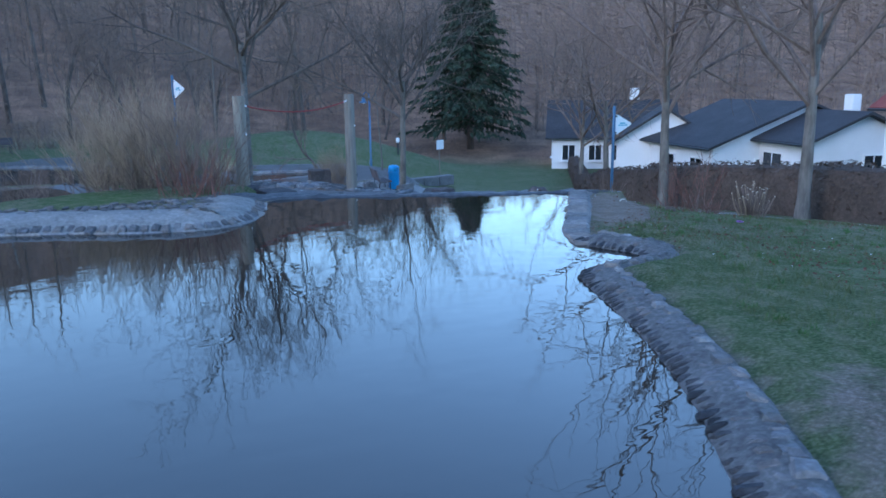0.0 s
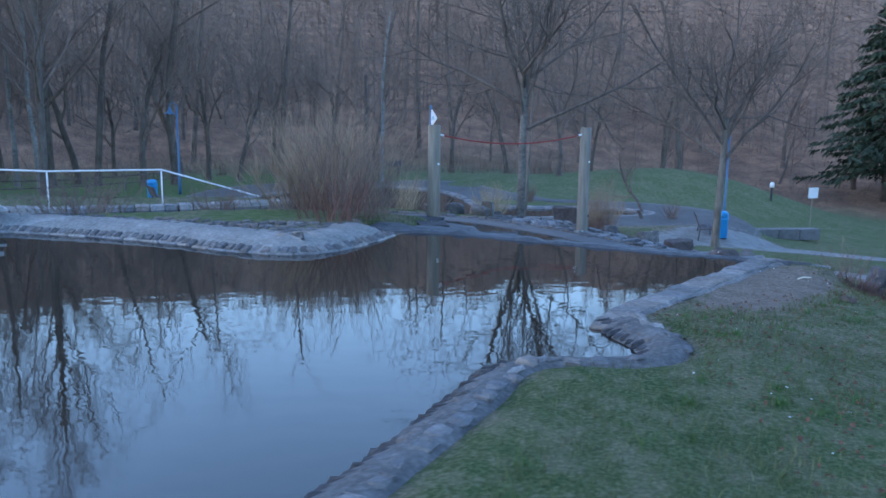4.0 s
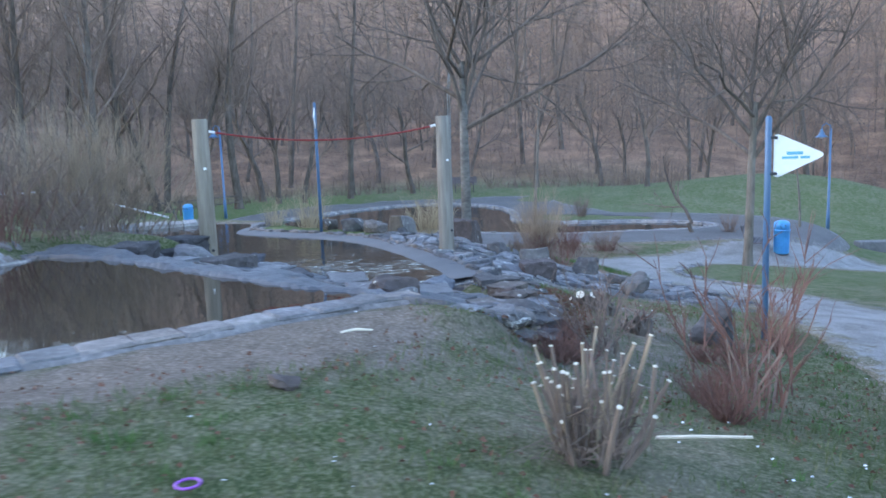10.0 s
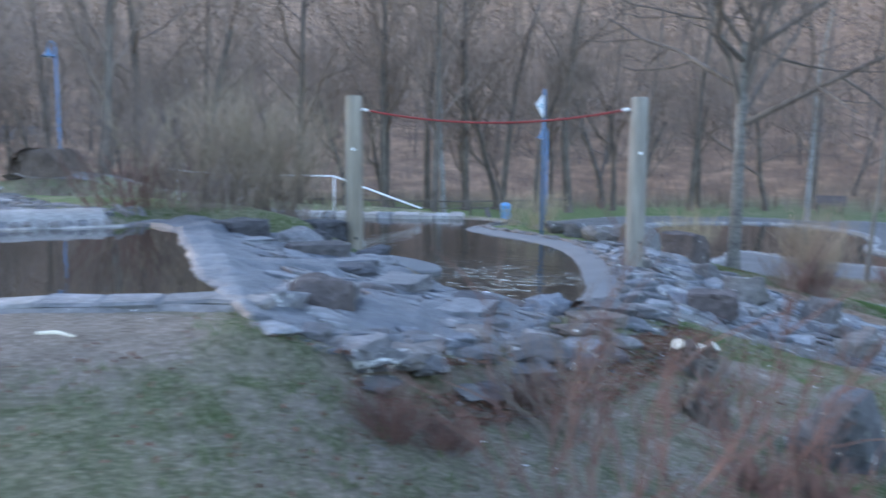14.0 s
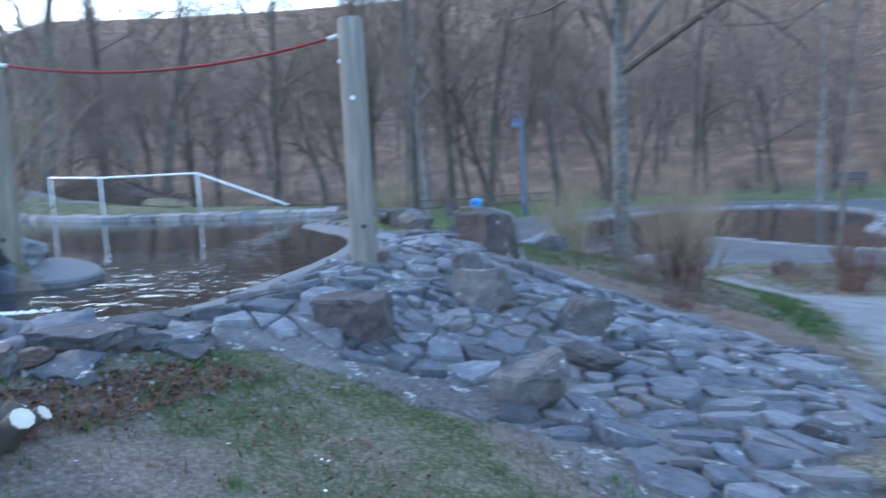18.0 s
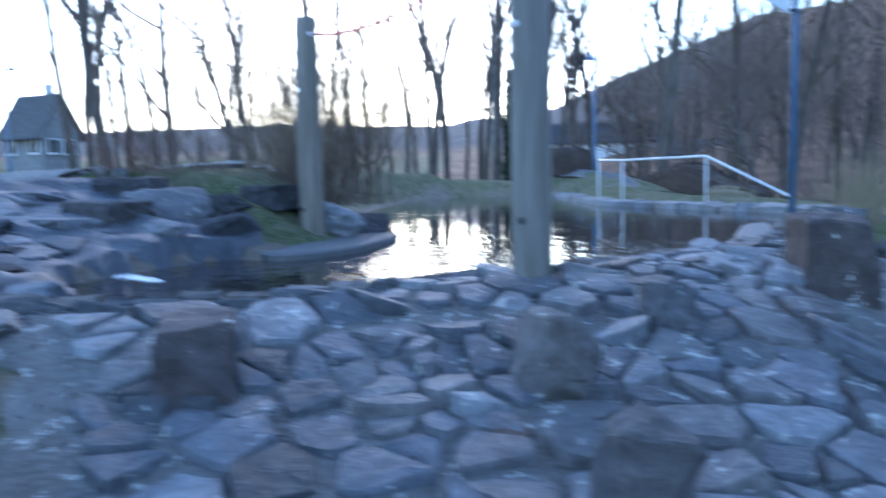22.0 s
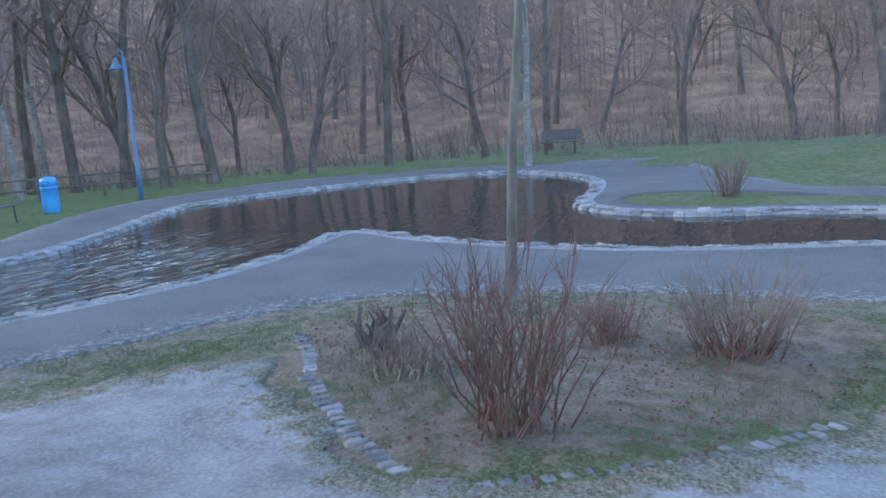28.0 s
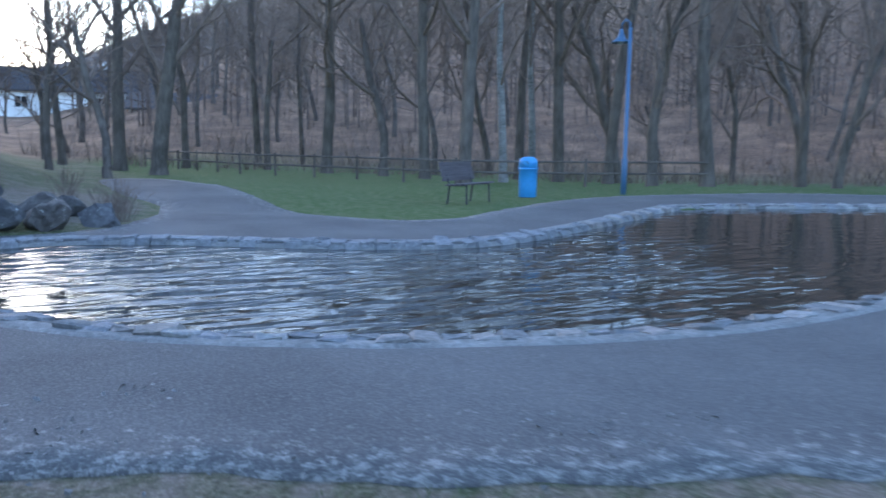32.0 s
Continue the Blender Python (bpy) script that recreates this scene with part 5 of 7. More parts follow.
rock(4.9, 13.9, 0.45, 0.36, 0.25, 37)


def wedge(x, y, length, depth, tall, low, turn, label):
    """A big slanting block, high at one end, with broken edges."""
    bm = bmesh.new()
    for px, h, k in ((-0.5, tall, 0.62), (-0.28, tall * 0.98, 0.9), (0.2, (tall + low) / 2, 1.0), (0.5, low, 0.7)):
        for sy in (-1, 1):
            bm.verts.new((px * length * 1.08, sy * depth / 2 * k * 1.1, -0.2))
            bm.verts.new((px * length, sy * depth / 2 * k * (0.8 if sy < 0 else 0.55), h))
    res = bmesh.ops.convex_hull(bm, input=bm.verts)
    bmesh.ops.delete(bm, geom=[g for g in res["geom_interior"] if isinstance(g, bmesh.types.BMVert)], context="VERTS")
    bmesh.ops.bevel(bm, geom=bm.edges[:], offset=0.03, segments=1, affect="EDGES", profile=0.5, clamp_overlap=True)
    bmesh.ops.triangulate(bm, faces=bm.faces[:])
    bmesh.ops.subdivide_edges(bm, edges=[e for e in bm.edges if e.calc_length() > 0.2], cuts=2, use_grid_fill=True)
    for v in bm.verts:
        v.co += Vector((1, 1, 1)) * 0.025 * noise.noise(v.co * 4)
    me = bpy.data.meshes.new("boulder")
    bm.to_mesh(me)
    bm.free()
    me.materials.append(M_SLATE)
    me.materials.append(M_BROWNROCK)
    for f in me.polygons:
        if f.center.x < -0.4 * length:
            f.material_index = 1
    return solid("boulder", me, label, "rock", pose(x, y, land_at(x, y), 0, 0, turn), "boulders round the ponds")


wedge(0.5, 18.0, 0.92, 0.5, 0.5, 0.28, 86, "large tilted dark boulder with a slanting top on the grass bank")
rock(-0.3, 18.6, 0.6, 0.5, 0.5, 39)
rock(1.2, 18.5, 0.5, 0.4, 0.3, 40)
rock(3.2, 7.95, 0.5, 0.4, 0.2, 43, M_SLATE, "flat grey stone where kerb and cascade meet", 30, 0.5)
rock(2.74, 11.55, 0.5, 0.4, 0.3, 42, M_SLATE, "flat blue-grey stone at the end of the pond's kerb", 60, 0.4)
for i, (x, y, s) in enumerate([(0.3, 16.85, 0.42), (-0.3, 17.2, 0.4), (-0.9, 17.4, 0.36), (0.75, 17.15, 0.26)]):
    rock(x, y, s * 1.2, s, s * 0.9, 50 + i, None, "rounded dark boulder on the pond's grassy rim", i * 40)
# low dark wall of boulders behind the cascade's mouth
for i, (x, y, w, h, turn) in enumerate([(0.3, 10.8, 0.6, 0.26, 60), (-0.25, 11.1, 0.72, 0.4, 130), (-0.7, 11.5, 0.7, 0.34, 20), (-0.95, 11.95, 0.62, 0.26, 160), (-1.25, 12.42, 0.7, 0.46, 35), (-1.8, 12.6, 0.7, 0.36, 80),
                                       (-0.75, 10.55, 0.6, 0.28, 100), (0.55, 11.35, 0.5, 0.22, 15), (0.1, 11.75, 0.55, 0.3, 70)]):
    rock(x, y, w * 1.15, w * 0.85, h, 60 + i, M_SLATE if i % 3 == 1 else M_ROCK_DARK, "dark boulder of the low wall behind the cascade", turn, 0.3, 0.0 if i % 3 else 0.5, cuts=12)
# broken ledges standing out of the bedrock
for i, (x, y, w, d, h, turn) in enumerate([(1.45, 10.2, 0.85, 0.42, 0.17, 105), (0.92, 10.68, 0.65, 0.34, 0.15, 60), (2.68, 10.5, 0.62, 0.44, 0.18, 100), (2.02, 10.32, 0.7, 0.46, 0.18, 112), (1.82, 10.78, 0.36, 0.26, 0.1, 95),
                                           (0.1, 10.05, 0.55, 0.4, 0.1, 70), (1.2, 9.55, 0.5, 0.34, 0.08, 120), (0.0, 10.6, 0.6, 0.4, 0.1, 80), (2.35, 9.6, 0.42, 0.3, 0.13, 30), (3.05, 9.95, 0.6, 0.42, 0.15, 110), (2.2, 11.0, 0.4, 0.26, 0.1, 75)]):
    rock(x, y, w, d, h, 75 + i, M_SLATE_WET if i % 2 else M_ROCK_DARK, "dark wet ledge of layered rock in the cascade", turn, 0.22, 0.6 if i % 2 else 0.0, cuts=12)
rock(3.05, 8.5, 0.48, 0.38, 0.3, 70, M_REDROCK, "rounded brown boulder standing on the cascade", 35, 0.25, cuts=14)
rock(2.89, 8.6, 0.55, 0.42, 0.2, 84, M_SLATE, "flat blue-grey stone beside the pond's kerb", 20, 0.35, 0.5)
rock(2.6, 11.2, 0.26, 0.2, 0.14, 85, M_REDROCK, "small reddish stone at the cascade's mouth", 50, 0.3)
for i, (x, y, s) in enumerate([(3.86, 7.2, 0.34), (4.15, 7.62, 0.36), (3.95, 7.5, 0.3), (4.2, 7.85, 0.36), (4.14, 8.15, 0.5), (4.3, 8.42, 0.32), (4.1, 8.75, 0.46), (4.22, 9.1, 0.36), (4.0, 9.5, 0.5),
                               (4.1, 9.9, 0.34), (3.85, 10.3, 0.46), (3.7, 10.8, 0.42), (3.85, 11.2, 0.34), (3.5, 11.4, 0.46), (3.3, 11.8, 0.4), (3.7, 11.8, 0.3), (3.8, 8.5, 0.34), (3.7, 9.2, 0.36), (3.5, 10.1, 0.34)]):
    s *= 0.85 if i == 1 else 0.66 if i < 7 else 0.92
    y += 0.34 if i < 3 else 0.0
    rock(x, y, s * 1.15, s * 0.85, s * 0.36, 90 + i, M_ROCK_WHITE if i in (1, 3) else M_ROCK if i % 3 else M_SLATE, "lichen-spotted retaining stone along the cascade", i * 71, 0.32, 0.6 if i % 2 and i > 6 else 0.0, cuts=12)
rs = random.Random(512)
for i in range(34):
    y = 7.8 + 0.125 * i
    x = 4.15 - 0.11 * max(0.0, y - 9.0) * 1.2 + rs.uniform(-0.16 if y < 7.7 else -0.34, 0.26)
    s = rs.uniform(0.14, 0.27)
    rock(x, y, s * 1.2, s, s * 0.5, 540 + i, (M_ROCK, M_SLATE, M_REDROCK, M_ROCK_WHITE)[i % 4], "small broken stone packed into the retaining edge", rs.uniform(0, 360), 0.3, 0.0, cuts=11)
rock(5.78, 9.72, 0.55, 0.38, 0.5, 120, None, "grey boulder with yellow lichen on the dead grass", 60, 0.15)
rock(3.3, 5.8, 0.16, 0.12, 0.09, 121, M_REDROCK, "small brown clod lying on the worn grass")
for i, (x, y, s) in enumerate([(-10.1, 23.0, 0.6), (-10.35, 23.7, 0.5), (-9.9, 22.4, 0.65), (-11.2, 22.9, 0.6), (-12.2, 23.4, 0.5), (-11.6, 22.2, 0.55)]):
    rock(x, y, s * 1.2, s, s * 0.9, 130 + i, None, "dark boulder bordering a planted bed", i * 30)
for i, (x, y, s) in enumerate([(0.75, 21.15, 0.45), (-0.4, 21.5, 0.5), (-2.6, 21.5, 0.7), (-1.5, 21.2, 0.5)]):
    rock(x, y, s * 1.3, s, s * 0.7, 140 + i, None, "flat grey boulder at the pond's inlet", i * 45)

rr = random.Random(77)
for i, (x, y, s) in enumerate([(4.1, 14.05, 0.34), (4.61, 13.63, 0.34), (5.18, 13.5, 0.36), (4.58, 14.7, 0.36), (3.0, 11.6, 0.3), (5.0, 15.3, 0.36), (4.4, 15.7, 0.34), (5.3, 14.6, 0.34), (5.6, 15.2, 0.3)]):
    s *= 0.64
    rock(x, y, s * rr.uniform(1.0, 1.35), s * rr.uniform(0.8, 1.0), s * rr.uniform(0.36, 0.46), 400 + i, M_SLATE if i % 4 else M_REDROCK, "chunky blue-grey stone wedged in the slate bank", rr.uniform(0, 360), 0.6, 0.0, cuts=12)

# timber posts and rope
for x, y, foot, top, lean in ((-0.755, 12.33, -0.62, 1.54, (0, 0)), (2.27, 14.29, -0.6, 1.51, (0, 0))):
    root = thing("timber_post", "tall weathered round timber post standing at the pond", "post", x, y, foot, 0, "timber posts")
    h = top - foot
    part("shaft", mesh_of("shaft", *lathe([(0.118, -0.35), (0.118, 0.0), (0.114, h * 0.5), (0.108, h - 0.015), (0.1, h)], 18), M_POST, True), None, root)
    # Dark cap for the drilled hole; the shade inside is its colour.
    bore = Pile().tube([(0.098, -0.06, 0.33), (0.106, -0.075, 0.33)], [0.022, 0.022], 10)
    part("bore_hole", bore.mesh("bore_hole", M_DARK), None, root, "dark cap standing for the drilled hole")
    dot = Pile().tube([(0.07, -0.08, h - 0.68), (0.083, -0.094, h - 0.68)], [0.02, 0.02], 10)
    part("plug", dot.mesh("plug", M_WHITE), None, root, "pale round plug")
root = thing("rope", "sagging red rope with white end sleeves between two posts", "rope", -0.66, 12.39, 1.37)
A, B = Vector((0, 0, 0)), Vector((2.83, 1.83, 0.0))
pts = [A.lerp(B, i / 16) + Vector((0, 0, -0.17 * 4 * (i / 16) * (1 - i / 16))) for i in range(17)]
part("cord", Pile().tube(pts, [0.013] * 17, 6).mesh("cord", M_ROPE, True), None, root)
for p, q in ((pts[0], pts[1]), (pts[-1], pts[-2])):
    d = (q - p).normalized()
    part("sleeve", Pile().tube([p, p + d * 0.085], [0.019, 0.019], 8).mesh("sleeve", M_WHITE), None, root, "white sleeve")

sign(6.27, 10.18, 1.22, 0.87, 0, "white triangular sign on a blue pole in dead grass")
sign(-0.9, 17.0, 1.95, 1.66, -72, "white triangular sign on a blue pole by the pond bank")
sign(-10.52, 1.46, 2.4, 1.9, 20, "white sign on a pale pole at the far shore")

# lamp pole close to the walk
root = thing("spotlight_pole", "dark blue metal pole with a small spotlight", "lamp", 1.89, 1.3, land_at(1.89, 1.3))
g = land_at(1.89, 1.3)
part("pole", mesh_of("pole", *lathe([(0.026, -0.2), (0.026, 2.9), (0.016, 2.92)], 14), M_BLUE_DARK, True), None, root)
H = 1.76 - g
part("bracket", Pile().tube([(0.02, 0, H), (0.09, 0, H)], [0.009, 0.009], 8).mesh("bracket", M_DARK), None, root)
part("lamp_head", Pile().tube([(0.08, 0, H + 0.03), (0.1, 0, H + 0.01), (0.108, 0, H - 0.03)], [0.018, 0.026, 0.028], 10).mesh("lamp_head", M_DARK), None, root)
part("lens", Pile().tube([(0.108, 0, H - 0.028), (0.113, 0, H - 0.045)], [0.025, 0.02], 10).mesh("lens", M_WHITE), None, root, "white glass lens")

lamp_post(-13.55, 36.6, 180, 4.25)
lamp_post(13.5, 37.0, 180, 4.3)
lamp_post(-23.4, 18.3, 200, 5.2)
lamp_post(-26, -6.5, 160, 5.2)
bin_thing(-13.84, 33.74, 35)
bin_thing(9.7, 26.8, 0)
bin_thing(-14.9, -4.5, 60)
bench(-12.6, 31.3, 122, "violet-grey slatted bench on dark legs on the lawn")
bench(8.95, 26.35, 75, "dark slatted bench beside a tree")
bench(-4.0, 48.4, 10, "violet-grey slatted bench beyond the lower pond")

# small fittings on the far lawn
g = land_at(17.6, 36.5)
root = thing("notice_sign", "small white notice board on a thin grey post", "sign", 17.6, 36.5, g, 20)
part("post", Pile().tube([(0, 0, -0.1), (0, 0, -1.45 - g)], [0.025, 0.025], 8).mesh("post", M_POST), None, root)
part("board", Pile().box(0, -0.04, -1.7 - g, 0.62, 0.03, 0.52, None, 0.008).mesh("board", M_WHITE), None, root)
root = thing("low_wall", "low pale concrete block wall on the lawn", "wall", 14.9, 33.0, land_at(14.9, 33.0), 8)
for k in range(3):
    part("wall_block", Pile().box(-1.0 + k * 1.0, 0, 0.22, 0.97, 0.5, 0.5, None, 0.03).mesh("wall_block", M_KERB), None, root)
root = thing("bollard_light", "short white bollard light on the mound", "lamp", 18.6, 43.6, land_at(18.6, 43.6))
part("stem", Pile().tube([(0, 0, -0.1), (0, 0, 0.75)], [0.06, 0.06], 10).mesh("stem", M_DARK), None, root)
part("lantern", mesh_of("lantern", *lathe([(0.1, 0.75), (0.12, 0.8), (0.12, 1.0), (0.06, 1.06)], 12), M_WHITE, True), None, root, "white lantern head")

# white hand rail standing in the middle pond
root = thing("hand_rail", "white tubular hand rail standing along the pond", "railing", 0, 0, 0)
top = [(-12.8, 16.9, 0.36), (-10.03, 17.0, 0.29), (-7.7, 18.1, 0.29), (-5.4, 18.75, -0.42)]
part("rail", Pile().tube(top, [0.023] * 4, 8).mesh("rail", M_WHITE, True), None, root)
for x, y, z in top[:3]:
    part("upright", Pile().tube([(x, y, -0.75), (x, y, z)], [0.02, 0.02], 8).mesh("upright", M_WHITE, True), None, root)

# white timber deck along the far shore of the upper pond
M_DECK = plain("weathered_white_boards", (0.46, 0.47, 0.48), 0.7, wear=0.2)
root = thing("timber_deck", "low white-painted timber deck on the far shore", "deck", -7.4, 10.0, 0.2, -138)
for k in range(3):
    part("board", Pile().box(-0.3 + 0.12 * k + 2.6, 0.36 * k - 0.2, 0.0 + 0.075 * k, 5.2, 0.36, 0.045, None, 0.008).mesh("board", M_DECK), None, root)
    part("riser", Pile().box(-0.25 + 0.12 * k + 2.6, 0.36 * k - 0.2, -0.14 + 0.0375 * k, 5.1, 0.3, 0.235 + 0.075 * k).mesh("riser", M_FOOT), None, root)

# rustic fence behind the lower pond
root = thing("rail_fence", "low dark wooden rail fence before the wood", "fence", 0, 0, 0)
line = resample([(-38, 28.5), (-28, 30.5), (-19.5, 34.6), (-16.5, 38.5), (-15, 43)], 2.0)
for (x, y, a), (x2, y2, _) in zip(line, line[1:]):
    z, z2 = land_at(x, y), land_at(x2, y2)
    part("fence_post", Pile().tube([(x, y, z - 0.2), (x, y, z + 0.85)], [0.05, 0.045], 6).mesh("fence_post", M_BARK_DARK), None, root)
    for h in (0.4, 0.75):
        part("fence_rail", Pile().tube([(x, y, z + h), (x2, y2, z2 + h)], [0.035, 0.035], 5).mesh("fence_rail", M_BARK_DARK), None, root)


# ---- houses and hedges ----
def house(x, y, turn, w, d, eave, ridge, label, roof=None, windows=((-0.3, 1.2), (0.2, 1.2)), z=None, gable_windows=(0.0,), chimney=True, wall=None):
    """A gabled house: ridge along its local x."""
    root = thing("house", label, "house", x, y, (land_at(x, y) if z is None else z), turn)
    roof = roof or M_ROOF
    v = [(-w / 2, -d / 2, -1.5), (w / 2, -d / 2, -1.5), (w / 2, d / 2, -1.5), (-w / 2, d / 2, -1.5), (-w / 2, -d / 2, eave), (w / 2, -d / 2, eave), (w / 2, d / 2, eave), (-w / 2, d / 2, eave), (-w / 2, 0, ridge), (w / 2, 0, ridge)]
    part("wall", mesh_of("wall", v, [(0, 1, 5, 4), (1, 2, 6, 9, 5), (2, 3, 7, 6), (3, 0, 4, 8, 7)], wall or M_PLASTER), None, root)
    for s in (-1, 1):
        run = d / 2 + 0.55
        drop = (ridge - eave) / (d / 2) * run
        a = [(-w / 2 - 0.5, 0, ridge + 0.05), (w / 2 + 0.5, 0, ridge + 0.05), (w / 2 + 0.5, s * run, ridge + 0.05 - drop), (-w / 2 - 0.5, s * run, ridge + 0.05 - drop)]
        b = [(p, q, r + 0.16) for p, q, r in a]
        part("roof_side", mesh_of("roof_side", a + b, [(0, 1, 2, 3), (4, 5, 6, 7), (0, 1, 5, 4), (1, 2, 6, 5), (2, 3, 7, 6), (3, 0, 4, 7)], roof), None, root)
        part("gutter", Pile().tube([(-w / 2 - 0.5, s * (run + 0.03), ridge + 0.1 - drop), (w / 2 + 0.5, s * (run + 0.03), ridge + 0.1 - drop)], [0.07, 0.07], 6).mesh("gutter", M_DARK), None, root)
    places = [(fx * w, -d / 2, wd, 0) for fx, wd in windows] + [(s * w / 2, fy * d, 1.1, s * 90) for fy in gable_windows for s in (-1, 1)]
    for px, py, wd, rot in places:
        win = new("window")
        win.parent = root
        win.matrix_basis = pose(px, py, eave - 1.35, 0, 0, rot)
        part("frame", Pile().box(0, -0.03, 0, wd + 0.16, 0.1, 1.26).mesh("frame", M_WHITE), None, win)
        part("pane", Pile().box(0, -0.09, 0, wd, 0.03, 1.1).mesh("pane", M_GLASS), None, win)
        part("glazing_bar", Pile().box(0, -0.11, 0, 0.06, 0.03, 1.1).mesh("glazing_bar", M_WHITE), None, win)
        part("sill", Pile().box(0, -0.1, -0.68, wd + 0.3, 0.22, 0.06).mesh("sill", M_WHITE), None, win)
    if chimney:
        part("chimney", Pile().box(w * 0.2, 0.3, ridge + 0.35, 0.7, 0.6, 1.5, None, 0.05).mesh("chimney", M_PLASTER), None, root)
    return root


house(38.4, 45.0, -40, 9, 7, 2.5, 4.8, "white house with dark roof and row of windows", None, ((-0.36, 0.9), (-0.14, 0.9), (0.1, 1.6), (0.36, 0.9)), -4.7)
house(38.4, 39.4, 46, 9, 6.5, 2.3, 4.4, "white gabled house wing with dark roof", None, ((-0.2, 1.0), (0.25, 1.0)), -4.6, (0.0,), False)
house(38.98, 31.4, -109, 8.6, 12, 2.35, 4.7, "white bungalow with a shallow dark roof behind hedges", None, ((-0.1, 1.4), (0.3, 1.2)), -4.45, (-0.22, 0.2), False)
house(37.3, 25.4, -109, 5.0, 6.7, 2.5, 3.9, "low white annexe with dark roof and white chimney", None, ((-0.1, 1.6),), -4.1, (0.1,))
house(33.2, 15.0, -100, 6, 6.5, 4.4, 6.4, "pale blue house with a red tiled roof", M_REDROOF, ((-0.3, 1.0), (0.2, 1.0)), -3.8)
house(-59.5, -24.5, 70, 4.6, 3.8, 4.6, 7.6, "grey house with a steep grey roof beyond bare trees", M_RIM, ((-0.3, 1.0), (0.3, 1.0)), 0.2, (-0.2, 0.2), True, M_KERB)
house(-80, 42, 77, 16, 10, 2.6, 4.2, "long pale hall half hidden in the wood", None, ((-0.4, 2.0), (-0.2, 2.0), (0.0, 2.0), (0.2, 2.0), (0.4, 2.0)), -0.6, (), False)
house(-95, 30, 80, 16, 9, 3.2, 5.6, "small white house seen through bare trees", None, ((-0.3, 1.2), (0.2, 1.2)), 1.0, (), True)


def hedge(name, label, line, width, height, seed, mat=None, leaves=7000):
    """A clipped hedge with rounded shoulders: a solid core under a skin of leaves."""
    r = random.Random(seed)
    p = Pile()
    pts = resample(line, 0.05)
    n = len(pts)
    reach = max(1, min(int(width / 2 / 0.05), n // 2))

    def skin(i, f, k):
        x, y, a = pts[i]
        end = min(1.0, (min(i, n - 1 - i) + 1) / reach)
        e = math.sqrt(max(0.0, 1 - (1 - end) ** 2)) * 0.9 + 0.1
        c, s = math.cos(f), math.sin(f)
        side = math.copysign(abs(c) ** 0.5, c) * width / 2 * k * e
        return Vector((x - math.sin(a) * side, y + math.cos(a) * side, land_at_fast(x, y) - 0.1 + (height + 0.1) * abs(s) ** 0.55 * (0.72 + 0.28 * e) * k))

    for _ in range(leaves):
        i = r.randrange(n)
        x, y, a = pts[i]
        c = skin(i, r.uniform(0, math.pi), r.uniform(0.95, 1.03))
        out = (c - Vector((x, y, land_at_fast(x, y) + height * 0.4))).normalized() + Vector((r.gauss(0, 0.35), r.gauss(0, 0.35), r.gauss(0, 0.35)))
        d1 = out.cross(Vector((r.gauss(0, 1), r.gauss(0, 1), r.gauss(0, 1)))).normalized() * r.uniform(0.03, 0.065)
        d2 = out.cross(d1).normalized() * r.uniform(0.025, 0.045)
        p.add([c - d1, c + d2, c + d1, c - d2], [(0, 1, 2, 3)])
    root = tagged(new(name), label, "hedge")
    tagged(part("leaves", p.mesh("leaves", mat or M_HEDGE), None, root), kind="stuff")
    v, f = [], []
    rows = sorted(set(list(range(0, n, max(1, min(12, n // 16)))) + [n - 1]))
    m = 9
    for i in rows:
        v += [skin(i, math.pi * k / (m - 1), 0.95) for k in range(m)]
    for q in range(len(rows) - 1):
        f += [(q * m + k, q * m + k + 1, (q + 1) * m + k + 1, (q + 1) * m + k) for k in range(m - 1)]
    f += [tuple(range(m)), tuple((len(rows) - 1) * m + k for k in range(m))]
    part("core", mesh_of("core", v, f, mat or M_HEDGE), None, root)
    return root


_gx, _gy = np.meshgrid(np.arange(-60, 60, 1.0), np.arange(-30, 70, 1.0))
_gz = land(_gx, _gy)


def land_at_fast(x, y):
    i, j = min(max(y + 30, 0), 98.9), min(max(x + 60, 0), 118.9)
    a, b = int(i), int(j)
    u, v = i - a, j - b
    return float((_gz[a, b] * (1 - v) + _gz[a, b + 1] * v) * (1 - u) + (_gz[a + 1, b] * (1 - v) + _gz[a + 1, b + 1] * v) * u)


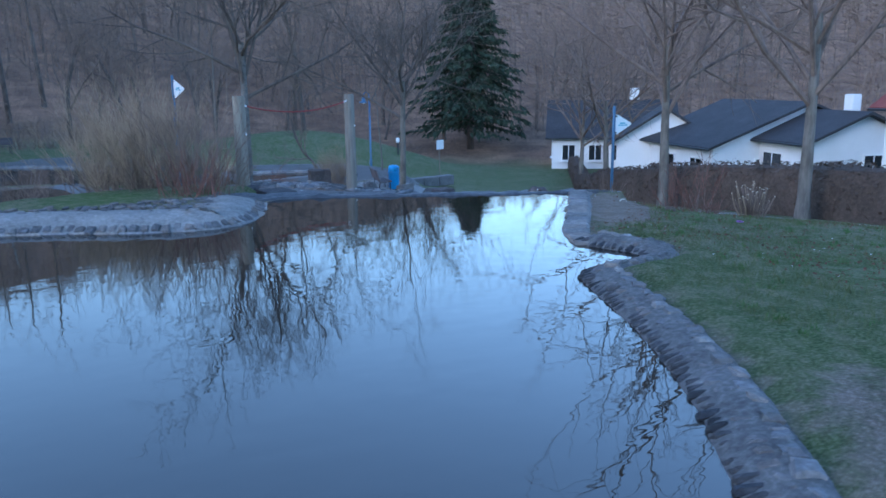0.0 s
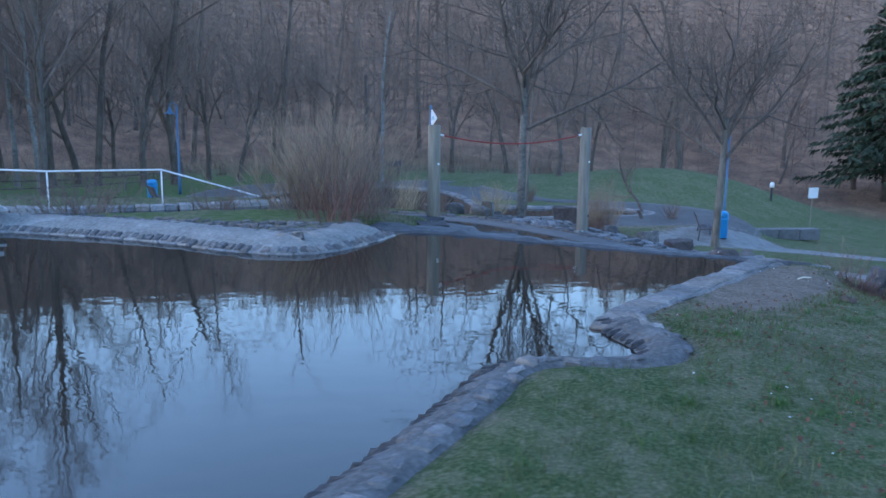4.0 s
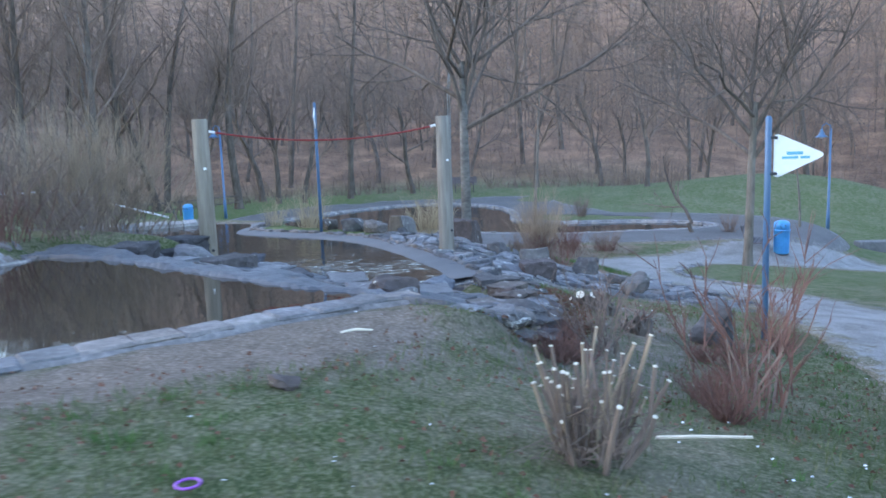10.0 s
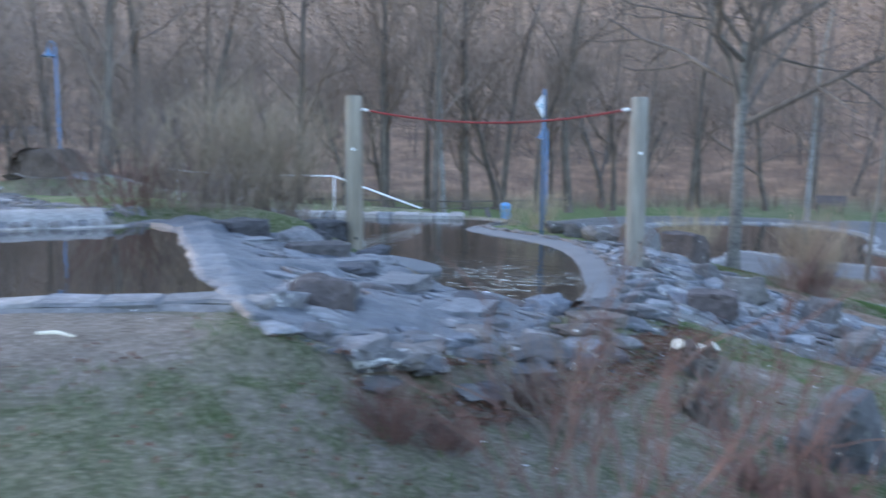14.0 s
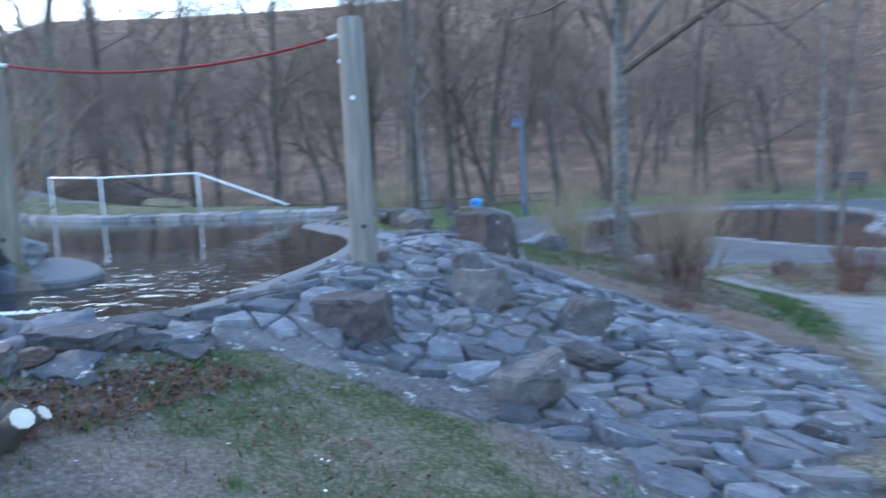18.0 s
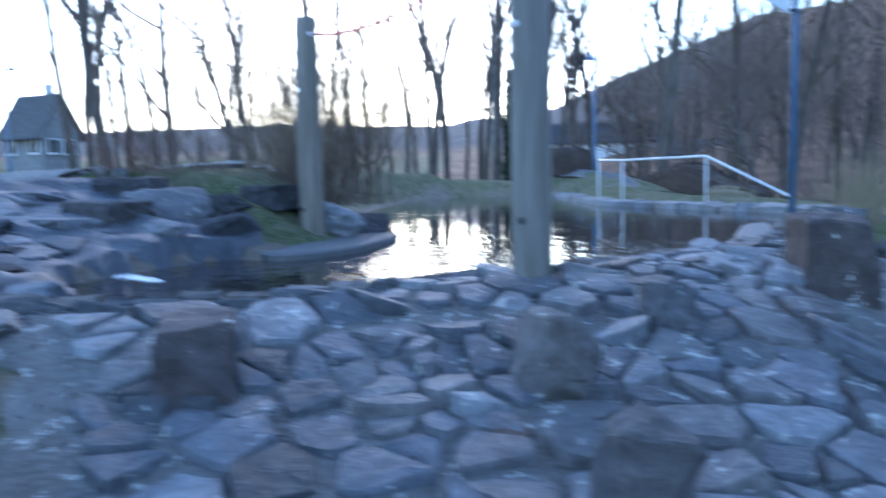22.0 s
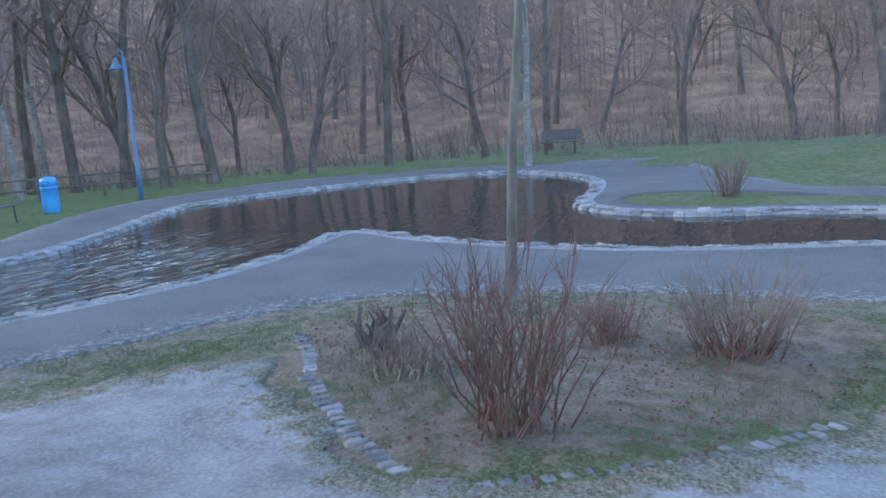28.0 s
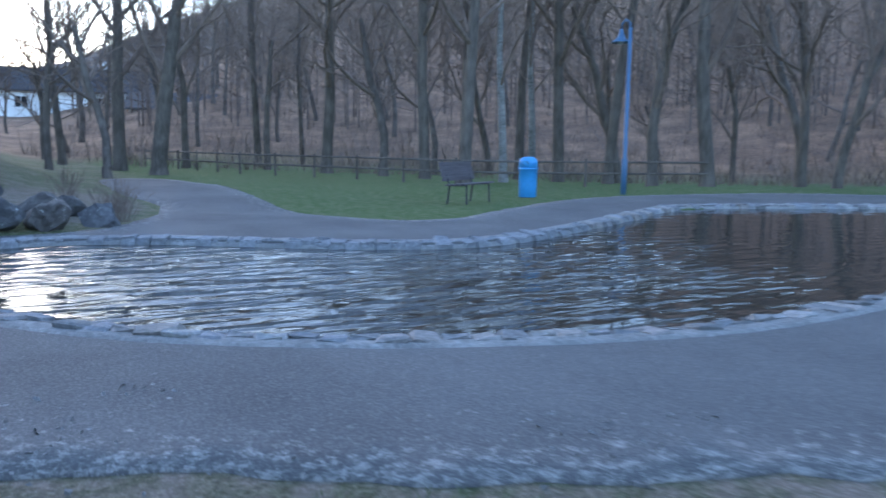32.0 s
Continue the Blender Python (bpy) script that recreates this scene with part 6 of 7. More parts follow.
hedge("hedge", "clipped brown winter hedge along the path", [(9.5, 1), (9.8, 7), (10.6, 12), (13, 17.5), (18, 24), (26, 34), (33, 43)], 0.9, 1.15, 5, None, 12000)
hedge("hedge", "second clipped brown hedge before the houses", [(15, 10), (19, 17), (24, 24), (29, 31)], 1.0, 1.5, 6, None, 5000)
def hedge_block(x, y, turn, sx, sy, sz, label, seed, leaves):
    """A clipped round-shouldered bush: a lumpy closed core under small leaves."""
    r = random.Random(seed)
    root = thing("hedge", label, "hedge", x, y, land_at(x, y) - 0.1, turn)

    def skin(u, w, k):
        c, s, d, e = math.cos(u), math.sin(u), math.cos(w), math.sin(w)
        g = lambda q: math.copysign(abs(q) ** 0.55, q)
        p = Vector((g(c) * g(d) * sx / 2, g(s) * g(d) * sy / 2, g(e) * sz))
        return p * (k + 0.05 * noise.noise(p * 2.2 + Vector((seed, 0, 0))))

    n, m = 28, 9
    v = [skin(6.28319 * i / n, 1.5 * j / (m - 1), 0.97) for j in range(m) for i in range(n)]
    f = [(j * n + i, j * n + (i + 1) % n, (j + 1) * n + (i + 1) % n, (j + 1) * n + i) for j in range(m - 1) for i in range(n)]
    f.append(tuple((m - 1) * n + i for i in range(n)))
    part("core", mesh_of("core", v, f, M_HEDGE, True), None, root)
    p = Pile()
    for _ in range(leaves):
        c = skin(r.uniform(0, 6.283), math.asin(r.random()), r.uniform(0.97, 1.02))
        out = c.normalized() + Vector((r.gauss(0, 0.3), r.gauss(0, 0.3), r.gauss(0, 0.3)))
        d1 = out.cross(Vector((r.gauss(0, 1), r.gauss(0, 1), r.gauss(0, 1)))).normalized() * r.uniform(0.025, 0.05)
        d2 = out.cross(d1).normalized() * r.uniform(0.02, 0.035)
        p.add([c - d1, c + d2, c + d1, c - d2], [(0, 1, 2, 3)])
    tagged(part("leaves", p.mesh("leaves", M_HEDGE), None, root), kind="stuff")


hedge_block(-21.1, 16.9, 18, 2.6, 1.5, 0.95, "rounded brown hedge block on the far bank", 7, 5000)
hedge("hedge", "long brown hedge beyond the middle pond", [(-30, 20.5), (-22, 21.2), (-14.5, 21.5)], 1.1, 1.3, 8, None, 5000)
hedge("hedge", "yellowish low shrub block by the hand rail", [(-15.5, 20.6), (-13.6, 20.9)], 0.9, 0.9, 9, M_TWIG_PALE, 1500)

# ---- trees ----
K_SPREAD = [tree_kind(100 + k, 3.9, 0.12, FANNED, 4, (M_BARK_BAND, M_BARK)[k], M_BARK_DARK, 0.0) for k in range(2)]
K_ALLEY = [tree_kind(110 + k, 3.6, 0.13, SPREADING, 3, M_BARK, M_TWIG) for k in range(2)]
K_FORK = [tree_kind(120 + k, 4.6, 0.135, FORKED, 4, M_BARK_DARK, M_TWIG, 0.12) for k in range(4)]
K_SLIM = [tree_kind(130 + k, 13.0, 0.15, SLENDER, 3, M_BARK_DARK, M_TWIG) for k in range(3)]
K_TALL = [tree_kind(170 + k, 9.0, 0.16, dict(taper=0.4, wander=0.17, lift=0.1, kids=(11, 7, 6, 4), first=0.2, angle=(25, 60), ratio=0.5, thin=0.5), 4, M_BARK_DARK, M_TWIG, 0.06) for k in range(2)]
K_STOUT = [tree_kind(190 + k, 11.0, 0.36, dict(taper=0.45, wander=0.1, lift=0.12, kids=(9, 7, 6, 4), first=0.28, angle=(25, 58), ratio=0.5, thin=0.45), 4, M_BARK_DARK, M_TWIG, 0.06) for k in range(2)]
K_HIGH = [tree_kind(180 + k, 16.5, 0.2, dict(taper=0.35, wander=0.14, lift=0.12, kids=(24, 11, 8, 5), first=0.2, angle=(25, 62), ratio=0.36, thin=0.45), 4, M_BARK_DARK, M_TWIG, 0.05) for k in range(2)]
K_BIRCH = [tree_kind(140, 11.0, 0.16, SLENDER, 3, M_BIRCH, M_TWIG)]
K_YOUNG = [tree_kind(150 + k, 4.6, 0.045, YOUNG, 3, M_BARK, M_TWIG, 0.01) for k in range(2)]
plant_tree(K_SPREAD[0], 1.55, 19.75, "bare spreading tree with grey trunk on the bank", 40, 1.0)
plant_tree(K_SPREAD[1], 8.18, 23.1, "bare spreading tree beside bench and bin", 10, 0.98)
plant_tree(K_ALLEY[0], 8.9, 7.6, "bare park tree at the hedge", 70, 1.0, "trees along the hedge")
plant_tree(K_ALLEY[1], 9.6, 11.9, "bare park tree at the hedge", 130, 1.0, "trees along the hedge")
plant_tree(K_ALLEY[0], 16.9, 21.9, "bare park tree further down the hedge", 200, 1.05, "trees along the hedge")
plant_tree(K_ALLEY[1], 22.5, 30, "bare park tree further down the hedge", 20, 1.1, "trees along the hedge")
plant_tree(K_FORK[0], 6.65, 46.9, "bare tree beyond the lower pond", 50, 1.0)
plant_tree(K_FORK[1], 14.1, 50.5, "bare tree on the green mound", 150, 1.0)
plant_tree(K_YOUNG[1], 2.4, 26.55, "young straight tree behind a shrub bed", 60, 1.25)
K_CROOK = [tree_kind(161, 2.6, 0.06, dict(BUSHY, sway=1.0), 3, M_BARK_DARK, M_TWIG, 0.35)]
plant_tree(K_CROOK[0], 7.39, 29.3, "small crooked bare tree at the pond's end", 0, 1.0)
plant_tree(K_YOUNG[1], 11.0, 30.5, "young staked tree on the lawn", 200, 0.9)
plant_tree(K_BIRCH[0], -4.3, 45.6, "pale birch with bare twigs", 0, 0.9)
plant_tree(K_BIRCH[0], -21.1, 37.9, "pale slender birch at the wood's edge", 120, 0.95)
plant_tree(K_BIRCH[0], -24.2, 41.4, "pale slender birch at the wood's edge", 200, 1.0)
plant_tree(K_BIRCH[0], -32.1, 14.6, "pale leaning birch on the far bank", 90, 0.9)
conifer(33.8, 58.5, 17, 12, "dark green drooping spruce before the hillside")
plant_tree(K_SLIM[0], -29.9, -3.5, "tall bare tree on the far lawn", 0, 0.85)
plant_tree(K_STOUT[0], -15.9, -3.0, "stout bare tree with a thick trunk on the far lawn", 60, 1.0)
plant_tree(K_STOUT[1], -17.4, -2.6, "stout bare tree forking low beside a thicker one", 10, 0.75)
plant_tree(K_TALL[0], -20.3, 0.7, "straight bare tree on the far lawn", 30, 1.4)
plant_tree(K_TALL[1], -23.0, 1.9, "bare forked tree on the far lawn", 75, 1.05)
plant_tree(K_FORK[1], -24.7, 4.1, "bare tree with several stems on the far lawn", 200, 1.15)
plant_tree(K_STOUT[1], -29.0, 27.6, "stout bare tree where the path leaves the pond", 120, 0.85)
plant_tree(K_SLIM[1], -29.7, 15.3, "tall dark ivy-clad tree on the far bank", 60, 1.0)
plant_tree(K_SLIM[2], -29.1, 16.0, "slim bare tree close beside a taller one", 160, 0.9)
plant_tree(K_SLIM[0], -30.3, 14.6, "slim bare tree close beside an ivy-clad one", 250, 1.05)
for i, (x, y) in enumerate([(-15.6, 42.0), (-29.5, 34.5), (-27.5, 21.6), (-33.5, 26.8), (-38, 20.5)]):
    plant_tree(K_TALL[i % 2], x, y, "tall bare tree with a broad crown behind the fence", i * 77, 1.45 + 0.07 * (i % 4), "tall trees behind the fence")
for i, (x, y, s) in enumerate([(-19.6, 35.4, 1.0), (-24.2, 36.4, 1.05), (-22.2, 41.2, 1.15), (-28.2, 40.5, 1.15)]):
    plant_tree(K_HIGH[i % 2], x, y, "very tall bare tree with a dense twiggy crown", 40 + i * 95, s, "tall trees behind the fence")


def ivy(x, y, h, rad, seed):
    """A sleeve of ivy leaves round a trunk."""
    r = random.Random(seed)
    p = Pile()
    g = land_at(x, y)
    for _ in range(1700):
        t = r.random()
        a, d = r.uniform(0, 6.283), rad * (1.1 - 0.7 * t) * r.uniform(0.5, 1.25)
        c = Vector((x + math.cos(a) * d, y + math.sin(a) * d, g + h * t))
        u = Vector((r.gauss(0, 1), r.gauss(0, 1), r.gauss(0, 1))).normalized() * r.uniform(0.05, 0.1)
        v = u.cross(Vector((r.gauss(0, 1), r.gauss(0, 1), r.gauss(0, 1)))).normalized() * r.uniform(0.05, 0.1)
        p.add([c - u, c - v, c + u, c + v], [(0, 1, 2, 3)])
    tagged(solid("ivy", p.mesh("ivy", M_NEEDLE), "dark green ivy climbing a bare trunk", "ivy"), kind="stuff")


ivy(-29.7, 15.3, 5.5, 0.3, 611)
rt = random.Random(44)
# the wood round the park: rows and drifts of bare trees
spots = []
while len(spots) < 150:
    a, d = radians(rt.uniform(-72, 84)), rt.uniform(50, 118) * (0.86 + 0.14 * rt.random())
    x, y = -math.sin(a) * d, 15 + math.cos(a) * d
    if y < 47 and x > -14 or (x > 22 and y < 62):
        continue
    if all(math.hypot(x - p[0], y - p[1]) > 3.4 for p in spots):
        spots.append((x, y))
near_wood = [(-10.7, 46.8), (-12.6, 44.2), (-7.4, 49), (-14.8, 45.5), (-17, 41), (-19.8, 41.6), (-27, 36), (-33, 33), (-35, 29.8), (-22, 44), (-26, 42), (-6, 53), (0, 52), (4, 55),
             (-30, 40), (-38, 34), (-42, 30), (-12, 51), (-18, 50), (9.5, 54), (17, 56), (-33, 45), (-26, 25.5), (-31, 24), (-36, 22), (-40, 25)]
west = [(-34, 8), (-36, 4), (-40, 10), (-38, 0.5), (-44, 5), (-33, 11.5), (-46, -2), (-42, 13), (-36, 17), (-39, 15), (-34.5, 19), (-45, 9), (-50, 3), (-31, 6.5), (-37, 12), (-48, -6), (-33, -6.5), (-52, 14), (-35, 14.2), (-41, 18)]
for i, (x, y) in enumerate(near_wood):
    kind = K_FORK[i % 4] if i % 5 else K_SLIM[i % 3]
    plant_tree(kind, x, y, "bare dark tree at the edge of the wood", rt.uniform(0, 360), rt.uniform(1.2, 1.6) if -36 < x < -16 and y > 33 else rt.uniform(1.0, 1.45), "trees of the wood", land_at_fast(x, y))
for _ in range(20):
    a, d = radians(rt.uniform(82, 117)), rt.uniform(30, 62)
    west.append((6.5 - math.sin(a) * d, 13 + math.cos(a) * d))
for i, (x, y) in enumerate(west):
    plant_tree(K_SLIM[i % 3], x, y, "tall slim bare tree against the evening sky", rt.uniform(0, 360), rt.uniform(0.85, 1.35), "tall trees in the west", land_at_fast(x, y))
zs = land(np.array([p[0] for p in spots]), np.array([p[1] for p in spots]))
for i, (x, y) in enumerate(spots):
    kind = (K_FORK + K_SLIM[:1])[i % 5]
    plant_tree(kind, x, y, "bare tree of the hillside wood", rt.uniform(0, 360), rt.uniform(0.8, 1.6), "trees of the wood", float(zs[i]) - 0.2)


def far_wood():
    """Bare trees of the upper slopes, too many to count."""
    r = random.Random(9)
    p = Pile()
    pos = []
    for _ in range(6000):
        a, d = radians(r.uniform(-100, 81)), 62 + 270 * r.random()
        pos.append((-math.sin(a) * d, 15 + math.cos(a) * d))
    z = land(np.array([q[0] for q in pos]), np.array([q[1] for q in pos]))
    for (x, y), g in zip(pos, z):
        h = r.uniform(5, 10)
        base = Vector((x, y, g - 0.3))
        a0 = math.atan2(y - 15, x) + math.pi / 2
        t = Vector((math.cos(a0), math.sin(a0), 0))
        w = r.uniform(0.05, 0.12)
        p.add([base - t * w, base + t * w, base + Vector((0, 0, h * 0.9))], [(0, 1, 2)])
        for k in range(14):
            s = r.uniform(0.2, 0.9)
            q = base + Vector((0, 0, h * s * 0.9))
            a = r.uniform(0, 6.283)
            L = h * (1.05 - s) * r.uniform(0.35, 0.65) + 0.5
            e = q + Vector((math.cos(a) * L, math.sin(a) * L, L * r.uniform(0.0, 0.8)))
            u = (Vector((0, 0, 1)).cross(e - q).normalized() + Vector((0, 0, 1))) * min(0.07, 0.00035 * math.hypot(x, y - 15))
            p.add([q - u, q + u, e], [(0, 1, 2)])
    ob = solid("hillside_wood", p.mesh("hillside_wood", M_TWIG), "bare brown woodland covering the slopes", "woodland")
    tagged(ob, kind="stuff")


far_wood()


def brushwood():
    """Thin undergrowth at the foot of the wood."""
    r = random.Random(19)
    p = Pile()
    pos = []
    while len(pos) < 3000:
        a, d = radians(r.uniform(-74, 80)), 36 + 62 * r.random() ** 1.2
        x, y = -math.sin(a) * d, 15 + math.cos(a) * d
        if (x > -16 and y < 50) or (x > 8 and y < 58) or (x <= -16 and y < 38 + (x + 16) * 0.45):
            continue
        pos.append((x, y))
    z = land(np.array([q[0] for q in pos]), np.array([q[1] for q in pos]))
    for (x, y), g in zip(pos, z):
        h = r.uniform(0.5, 1.0) * r.choice((1, 1, 2, 3))
        for k in range(9):
            a = r.uniform(0, 6.283)
            q = Vector((x + r.gauss(0, 0.3), y + r.gauss(0, 0.3), g - 0.1))
            e = q + Vector((math.cos(a) * h * r.uniform(0.1, 0.9), math.sin(a) * h * r.uniform(0.1, 0.9), h * r.uniform(0.3, 1.0)))
            m = q.lerp(e, 0.5) + Vector((r.gauss(0, 0.1), r.gauss(0, 0.1), 0.12 * h))
            w = Vector((math.sin(a), -math.cos(a), 0)) * 0.014
            p.add([q - w, q + w, m + w * 0.8, m - w * 0.8, e], [(0, 1, 2, 3), (3, 2, 4)])
    tagged(solid("brushwood", p.mesh("brushwood", M_TWIG), "thin brown undergrowth along the wood", "undergrowth"), kind="stuff")


brushwood()

# ---- shrubs ----
shrub("shrub", "dense bare straw-tipped shrub on the island", -2.6, 12.0, 201, 2.2, 1.75, 260, 0.008, 14, M_TWIG, M_TWIG_STRAW, 0.1, 0.75)
shrub("shrub", "loose bare purplish shrub on the island", -2.2, 10.0, 202, 1.6, 1.7, 60, 0.008, 8, M_TWIG_RED, M_TWIG, 0.0, 0.4)
shrub("shrub", "low tangled brown shrub before the straw-tipped one", -1.65, 10.75, 246, 0.75, 1.1, 70, 0.006, 7, M_TWIG, M_TWIG, 0.0, 0.4)
shrub("shrub", "low bare shrub on the island", -4.4, 11.4, 203, 0.8, 0.9, 60, 0.006, 6, M_TWIG, M_TWIG)
shrub("shrub", "low bare shrub on the west of the island", -6.3, 10.7, 204, 0.8, 1.3, 90, 0.007, 7, M_TWIG, M_TWIG, 0.0, 0.6)
shrub("shrub", "tall red-twigged shrub beside the walk", 5.72, 7.3, 205, 1.25, 1.15, 13, 0.011, 9, M_TWIG, M_TWIG_RED, 0.0, 0.22)
shrub("shrub", "red-twigged shrub with upright shoots beside the walk", 5.97, 8.1, 245, 1.1, 0.9, 14, 0.009, 8, M_TWIG_RED, M_TWIG_RED, 0.0, 0.18)
shrub("shrub", "bare shrub with dead leaves on the grass slope", 4.75, 8.6, 206, 0.75, 0.9, 34, 0.007, 6, M_TWIG, M_TWIG)
for x, y, s in ((5.45, 7.45, 0.4), (5.5, 6.95, 0.42), (4.48, 7.68, 0.36), (4.62, 7.9, 0.26), (4.45, 8.75, 0.26), (6.36, 9.75, 0.36), (5.85, 9.15, 0.3), (5.6, 9.0, 0.26), (5.75, 8.4, 0.34)):
    shrub("heather", "small dark red-brown heather cushion", x, y, int(x * 100 + y), s * 0.8, s * 1.2, 90, 0.004, 4, M_TWIG_RED, M_TWIG_RED, 0.0, 0.05)
shrub("reed_shrub", "pale straw-coloured shrub with reddish base on the bank", 3.42, 18.0, 210, 1.45, 1.0, 170, 0.005, 8, M_TWIG_RED, M_TWIG_STRAW, 0.0, 0.16)
shrub("reed_shrub", "pale straw shrub beside a birch trunk", 0.75, 19.5, 211, 1.25, 1.0, 110, 0.006, 6, M_TWIG_PALE, M_TWIG_PALE, 0.0, 0.2)
shrub("reed_tuft", "tuft of pale dry reeds by the sign", -1.5, 17.9, 212, 0.95, 0.8, 120, 0.005, 2, M_TWIG_PALE, M_TWIG_PALE, 0.0, 0.2)
shrub("reed_tuft", "tuft of pale dry reeds", -2.6, 18.5, 213, 0.7, 0.6, 70, 0.005, 2, M_TWIG_PALE, M_TWIG_PALE, 0.0, 0.15)
shrub("shrub", "bushy red-brown shrub in the bed beside the path", 3.6, 23.35, 214, 1.2, 0.9, 60, 0.008, 8, M_TWIG_RED, M_TWIG_RED, 0.0, 0.22)
shrub("shrub", "red-brown shrub further back in the bed", 4.6, 25.3, 215, 0.75, 0.85, 100, 0.006, 7, M_TWIG_RED, M_TWIG, 0.0, 0.2)
shrub("shrub", "small dark red shrub in the bed", 3.65, 25.3, 216, 0.5, 0.5, 60, 0.005, 5, M_TWIG_RED, M_TWIG_RED, 0.0, 0.12)
shrub("cut_shrub", "clipped brush of straw-coloured stems in the bed", 2.45, 24.15, 217, 0.36, 0.3, 110, 0.009, 1, M_TWIG_STRAW, M_TWIG, 0.0, 0.26)
shrub("shrub", "bare shrub on the grass bank above the path", 3.1, 17.6, 218, 0.6, 0.8, 50, 0.006, 5, M_TWIG, M_TWIG)
shrub("shrub", "bare brown shrub by the lower pond", 8.6, 29.4, 219, 0.8, 1.0, 60, 0.007, 5, M_TWIG, M_TWIG)
shrub("shrub", "bare brown shrub on the pond bank", 3.9, 17.0, 220, 0.45, 0.5, 50, 0.005, 4, M_TWIG_RED, M_TWIG)
shrub("shrub", "brown bush on the green", 3.5, 35.2, 221, 1.0, 0.9, 60, 0.01, 5, M_TWIG, M_TWIG)
for i, (x, y) in enumerate([(-13.0, 24.2), (-11.0, 24.0), (-15, 23.6), (-5.6, 20.6)]):
    shrub("shrub", "small bare shrub in a stony bed", x, y, 230 + i, 0.7, 0.6, 40, 0.006, 5, M_TWIG, M_TWIG)

# cut-back shrub with pale cut ends
def stub_shrub(x, y, seed, stems, height, spread, label):
    r = random.Random(seed)
    root = thing("pruned_shrub", label, "shrub", x, y, land_at(x, y) - 0.02)
    brush = Pile()
    for k in range(stems):
        a, t = r.uniform(0, 6.283), math.sqrt(r.random())
        p = Vector((math.cos(a), math.sin(a), 0)) * 0.16 * t
        e = p + Vector((math.cos(a) * spread * t, math.sin(a) * spread * t, height * r.uniform(0.5, 1.05)))
        w = r.uniform(0.006, 0.012)
        m = p.lerp(e, 0.5) + Vector((r.gauss(0, 0.02), r.gauss(0, 0.02), 0))
        d = (e - m).normalized()
        s = part("stem", Pile().tube([p, m, e], [w * 1.25, w, w * 0.92], 6, False).mesh("stem", M_TWIG_STRAW if k % 3 == 0 else M_TWIG), None, root)
        part("cut_end", Pile().tube([e - d * 0.003, e + d * 0.003], [w * 1.05, w * 1.05], 6).mesh("cut_end", M_CUT), None, s, "pale sawn end")
        for _ in range(7):
            q = p.lerp(e, r.uniform(0.05, 0.7))
            f = q + Vector((r.gauss(0, 0.11), r.gauss(0, 0.11), r.gauss(0.05, 0.1)))
            brush.tube([q, q.lerp(f, 0.5) + Vector((0, 0, r.gauss(0, 0.02))), f], [0.003, 0.0022, 0.0012], 3, False)
    part("brush", brush.mesh("brush", M_TWIG), None, root, "dead reddish twigs")


stub_shrub(4.77, 5.62, 301, 44, 0.5, 0.17, "cut-back shrub with pale sawn stem ends")
def sawn_stump(x, y, seed, label):
    r = random.Random(seed)
    root = thing("sawn_stump", label, "stump", x, y, land_at(x, y) - 0.02)
    for k in range(6):
        a, rad = k * 1.05 + r.uniform(-0.3, 0.3), r.uniform(0.03, 0.055)
        d = Vector((math.cos(a), math.sin(a), r.uniform(0.5, 1.3))).normalized()
        e = d * r.uniform(0.16, 0.26)
        s = part("sawn_limb", Pile().tube([-d * 0.05, e * 0.5 + Vector((0, 0, 0.02)), e], [rad * 1.2, rad * 1.05, rad], 9, False).mesh("sawn_limb", M_BARK_DARK, True), None, root)
        part("cut_face", Pile().tube([e - d * 0.004, e + d * 0.004], [rad * 0.98, rad * 0.98], 9).mesh("cut_face", M_CUT), None, s, "pale sawn face")


sawn_stump(4.55, 10.7, 302, "old hacked stump with white sawn ends")


def stump(x, y, seed, h, rad, label):
    """A gnarled root stock: many short twisted limbs and a few thin shoots."""
    r = random.Random(seed)
    root = thing("stump", label, "stump", x, y, land_at(x, y) - 0.04)
    for k in range(22):
        a, t = r.uniform(0, 6.283), math.sqrt(r.random())
        q = Vector((math.cos(a), math.sin(a), 0)) * rad * t
        m = q * 1.25 + Vector((r.gauss(0, 0.03), r.gauss(0, 0.03), h * r.uniform(0.3, 0.5)))
        e = m + Vector((r.gauss(0, 0.05), r.gauss(0, 0.05), h * r.uniform(0.1, 0.5) * (1.2 - 0.6 * t)))
        w = rad * r.uniform(0.13, 0.26)
        part("limb_stub", Pile().tube([q * 1.5 - Vector((0, 0, 0.05)), q * 1.1 + Vector((0, 0, h * 0.15)), m, e], [w * 1.3, w, w * 0.8, w * 0.35], 6).mesh("limb_stub", M_BARK_DARK), None, root)
    for k in range(9):
        a = r.uniform(0, 6.283)
        q = Vector((math.cos(a) * rad * 0.4, math.sin(a) * rad * 0.4, h * 0.5))
        e = q + Vector((r.gauss(0, 0.1), r.gauss(0, 0.1), r.uniform(0.08, 0.24)))
        t = Pile().tube([q, q.lerp(e, 0.5) + Vector((0.02, 0, 0)), e], [0.005, 0.004, 0.002], 4, False)
        part("shoot", t.mesh("shoot", M_TWIG_RED), None, root)


stump(5.1, 9.6, 311, 0.32, 0.1, "gnarled dark stump with thin reddish shoots")
stump(4.75, 10.35, 312, 0.3, 0.12, "gnarled dark stump with thin shoots beside stones")
stump(2.02, 24.6, 313, 0.42, 0.12, "dark weathered stump in the shrub bed")

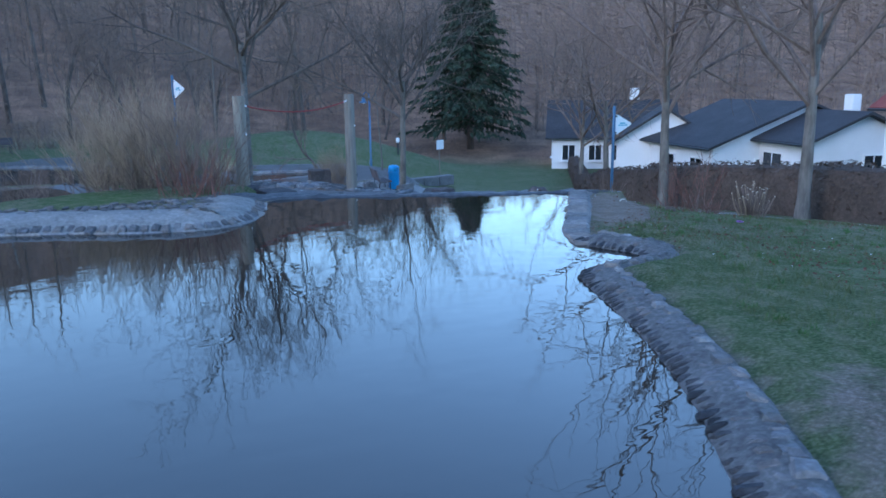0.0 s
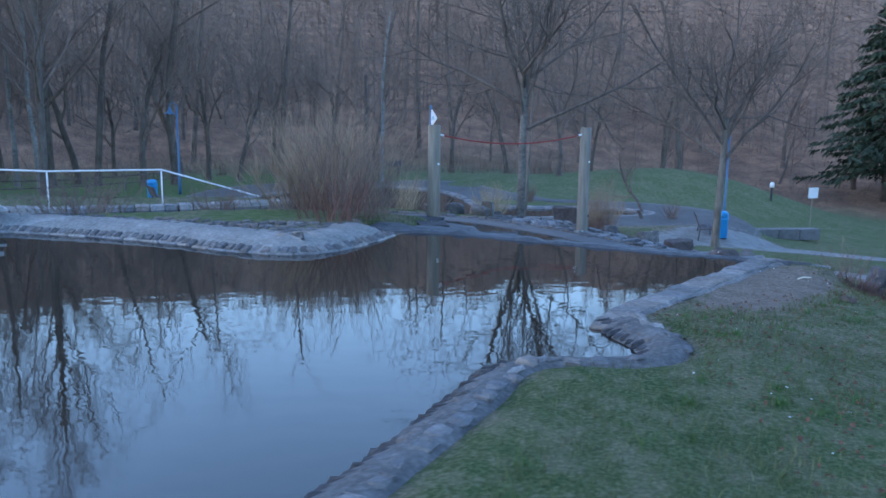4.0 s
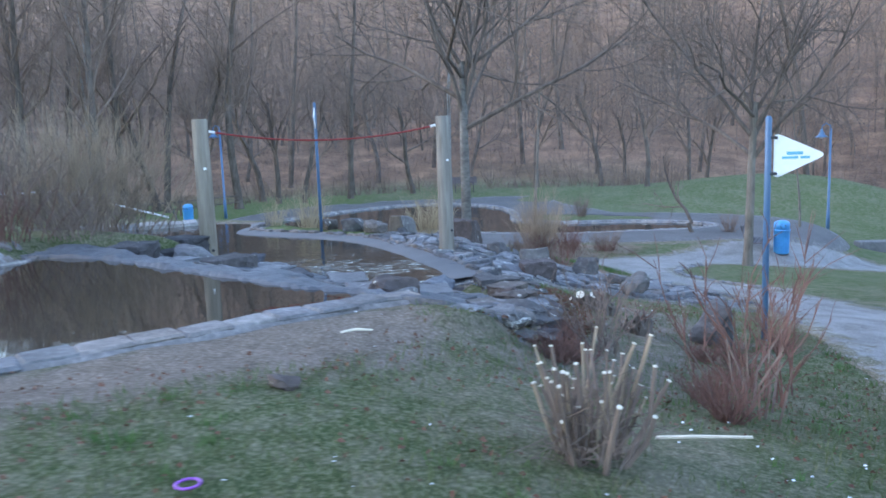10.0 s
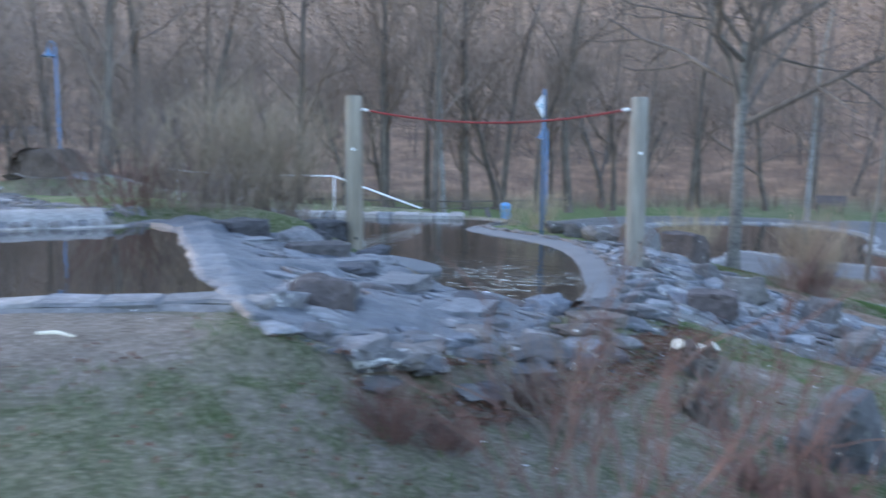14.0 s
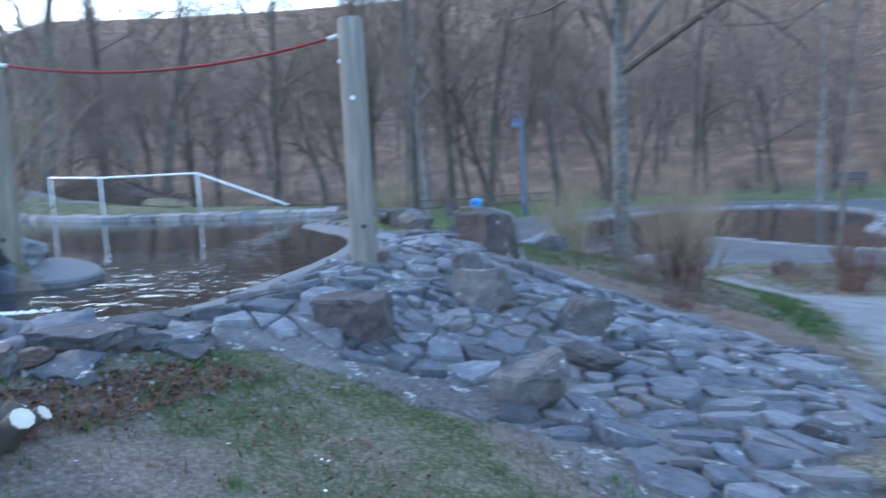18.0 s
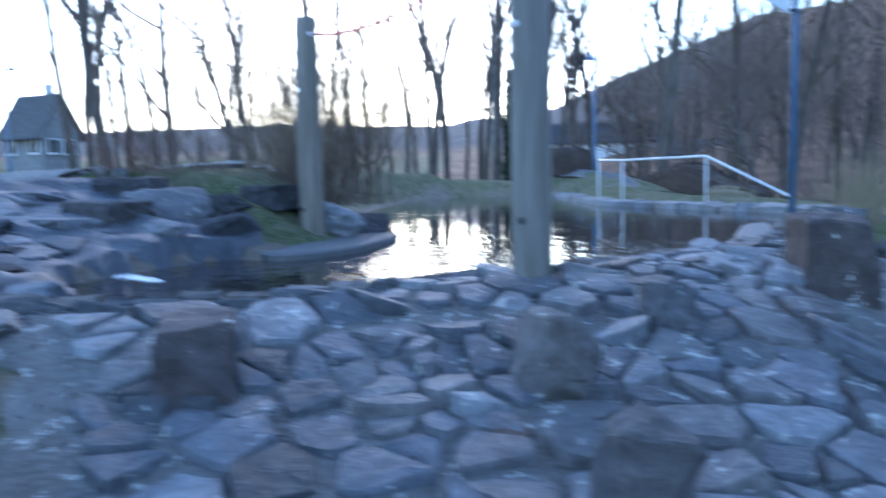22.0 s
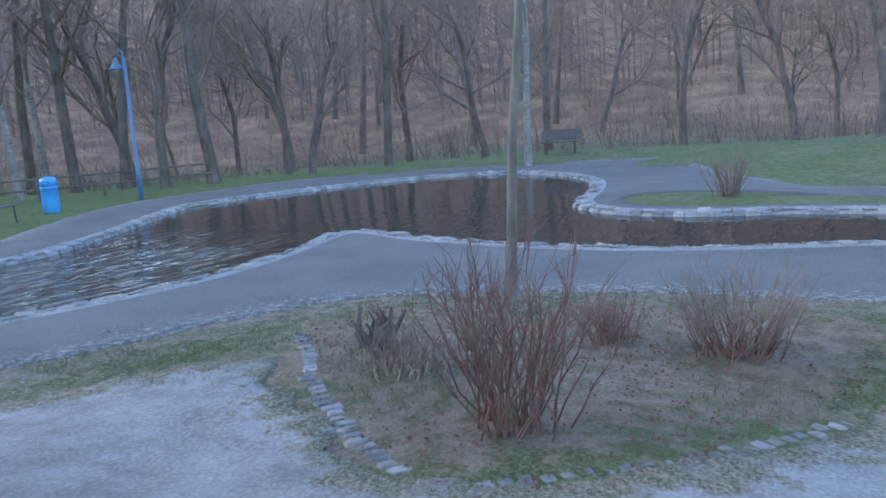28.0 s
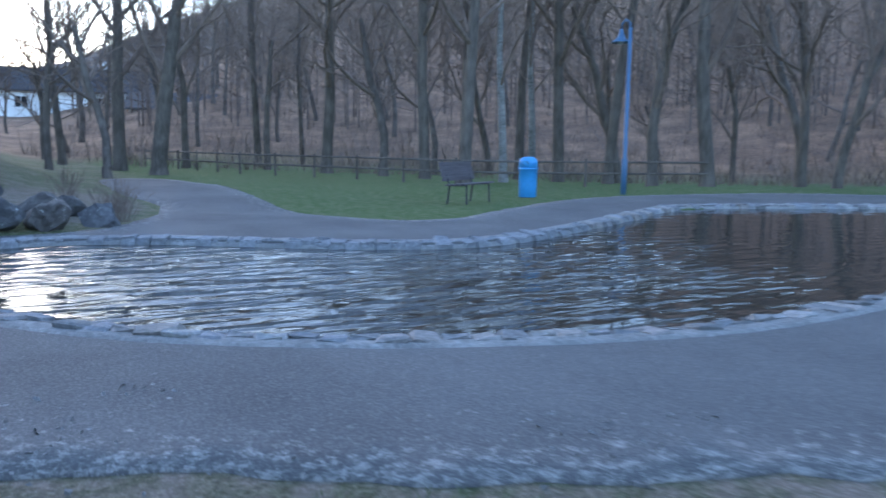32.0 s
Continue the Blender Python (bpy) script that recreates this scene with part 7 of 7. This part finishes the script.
# foam where the cascade runs into the middle pond
rf = random.Random(71)
foam = Pile()
for k in range(90):
    t = rf.random()
    x, y = 1.45 + 0.34 * t + rf.gauss(0, 0.035), 11.42 + 0.44 * t + rf.gauss(0, 0.03)
    a, s = rf.uniform(0, 6.283), rf.uniform(0.008, 0.028)
    ring = [(x + math.cos(a + j * 1.0472) * s * rf.uniform(0.6, 1.2), y + math.sin(a + j * 1.0472) * s * rf.uniform(0.6, 1.2)) for j in range(6)]
    foam.add([(px, py, MID - 0.002) for px, py in ring] + [(x, y, MID + s * 0.5)], [(j, (j + 1) % 6, 6) for j in range(6)])
tagged(solid("foam", foam.mesh("foam", M_WHITE, True), "white foam where the cascade enters the pond", "foam"), kind="stuff")

# small litter
root = solid("toy_ring", mesh_of("toy_ring", *tube([(0.042 * math.cos(a), 0.042 * math.sin(a), 0.0) for a in (i * math.pi / 12 for i in range(25))], [0.006] * 25, 6), M_PURPLE := plain("purple_plastic", (0.28, 0.08, 0.42), 0.4), True),
             "small purple plastic ring lying in the grass", "toy", pose(3.41, 4.74, land_at(3.41, 4.74) + 0.02))
solid("stick", mesh_of("stick", *tube([(0, 0, 0), (0.09, 0.02, 0.008), (0.19, 0.01, 0.0)], [0.008, 0.009, 0.006], 6), M_CUT), "short pale broken stick on bare earth", "stick", pose(3.25, 6.75, land_at(3.25, 6.75) + 0.02, 0, 0, 20))
solid("stick", mesh_of("stick", *tube([(0, 0, 0), (0.2, 0.02, 0.02), (0.42, 0.0, 0.05)], [0.009, 0.009, 0.007], 6), M_CUT), "pale cut branch beside the pruned shrub", "stick", pose(5.05, 6.0, land_at(5.05, 6.0) + 0.05, 0, 0, -10))


# ---- grass, leaves and flecks ----
def scatter(name, label, category, count, region, seed, make, mat, avoid=(), dense=None):
    r = random.Random(seed)
    a = np.array(region)
    g = np.random.RandomState(seed)
    xs, ys = g.uniform(a[:, 0].min(), a[:, 0].max(), count), g.uniform(a[:, 1].min(), a[:, 1].max(), count)
    ok = to_poly(xs, ys, region) > 0
    for poly, gap in avoid:
        ok &= to_poly(xs, ys, poly) < gap
    xs, ys = xs[ok], ys[ok]
    zs = land(xs, ys)
    p = Pile()
    for x, y, z in zip(xs, ys, zs):
        if dense and noise.noise(Vector((x * 0.9, y * 0.9, seed))) + r.uniform(-0.4, 0.4) < dense:
            continue
        make(p, r, x, y, z)
    ob = solid(name, p.mesh(name, mat), label, category)
    return tagged(ob, kind="stuff")


def blade(p, r, x, y, z):
    h, a = r.uniform(0.025, 0.06), r.uniform(0, 6.283)
    w = r.uniform(0.003, 0.006)
    c, s = math.cos(a), math.sin(a)
    lx, ly = r.gauss(0, 0.02), r.gauss(0, 0.02)
    p.add([(x - c * w, y - s * w, z - 0.01), (x + c * w, y + s * w, z - 0.01), (x + lx, y + ly, z + h)], [(0, 1, 2)])


def tuft(p, r, x, y, z):
    for _ in range(26):
        a, d = r.uniform(0, 6.283), r.gauss(0, 0.05)
        blade(p, r, x + math.cos(a) * d, y + math.sin(a) * d, z)


def daisy(p, r, x, y, z):
    s, a = r.uniform(0.005, 0.011), r.uniform(0, 6.283)
    c, q = math.cos(a) * s, math.sin(a) * s
    p.add([(x - c, y - q, z + 0.02), (x + q, y - c, z + 0.022), (x + c, y + q, z + 0.024), (x - q, y + c, z + 0.021)], [(0, 1, 2, 3)])


def fleck(p, r, x, y, z):
    s, a = r.uniform(0.007, 0.02), r.uniform(0, 6.283)
    c, q = math.cos(a) * s, math.sin(a) * s
    t = r.uniform(0.0, 0.02)
    p.add([(x - c, y - q, z + 0.012), (x + q * 0.6, y - c * 0.6, z + 0.014 + t), (x + c, y + q, z + 0.012 + t * 0.5), (x - q * 0.6, y + c * 0.6, z + 0.013)], [(0, 1, 2, 3)])


GREEN = [(-1.0, -3), (7, -3), (7.0, 9), (6.6, 12.4), (5.6, 12.6), (4.4, 12.5), (3.2, 11.4), (3.3, 8.0), (1.2, 5.4), (1.0, 3.6), (-0.2, 3.0)]
scatter("grass", "short worn lawn grass by the upper pond", "grass", 90000, GREEN, 401, blade, M_GRASSBLADE, [(UPPER_R, -0.45), (WORN, 0.15)], -0.15)
scatter("grass_tufts", "fresh green grass tufts in the worn lawn", "grass", 1500, GREEN, 421, tuft, M_TUFT, [(UPPER_R, -0.5), (WORN, 0.0), (DEAD, 0.6)], 0.12)
BANKGREEN = [(1.2, 17.2), (2.4, 16.4), (4.4, 16.8), (5.6, 16.6), (5.0, 18.0), (4.0, 19.6), (2.4, 20.5), (0.4, 21.4), (-0.6, 20), (-1.5, 18.2)]
scatter("grass", "rough grass on the bank below the slate", "grass", 30000, BANKGREEN, 402, blade, M_GRASSBLADE, [(PATH_GRAVEL, -0.05), (MIDDLE_R, -0.6), (EARTH, 0.1)], -0.1)
scatter("grass_tufts", "fresh green grass tufts on the bank", "grass", 700, BANKGREEN, 422, tuft, M_TUFT, [(PATH_GRAVEL, -0.1), (MIDDLE_R, -0.6), (BANK, 0.7), (EARTH, 0.0)], 0.05)
VERGE = [(0.6, 21.2), (2.0, 20.55), (3.2, 19.8), (4.2, 18.5), (4.9, 17.5), (5.25, 17.7), (4.7, 18.8), (3.7, 20.1), (2.5, 20.9), (0.9, 21.6)]
scatter("grass_tufts", "lush green grass edging the bank above the path", "grass", 1500, VERGE, 424, tuft, M_TUFT, [(PATH_GRAVEL, 0.12)])
BEDGREEN = [(-0.9, 23.4), (0.6, 23.4), (2.6, 23.4), (3.5, 22.7), (4.6, 23.4), (6.4, 26.4), (3.2, 27.0), (1.4, 26.8), (0, 25.2)]
scatter("grass", "patchy grass of the shrub bed", "grass", 26000, BEDGREEN, 403, blade, M_GRASSBLADE, [(rounded(PAVE_OUT), -0.1)], 0.22)
scatter("dead_leaves", "scattered dead leaves on worn grass", "leaves", 15000, [(1, -2), (7, -2), (6.8, 12), (3.2, 12), (3.2, 8), (1, 5)], 404, fleck, M_LEAF, [(UPPER_R, -0.3)], 0.05)
scatter("dead_leaves", "dead leaves and chippings on the bank and bed", "leaves", 16000, [(0, 17), (4.4, 16.6), (5.4, 18), (3.6, 20), (4.6, 23.2), (6, 26), (1, 26.6), (0.6, 21.4)], 405, fleck, M_LEAF, [(PATH_GRAVEL, 0.0)], 0.1)
scatter("pale_flecks", "tiny white daisies and pale chippings in the grass", "flowers", 1500, [(0.5, -2), (7, -2), (6.8, 12), (3.2, 12), (3.2, 8), (1, 5)], 406, daisy, M_WHITE, [(UPPER_R, -0.3)], 0.25)
scatter("pale_chips", "pale stone chips and lichen scraps on the bank", "chips", 3600, [(3.0, 7.8), (4.6, 7.4), (4.6, 12.4), (6.2, 12.4), (5.4, 16.4), (3.2, 12.2)], 407, fleck, M_KERB, [])
scatter("pale_chips", "pale stone chips along the asphalt", "chips", 1300, [(-2.2, 22.4), (-1.2, 22.6), (0.6, 25.6), (1.5, 26.7), (5.3, 26.9), (5.3, 26.3), (1.5, 26.0), (0.6, 24.6), (-0.4, 22.4)], 408, fleck, M_GRAVEL, [])


def shard(p, r, x, y, z):
    """A thin broken flake of slate."""
    s, a, n = r.uniform(0.006, 0.024), r.uniform(0, 6.283), r.choice((3, 4, 5))
    ring = [(x + math.cos(a + k * 6.283 / n) * s * r.uniform(0.6, 1.1), y + math.sin(a + k * 6.283 / n) * s * r.uniform(0.6, 1.1)) for k in range(n)]
    t = r.uniform(0.001, 0.006)
    tx, ty = r.gauss(0, 0.25), r.gauss(0, 0.25)
    v = [(px, py, z - 0.004) for px, py in ring] + [(px, py, z + 0.01 + t + (px - x) * tx + (py - y) * ty) for px, py in ring]
    p.add(v, [tuple(range(n, 2 * n))] + [(k, (k + 1) % n, n + (k + 1) % n, n + k) for k in range(n)])


RETAIN = [(3.7, 7.7), (4.15, 7.6), (4.35, 8.1), (4.4, 9.2), (4.3, 10.4), (4.1, 11.8), (3.4, 12.2), (3.1, 11.6), (3.6, 9.8), (3.8, 8.2)]
LITTER = [(4.1, 7.7), (4.5, 7.9), (4.7, 9.4), (4.55, 11.0), (4.2, 12.0), (3.9, 11.8), (4.1, 10.4), (4.2, 9.2)]
scatter("dead_leaves", "dark drift of dead leaves below the retaining stones", "leaves", 9000, LITTER, 409, fleck, M_LEAF, [])
for k, zone in enumerate((SLATE_BANK, RETAIN)):
    scatter("slate_shards", "broken slate flakes between the slabs", "stone chips", 3000 if k == 0 else 900, zone, 431 + k, shard, M_SLATE, [], -0.1)
    scatter("pale_shards", "white lichened flakes caught between the slabs", "stone chips", 3600 if k == 0 else 1000, zone, 441 + k, shard, M_LICHEN, [], 0.25)
scatter("pale_chips", "pale stone chips strewn over the asphalt", "chips", 1500, [(-2.6, 22.3), (-1.7, 22.0), (-0.6, 23.9), (-0.1, 25.0), (-0.6, 25.4), (-1.4, 24.2), (-2.4, 23.0)], 411, fleck, M_GRAVEL, [], 0.2)
scatter("verge_grit", "pale broken mortar along the asphalt's edge", "stone chips", 1500, [(-1.9, 21.7), (-1.4, 22.2), (-0.3, 24.2), (0.6, 25.8), (1.6, 26.5), (5.3, 26.8), (5.3, 27.3), (1.4, 27.0), (0.2, 26.2), (-0.9, 23.9), (-1.9, 22.4)], 433, shard, M_RIMDUST, [], 0.1)
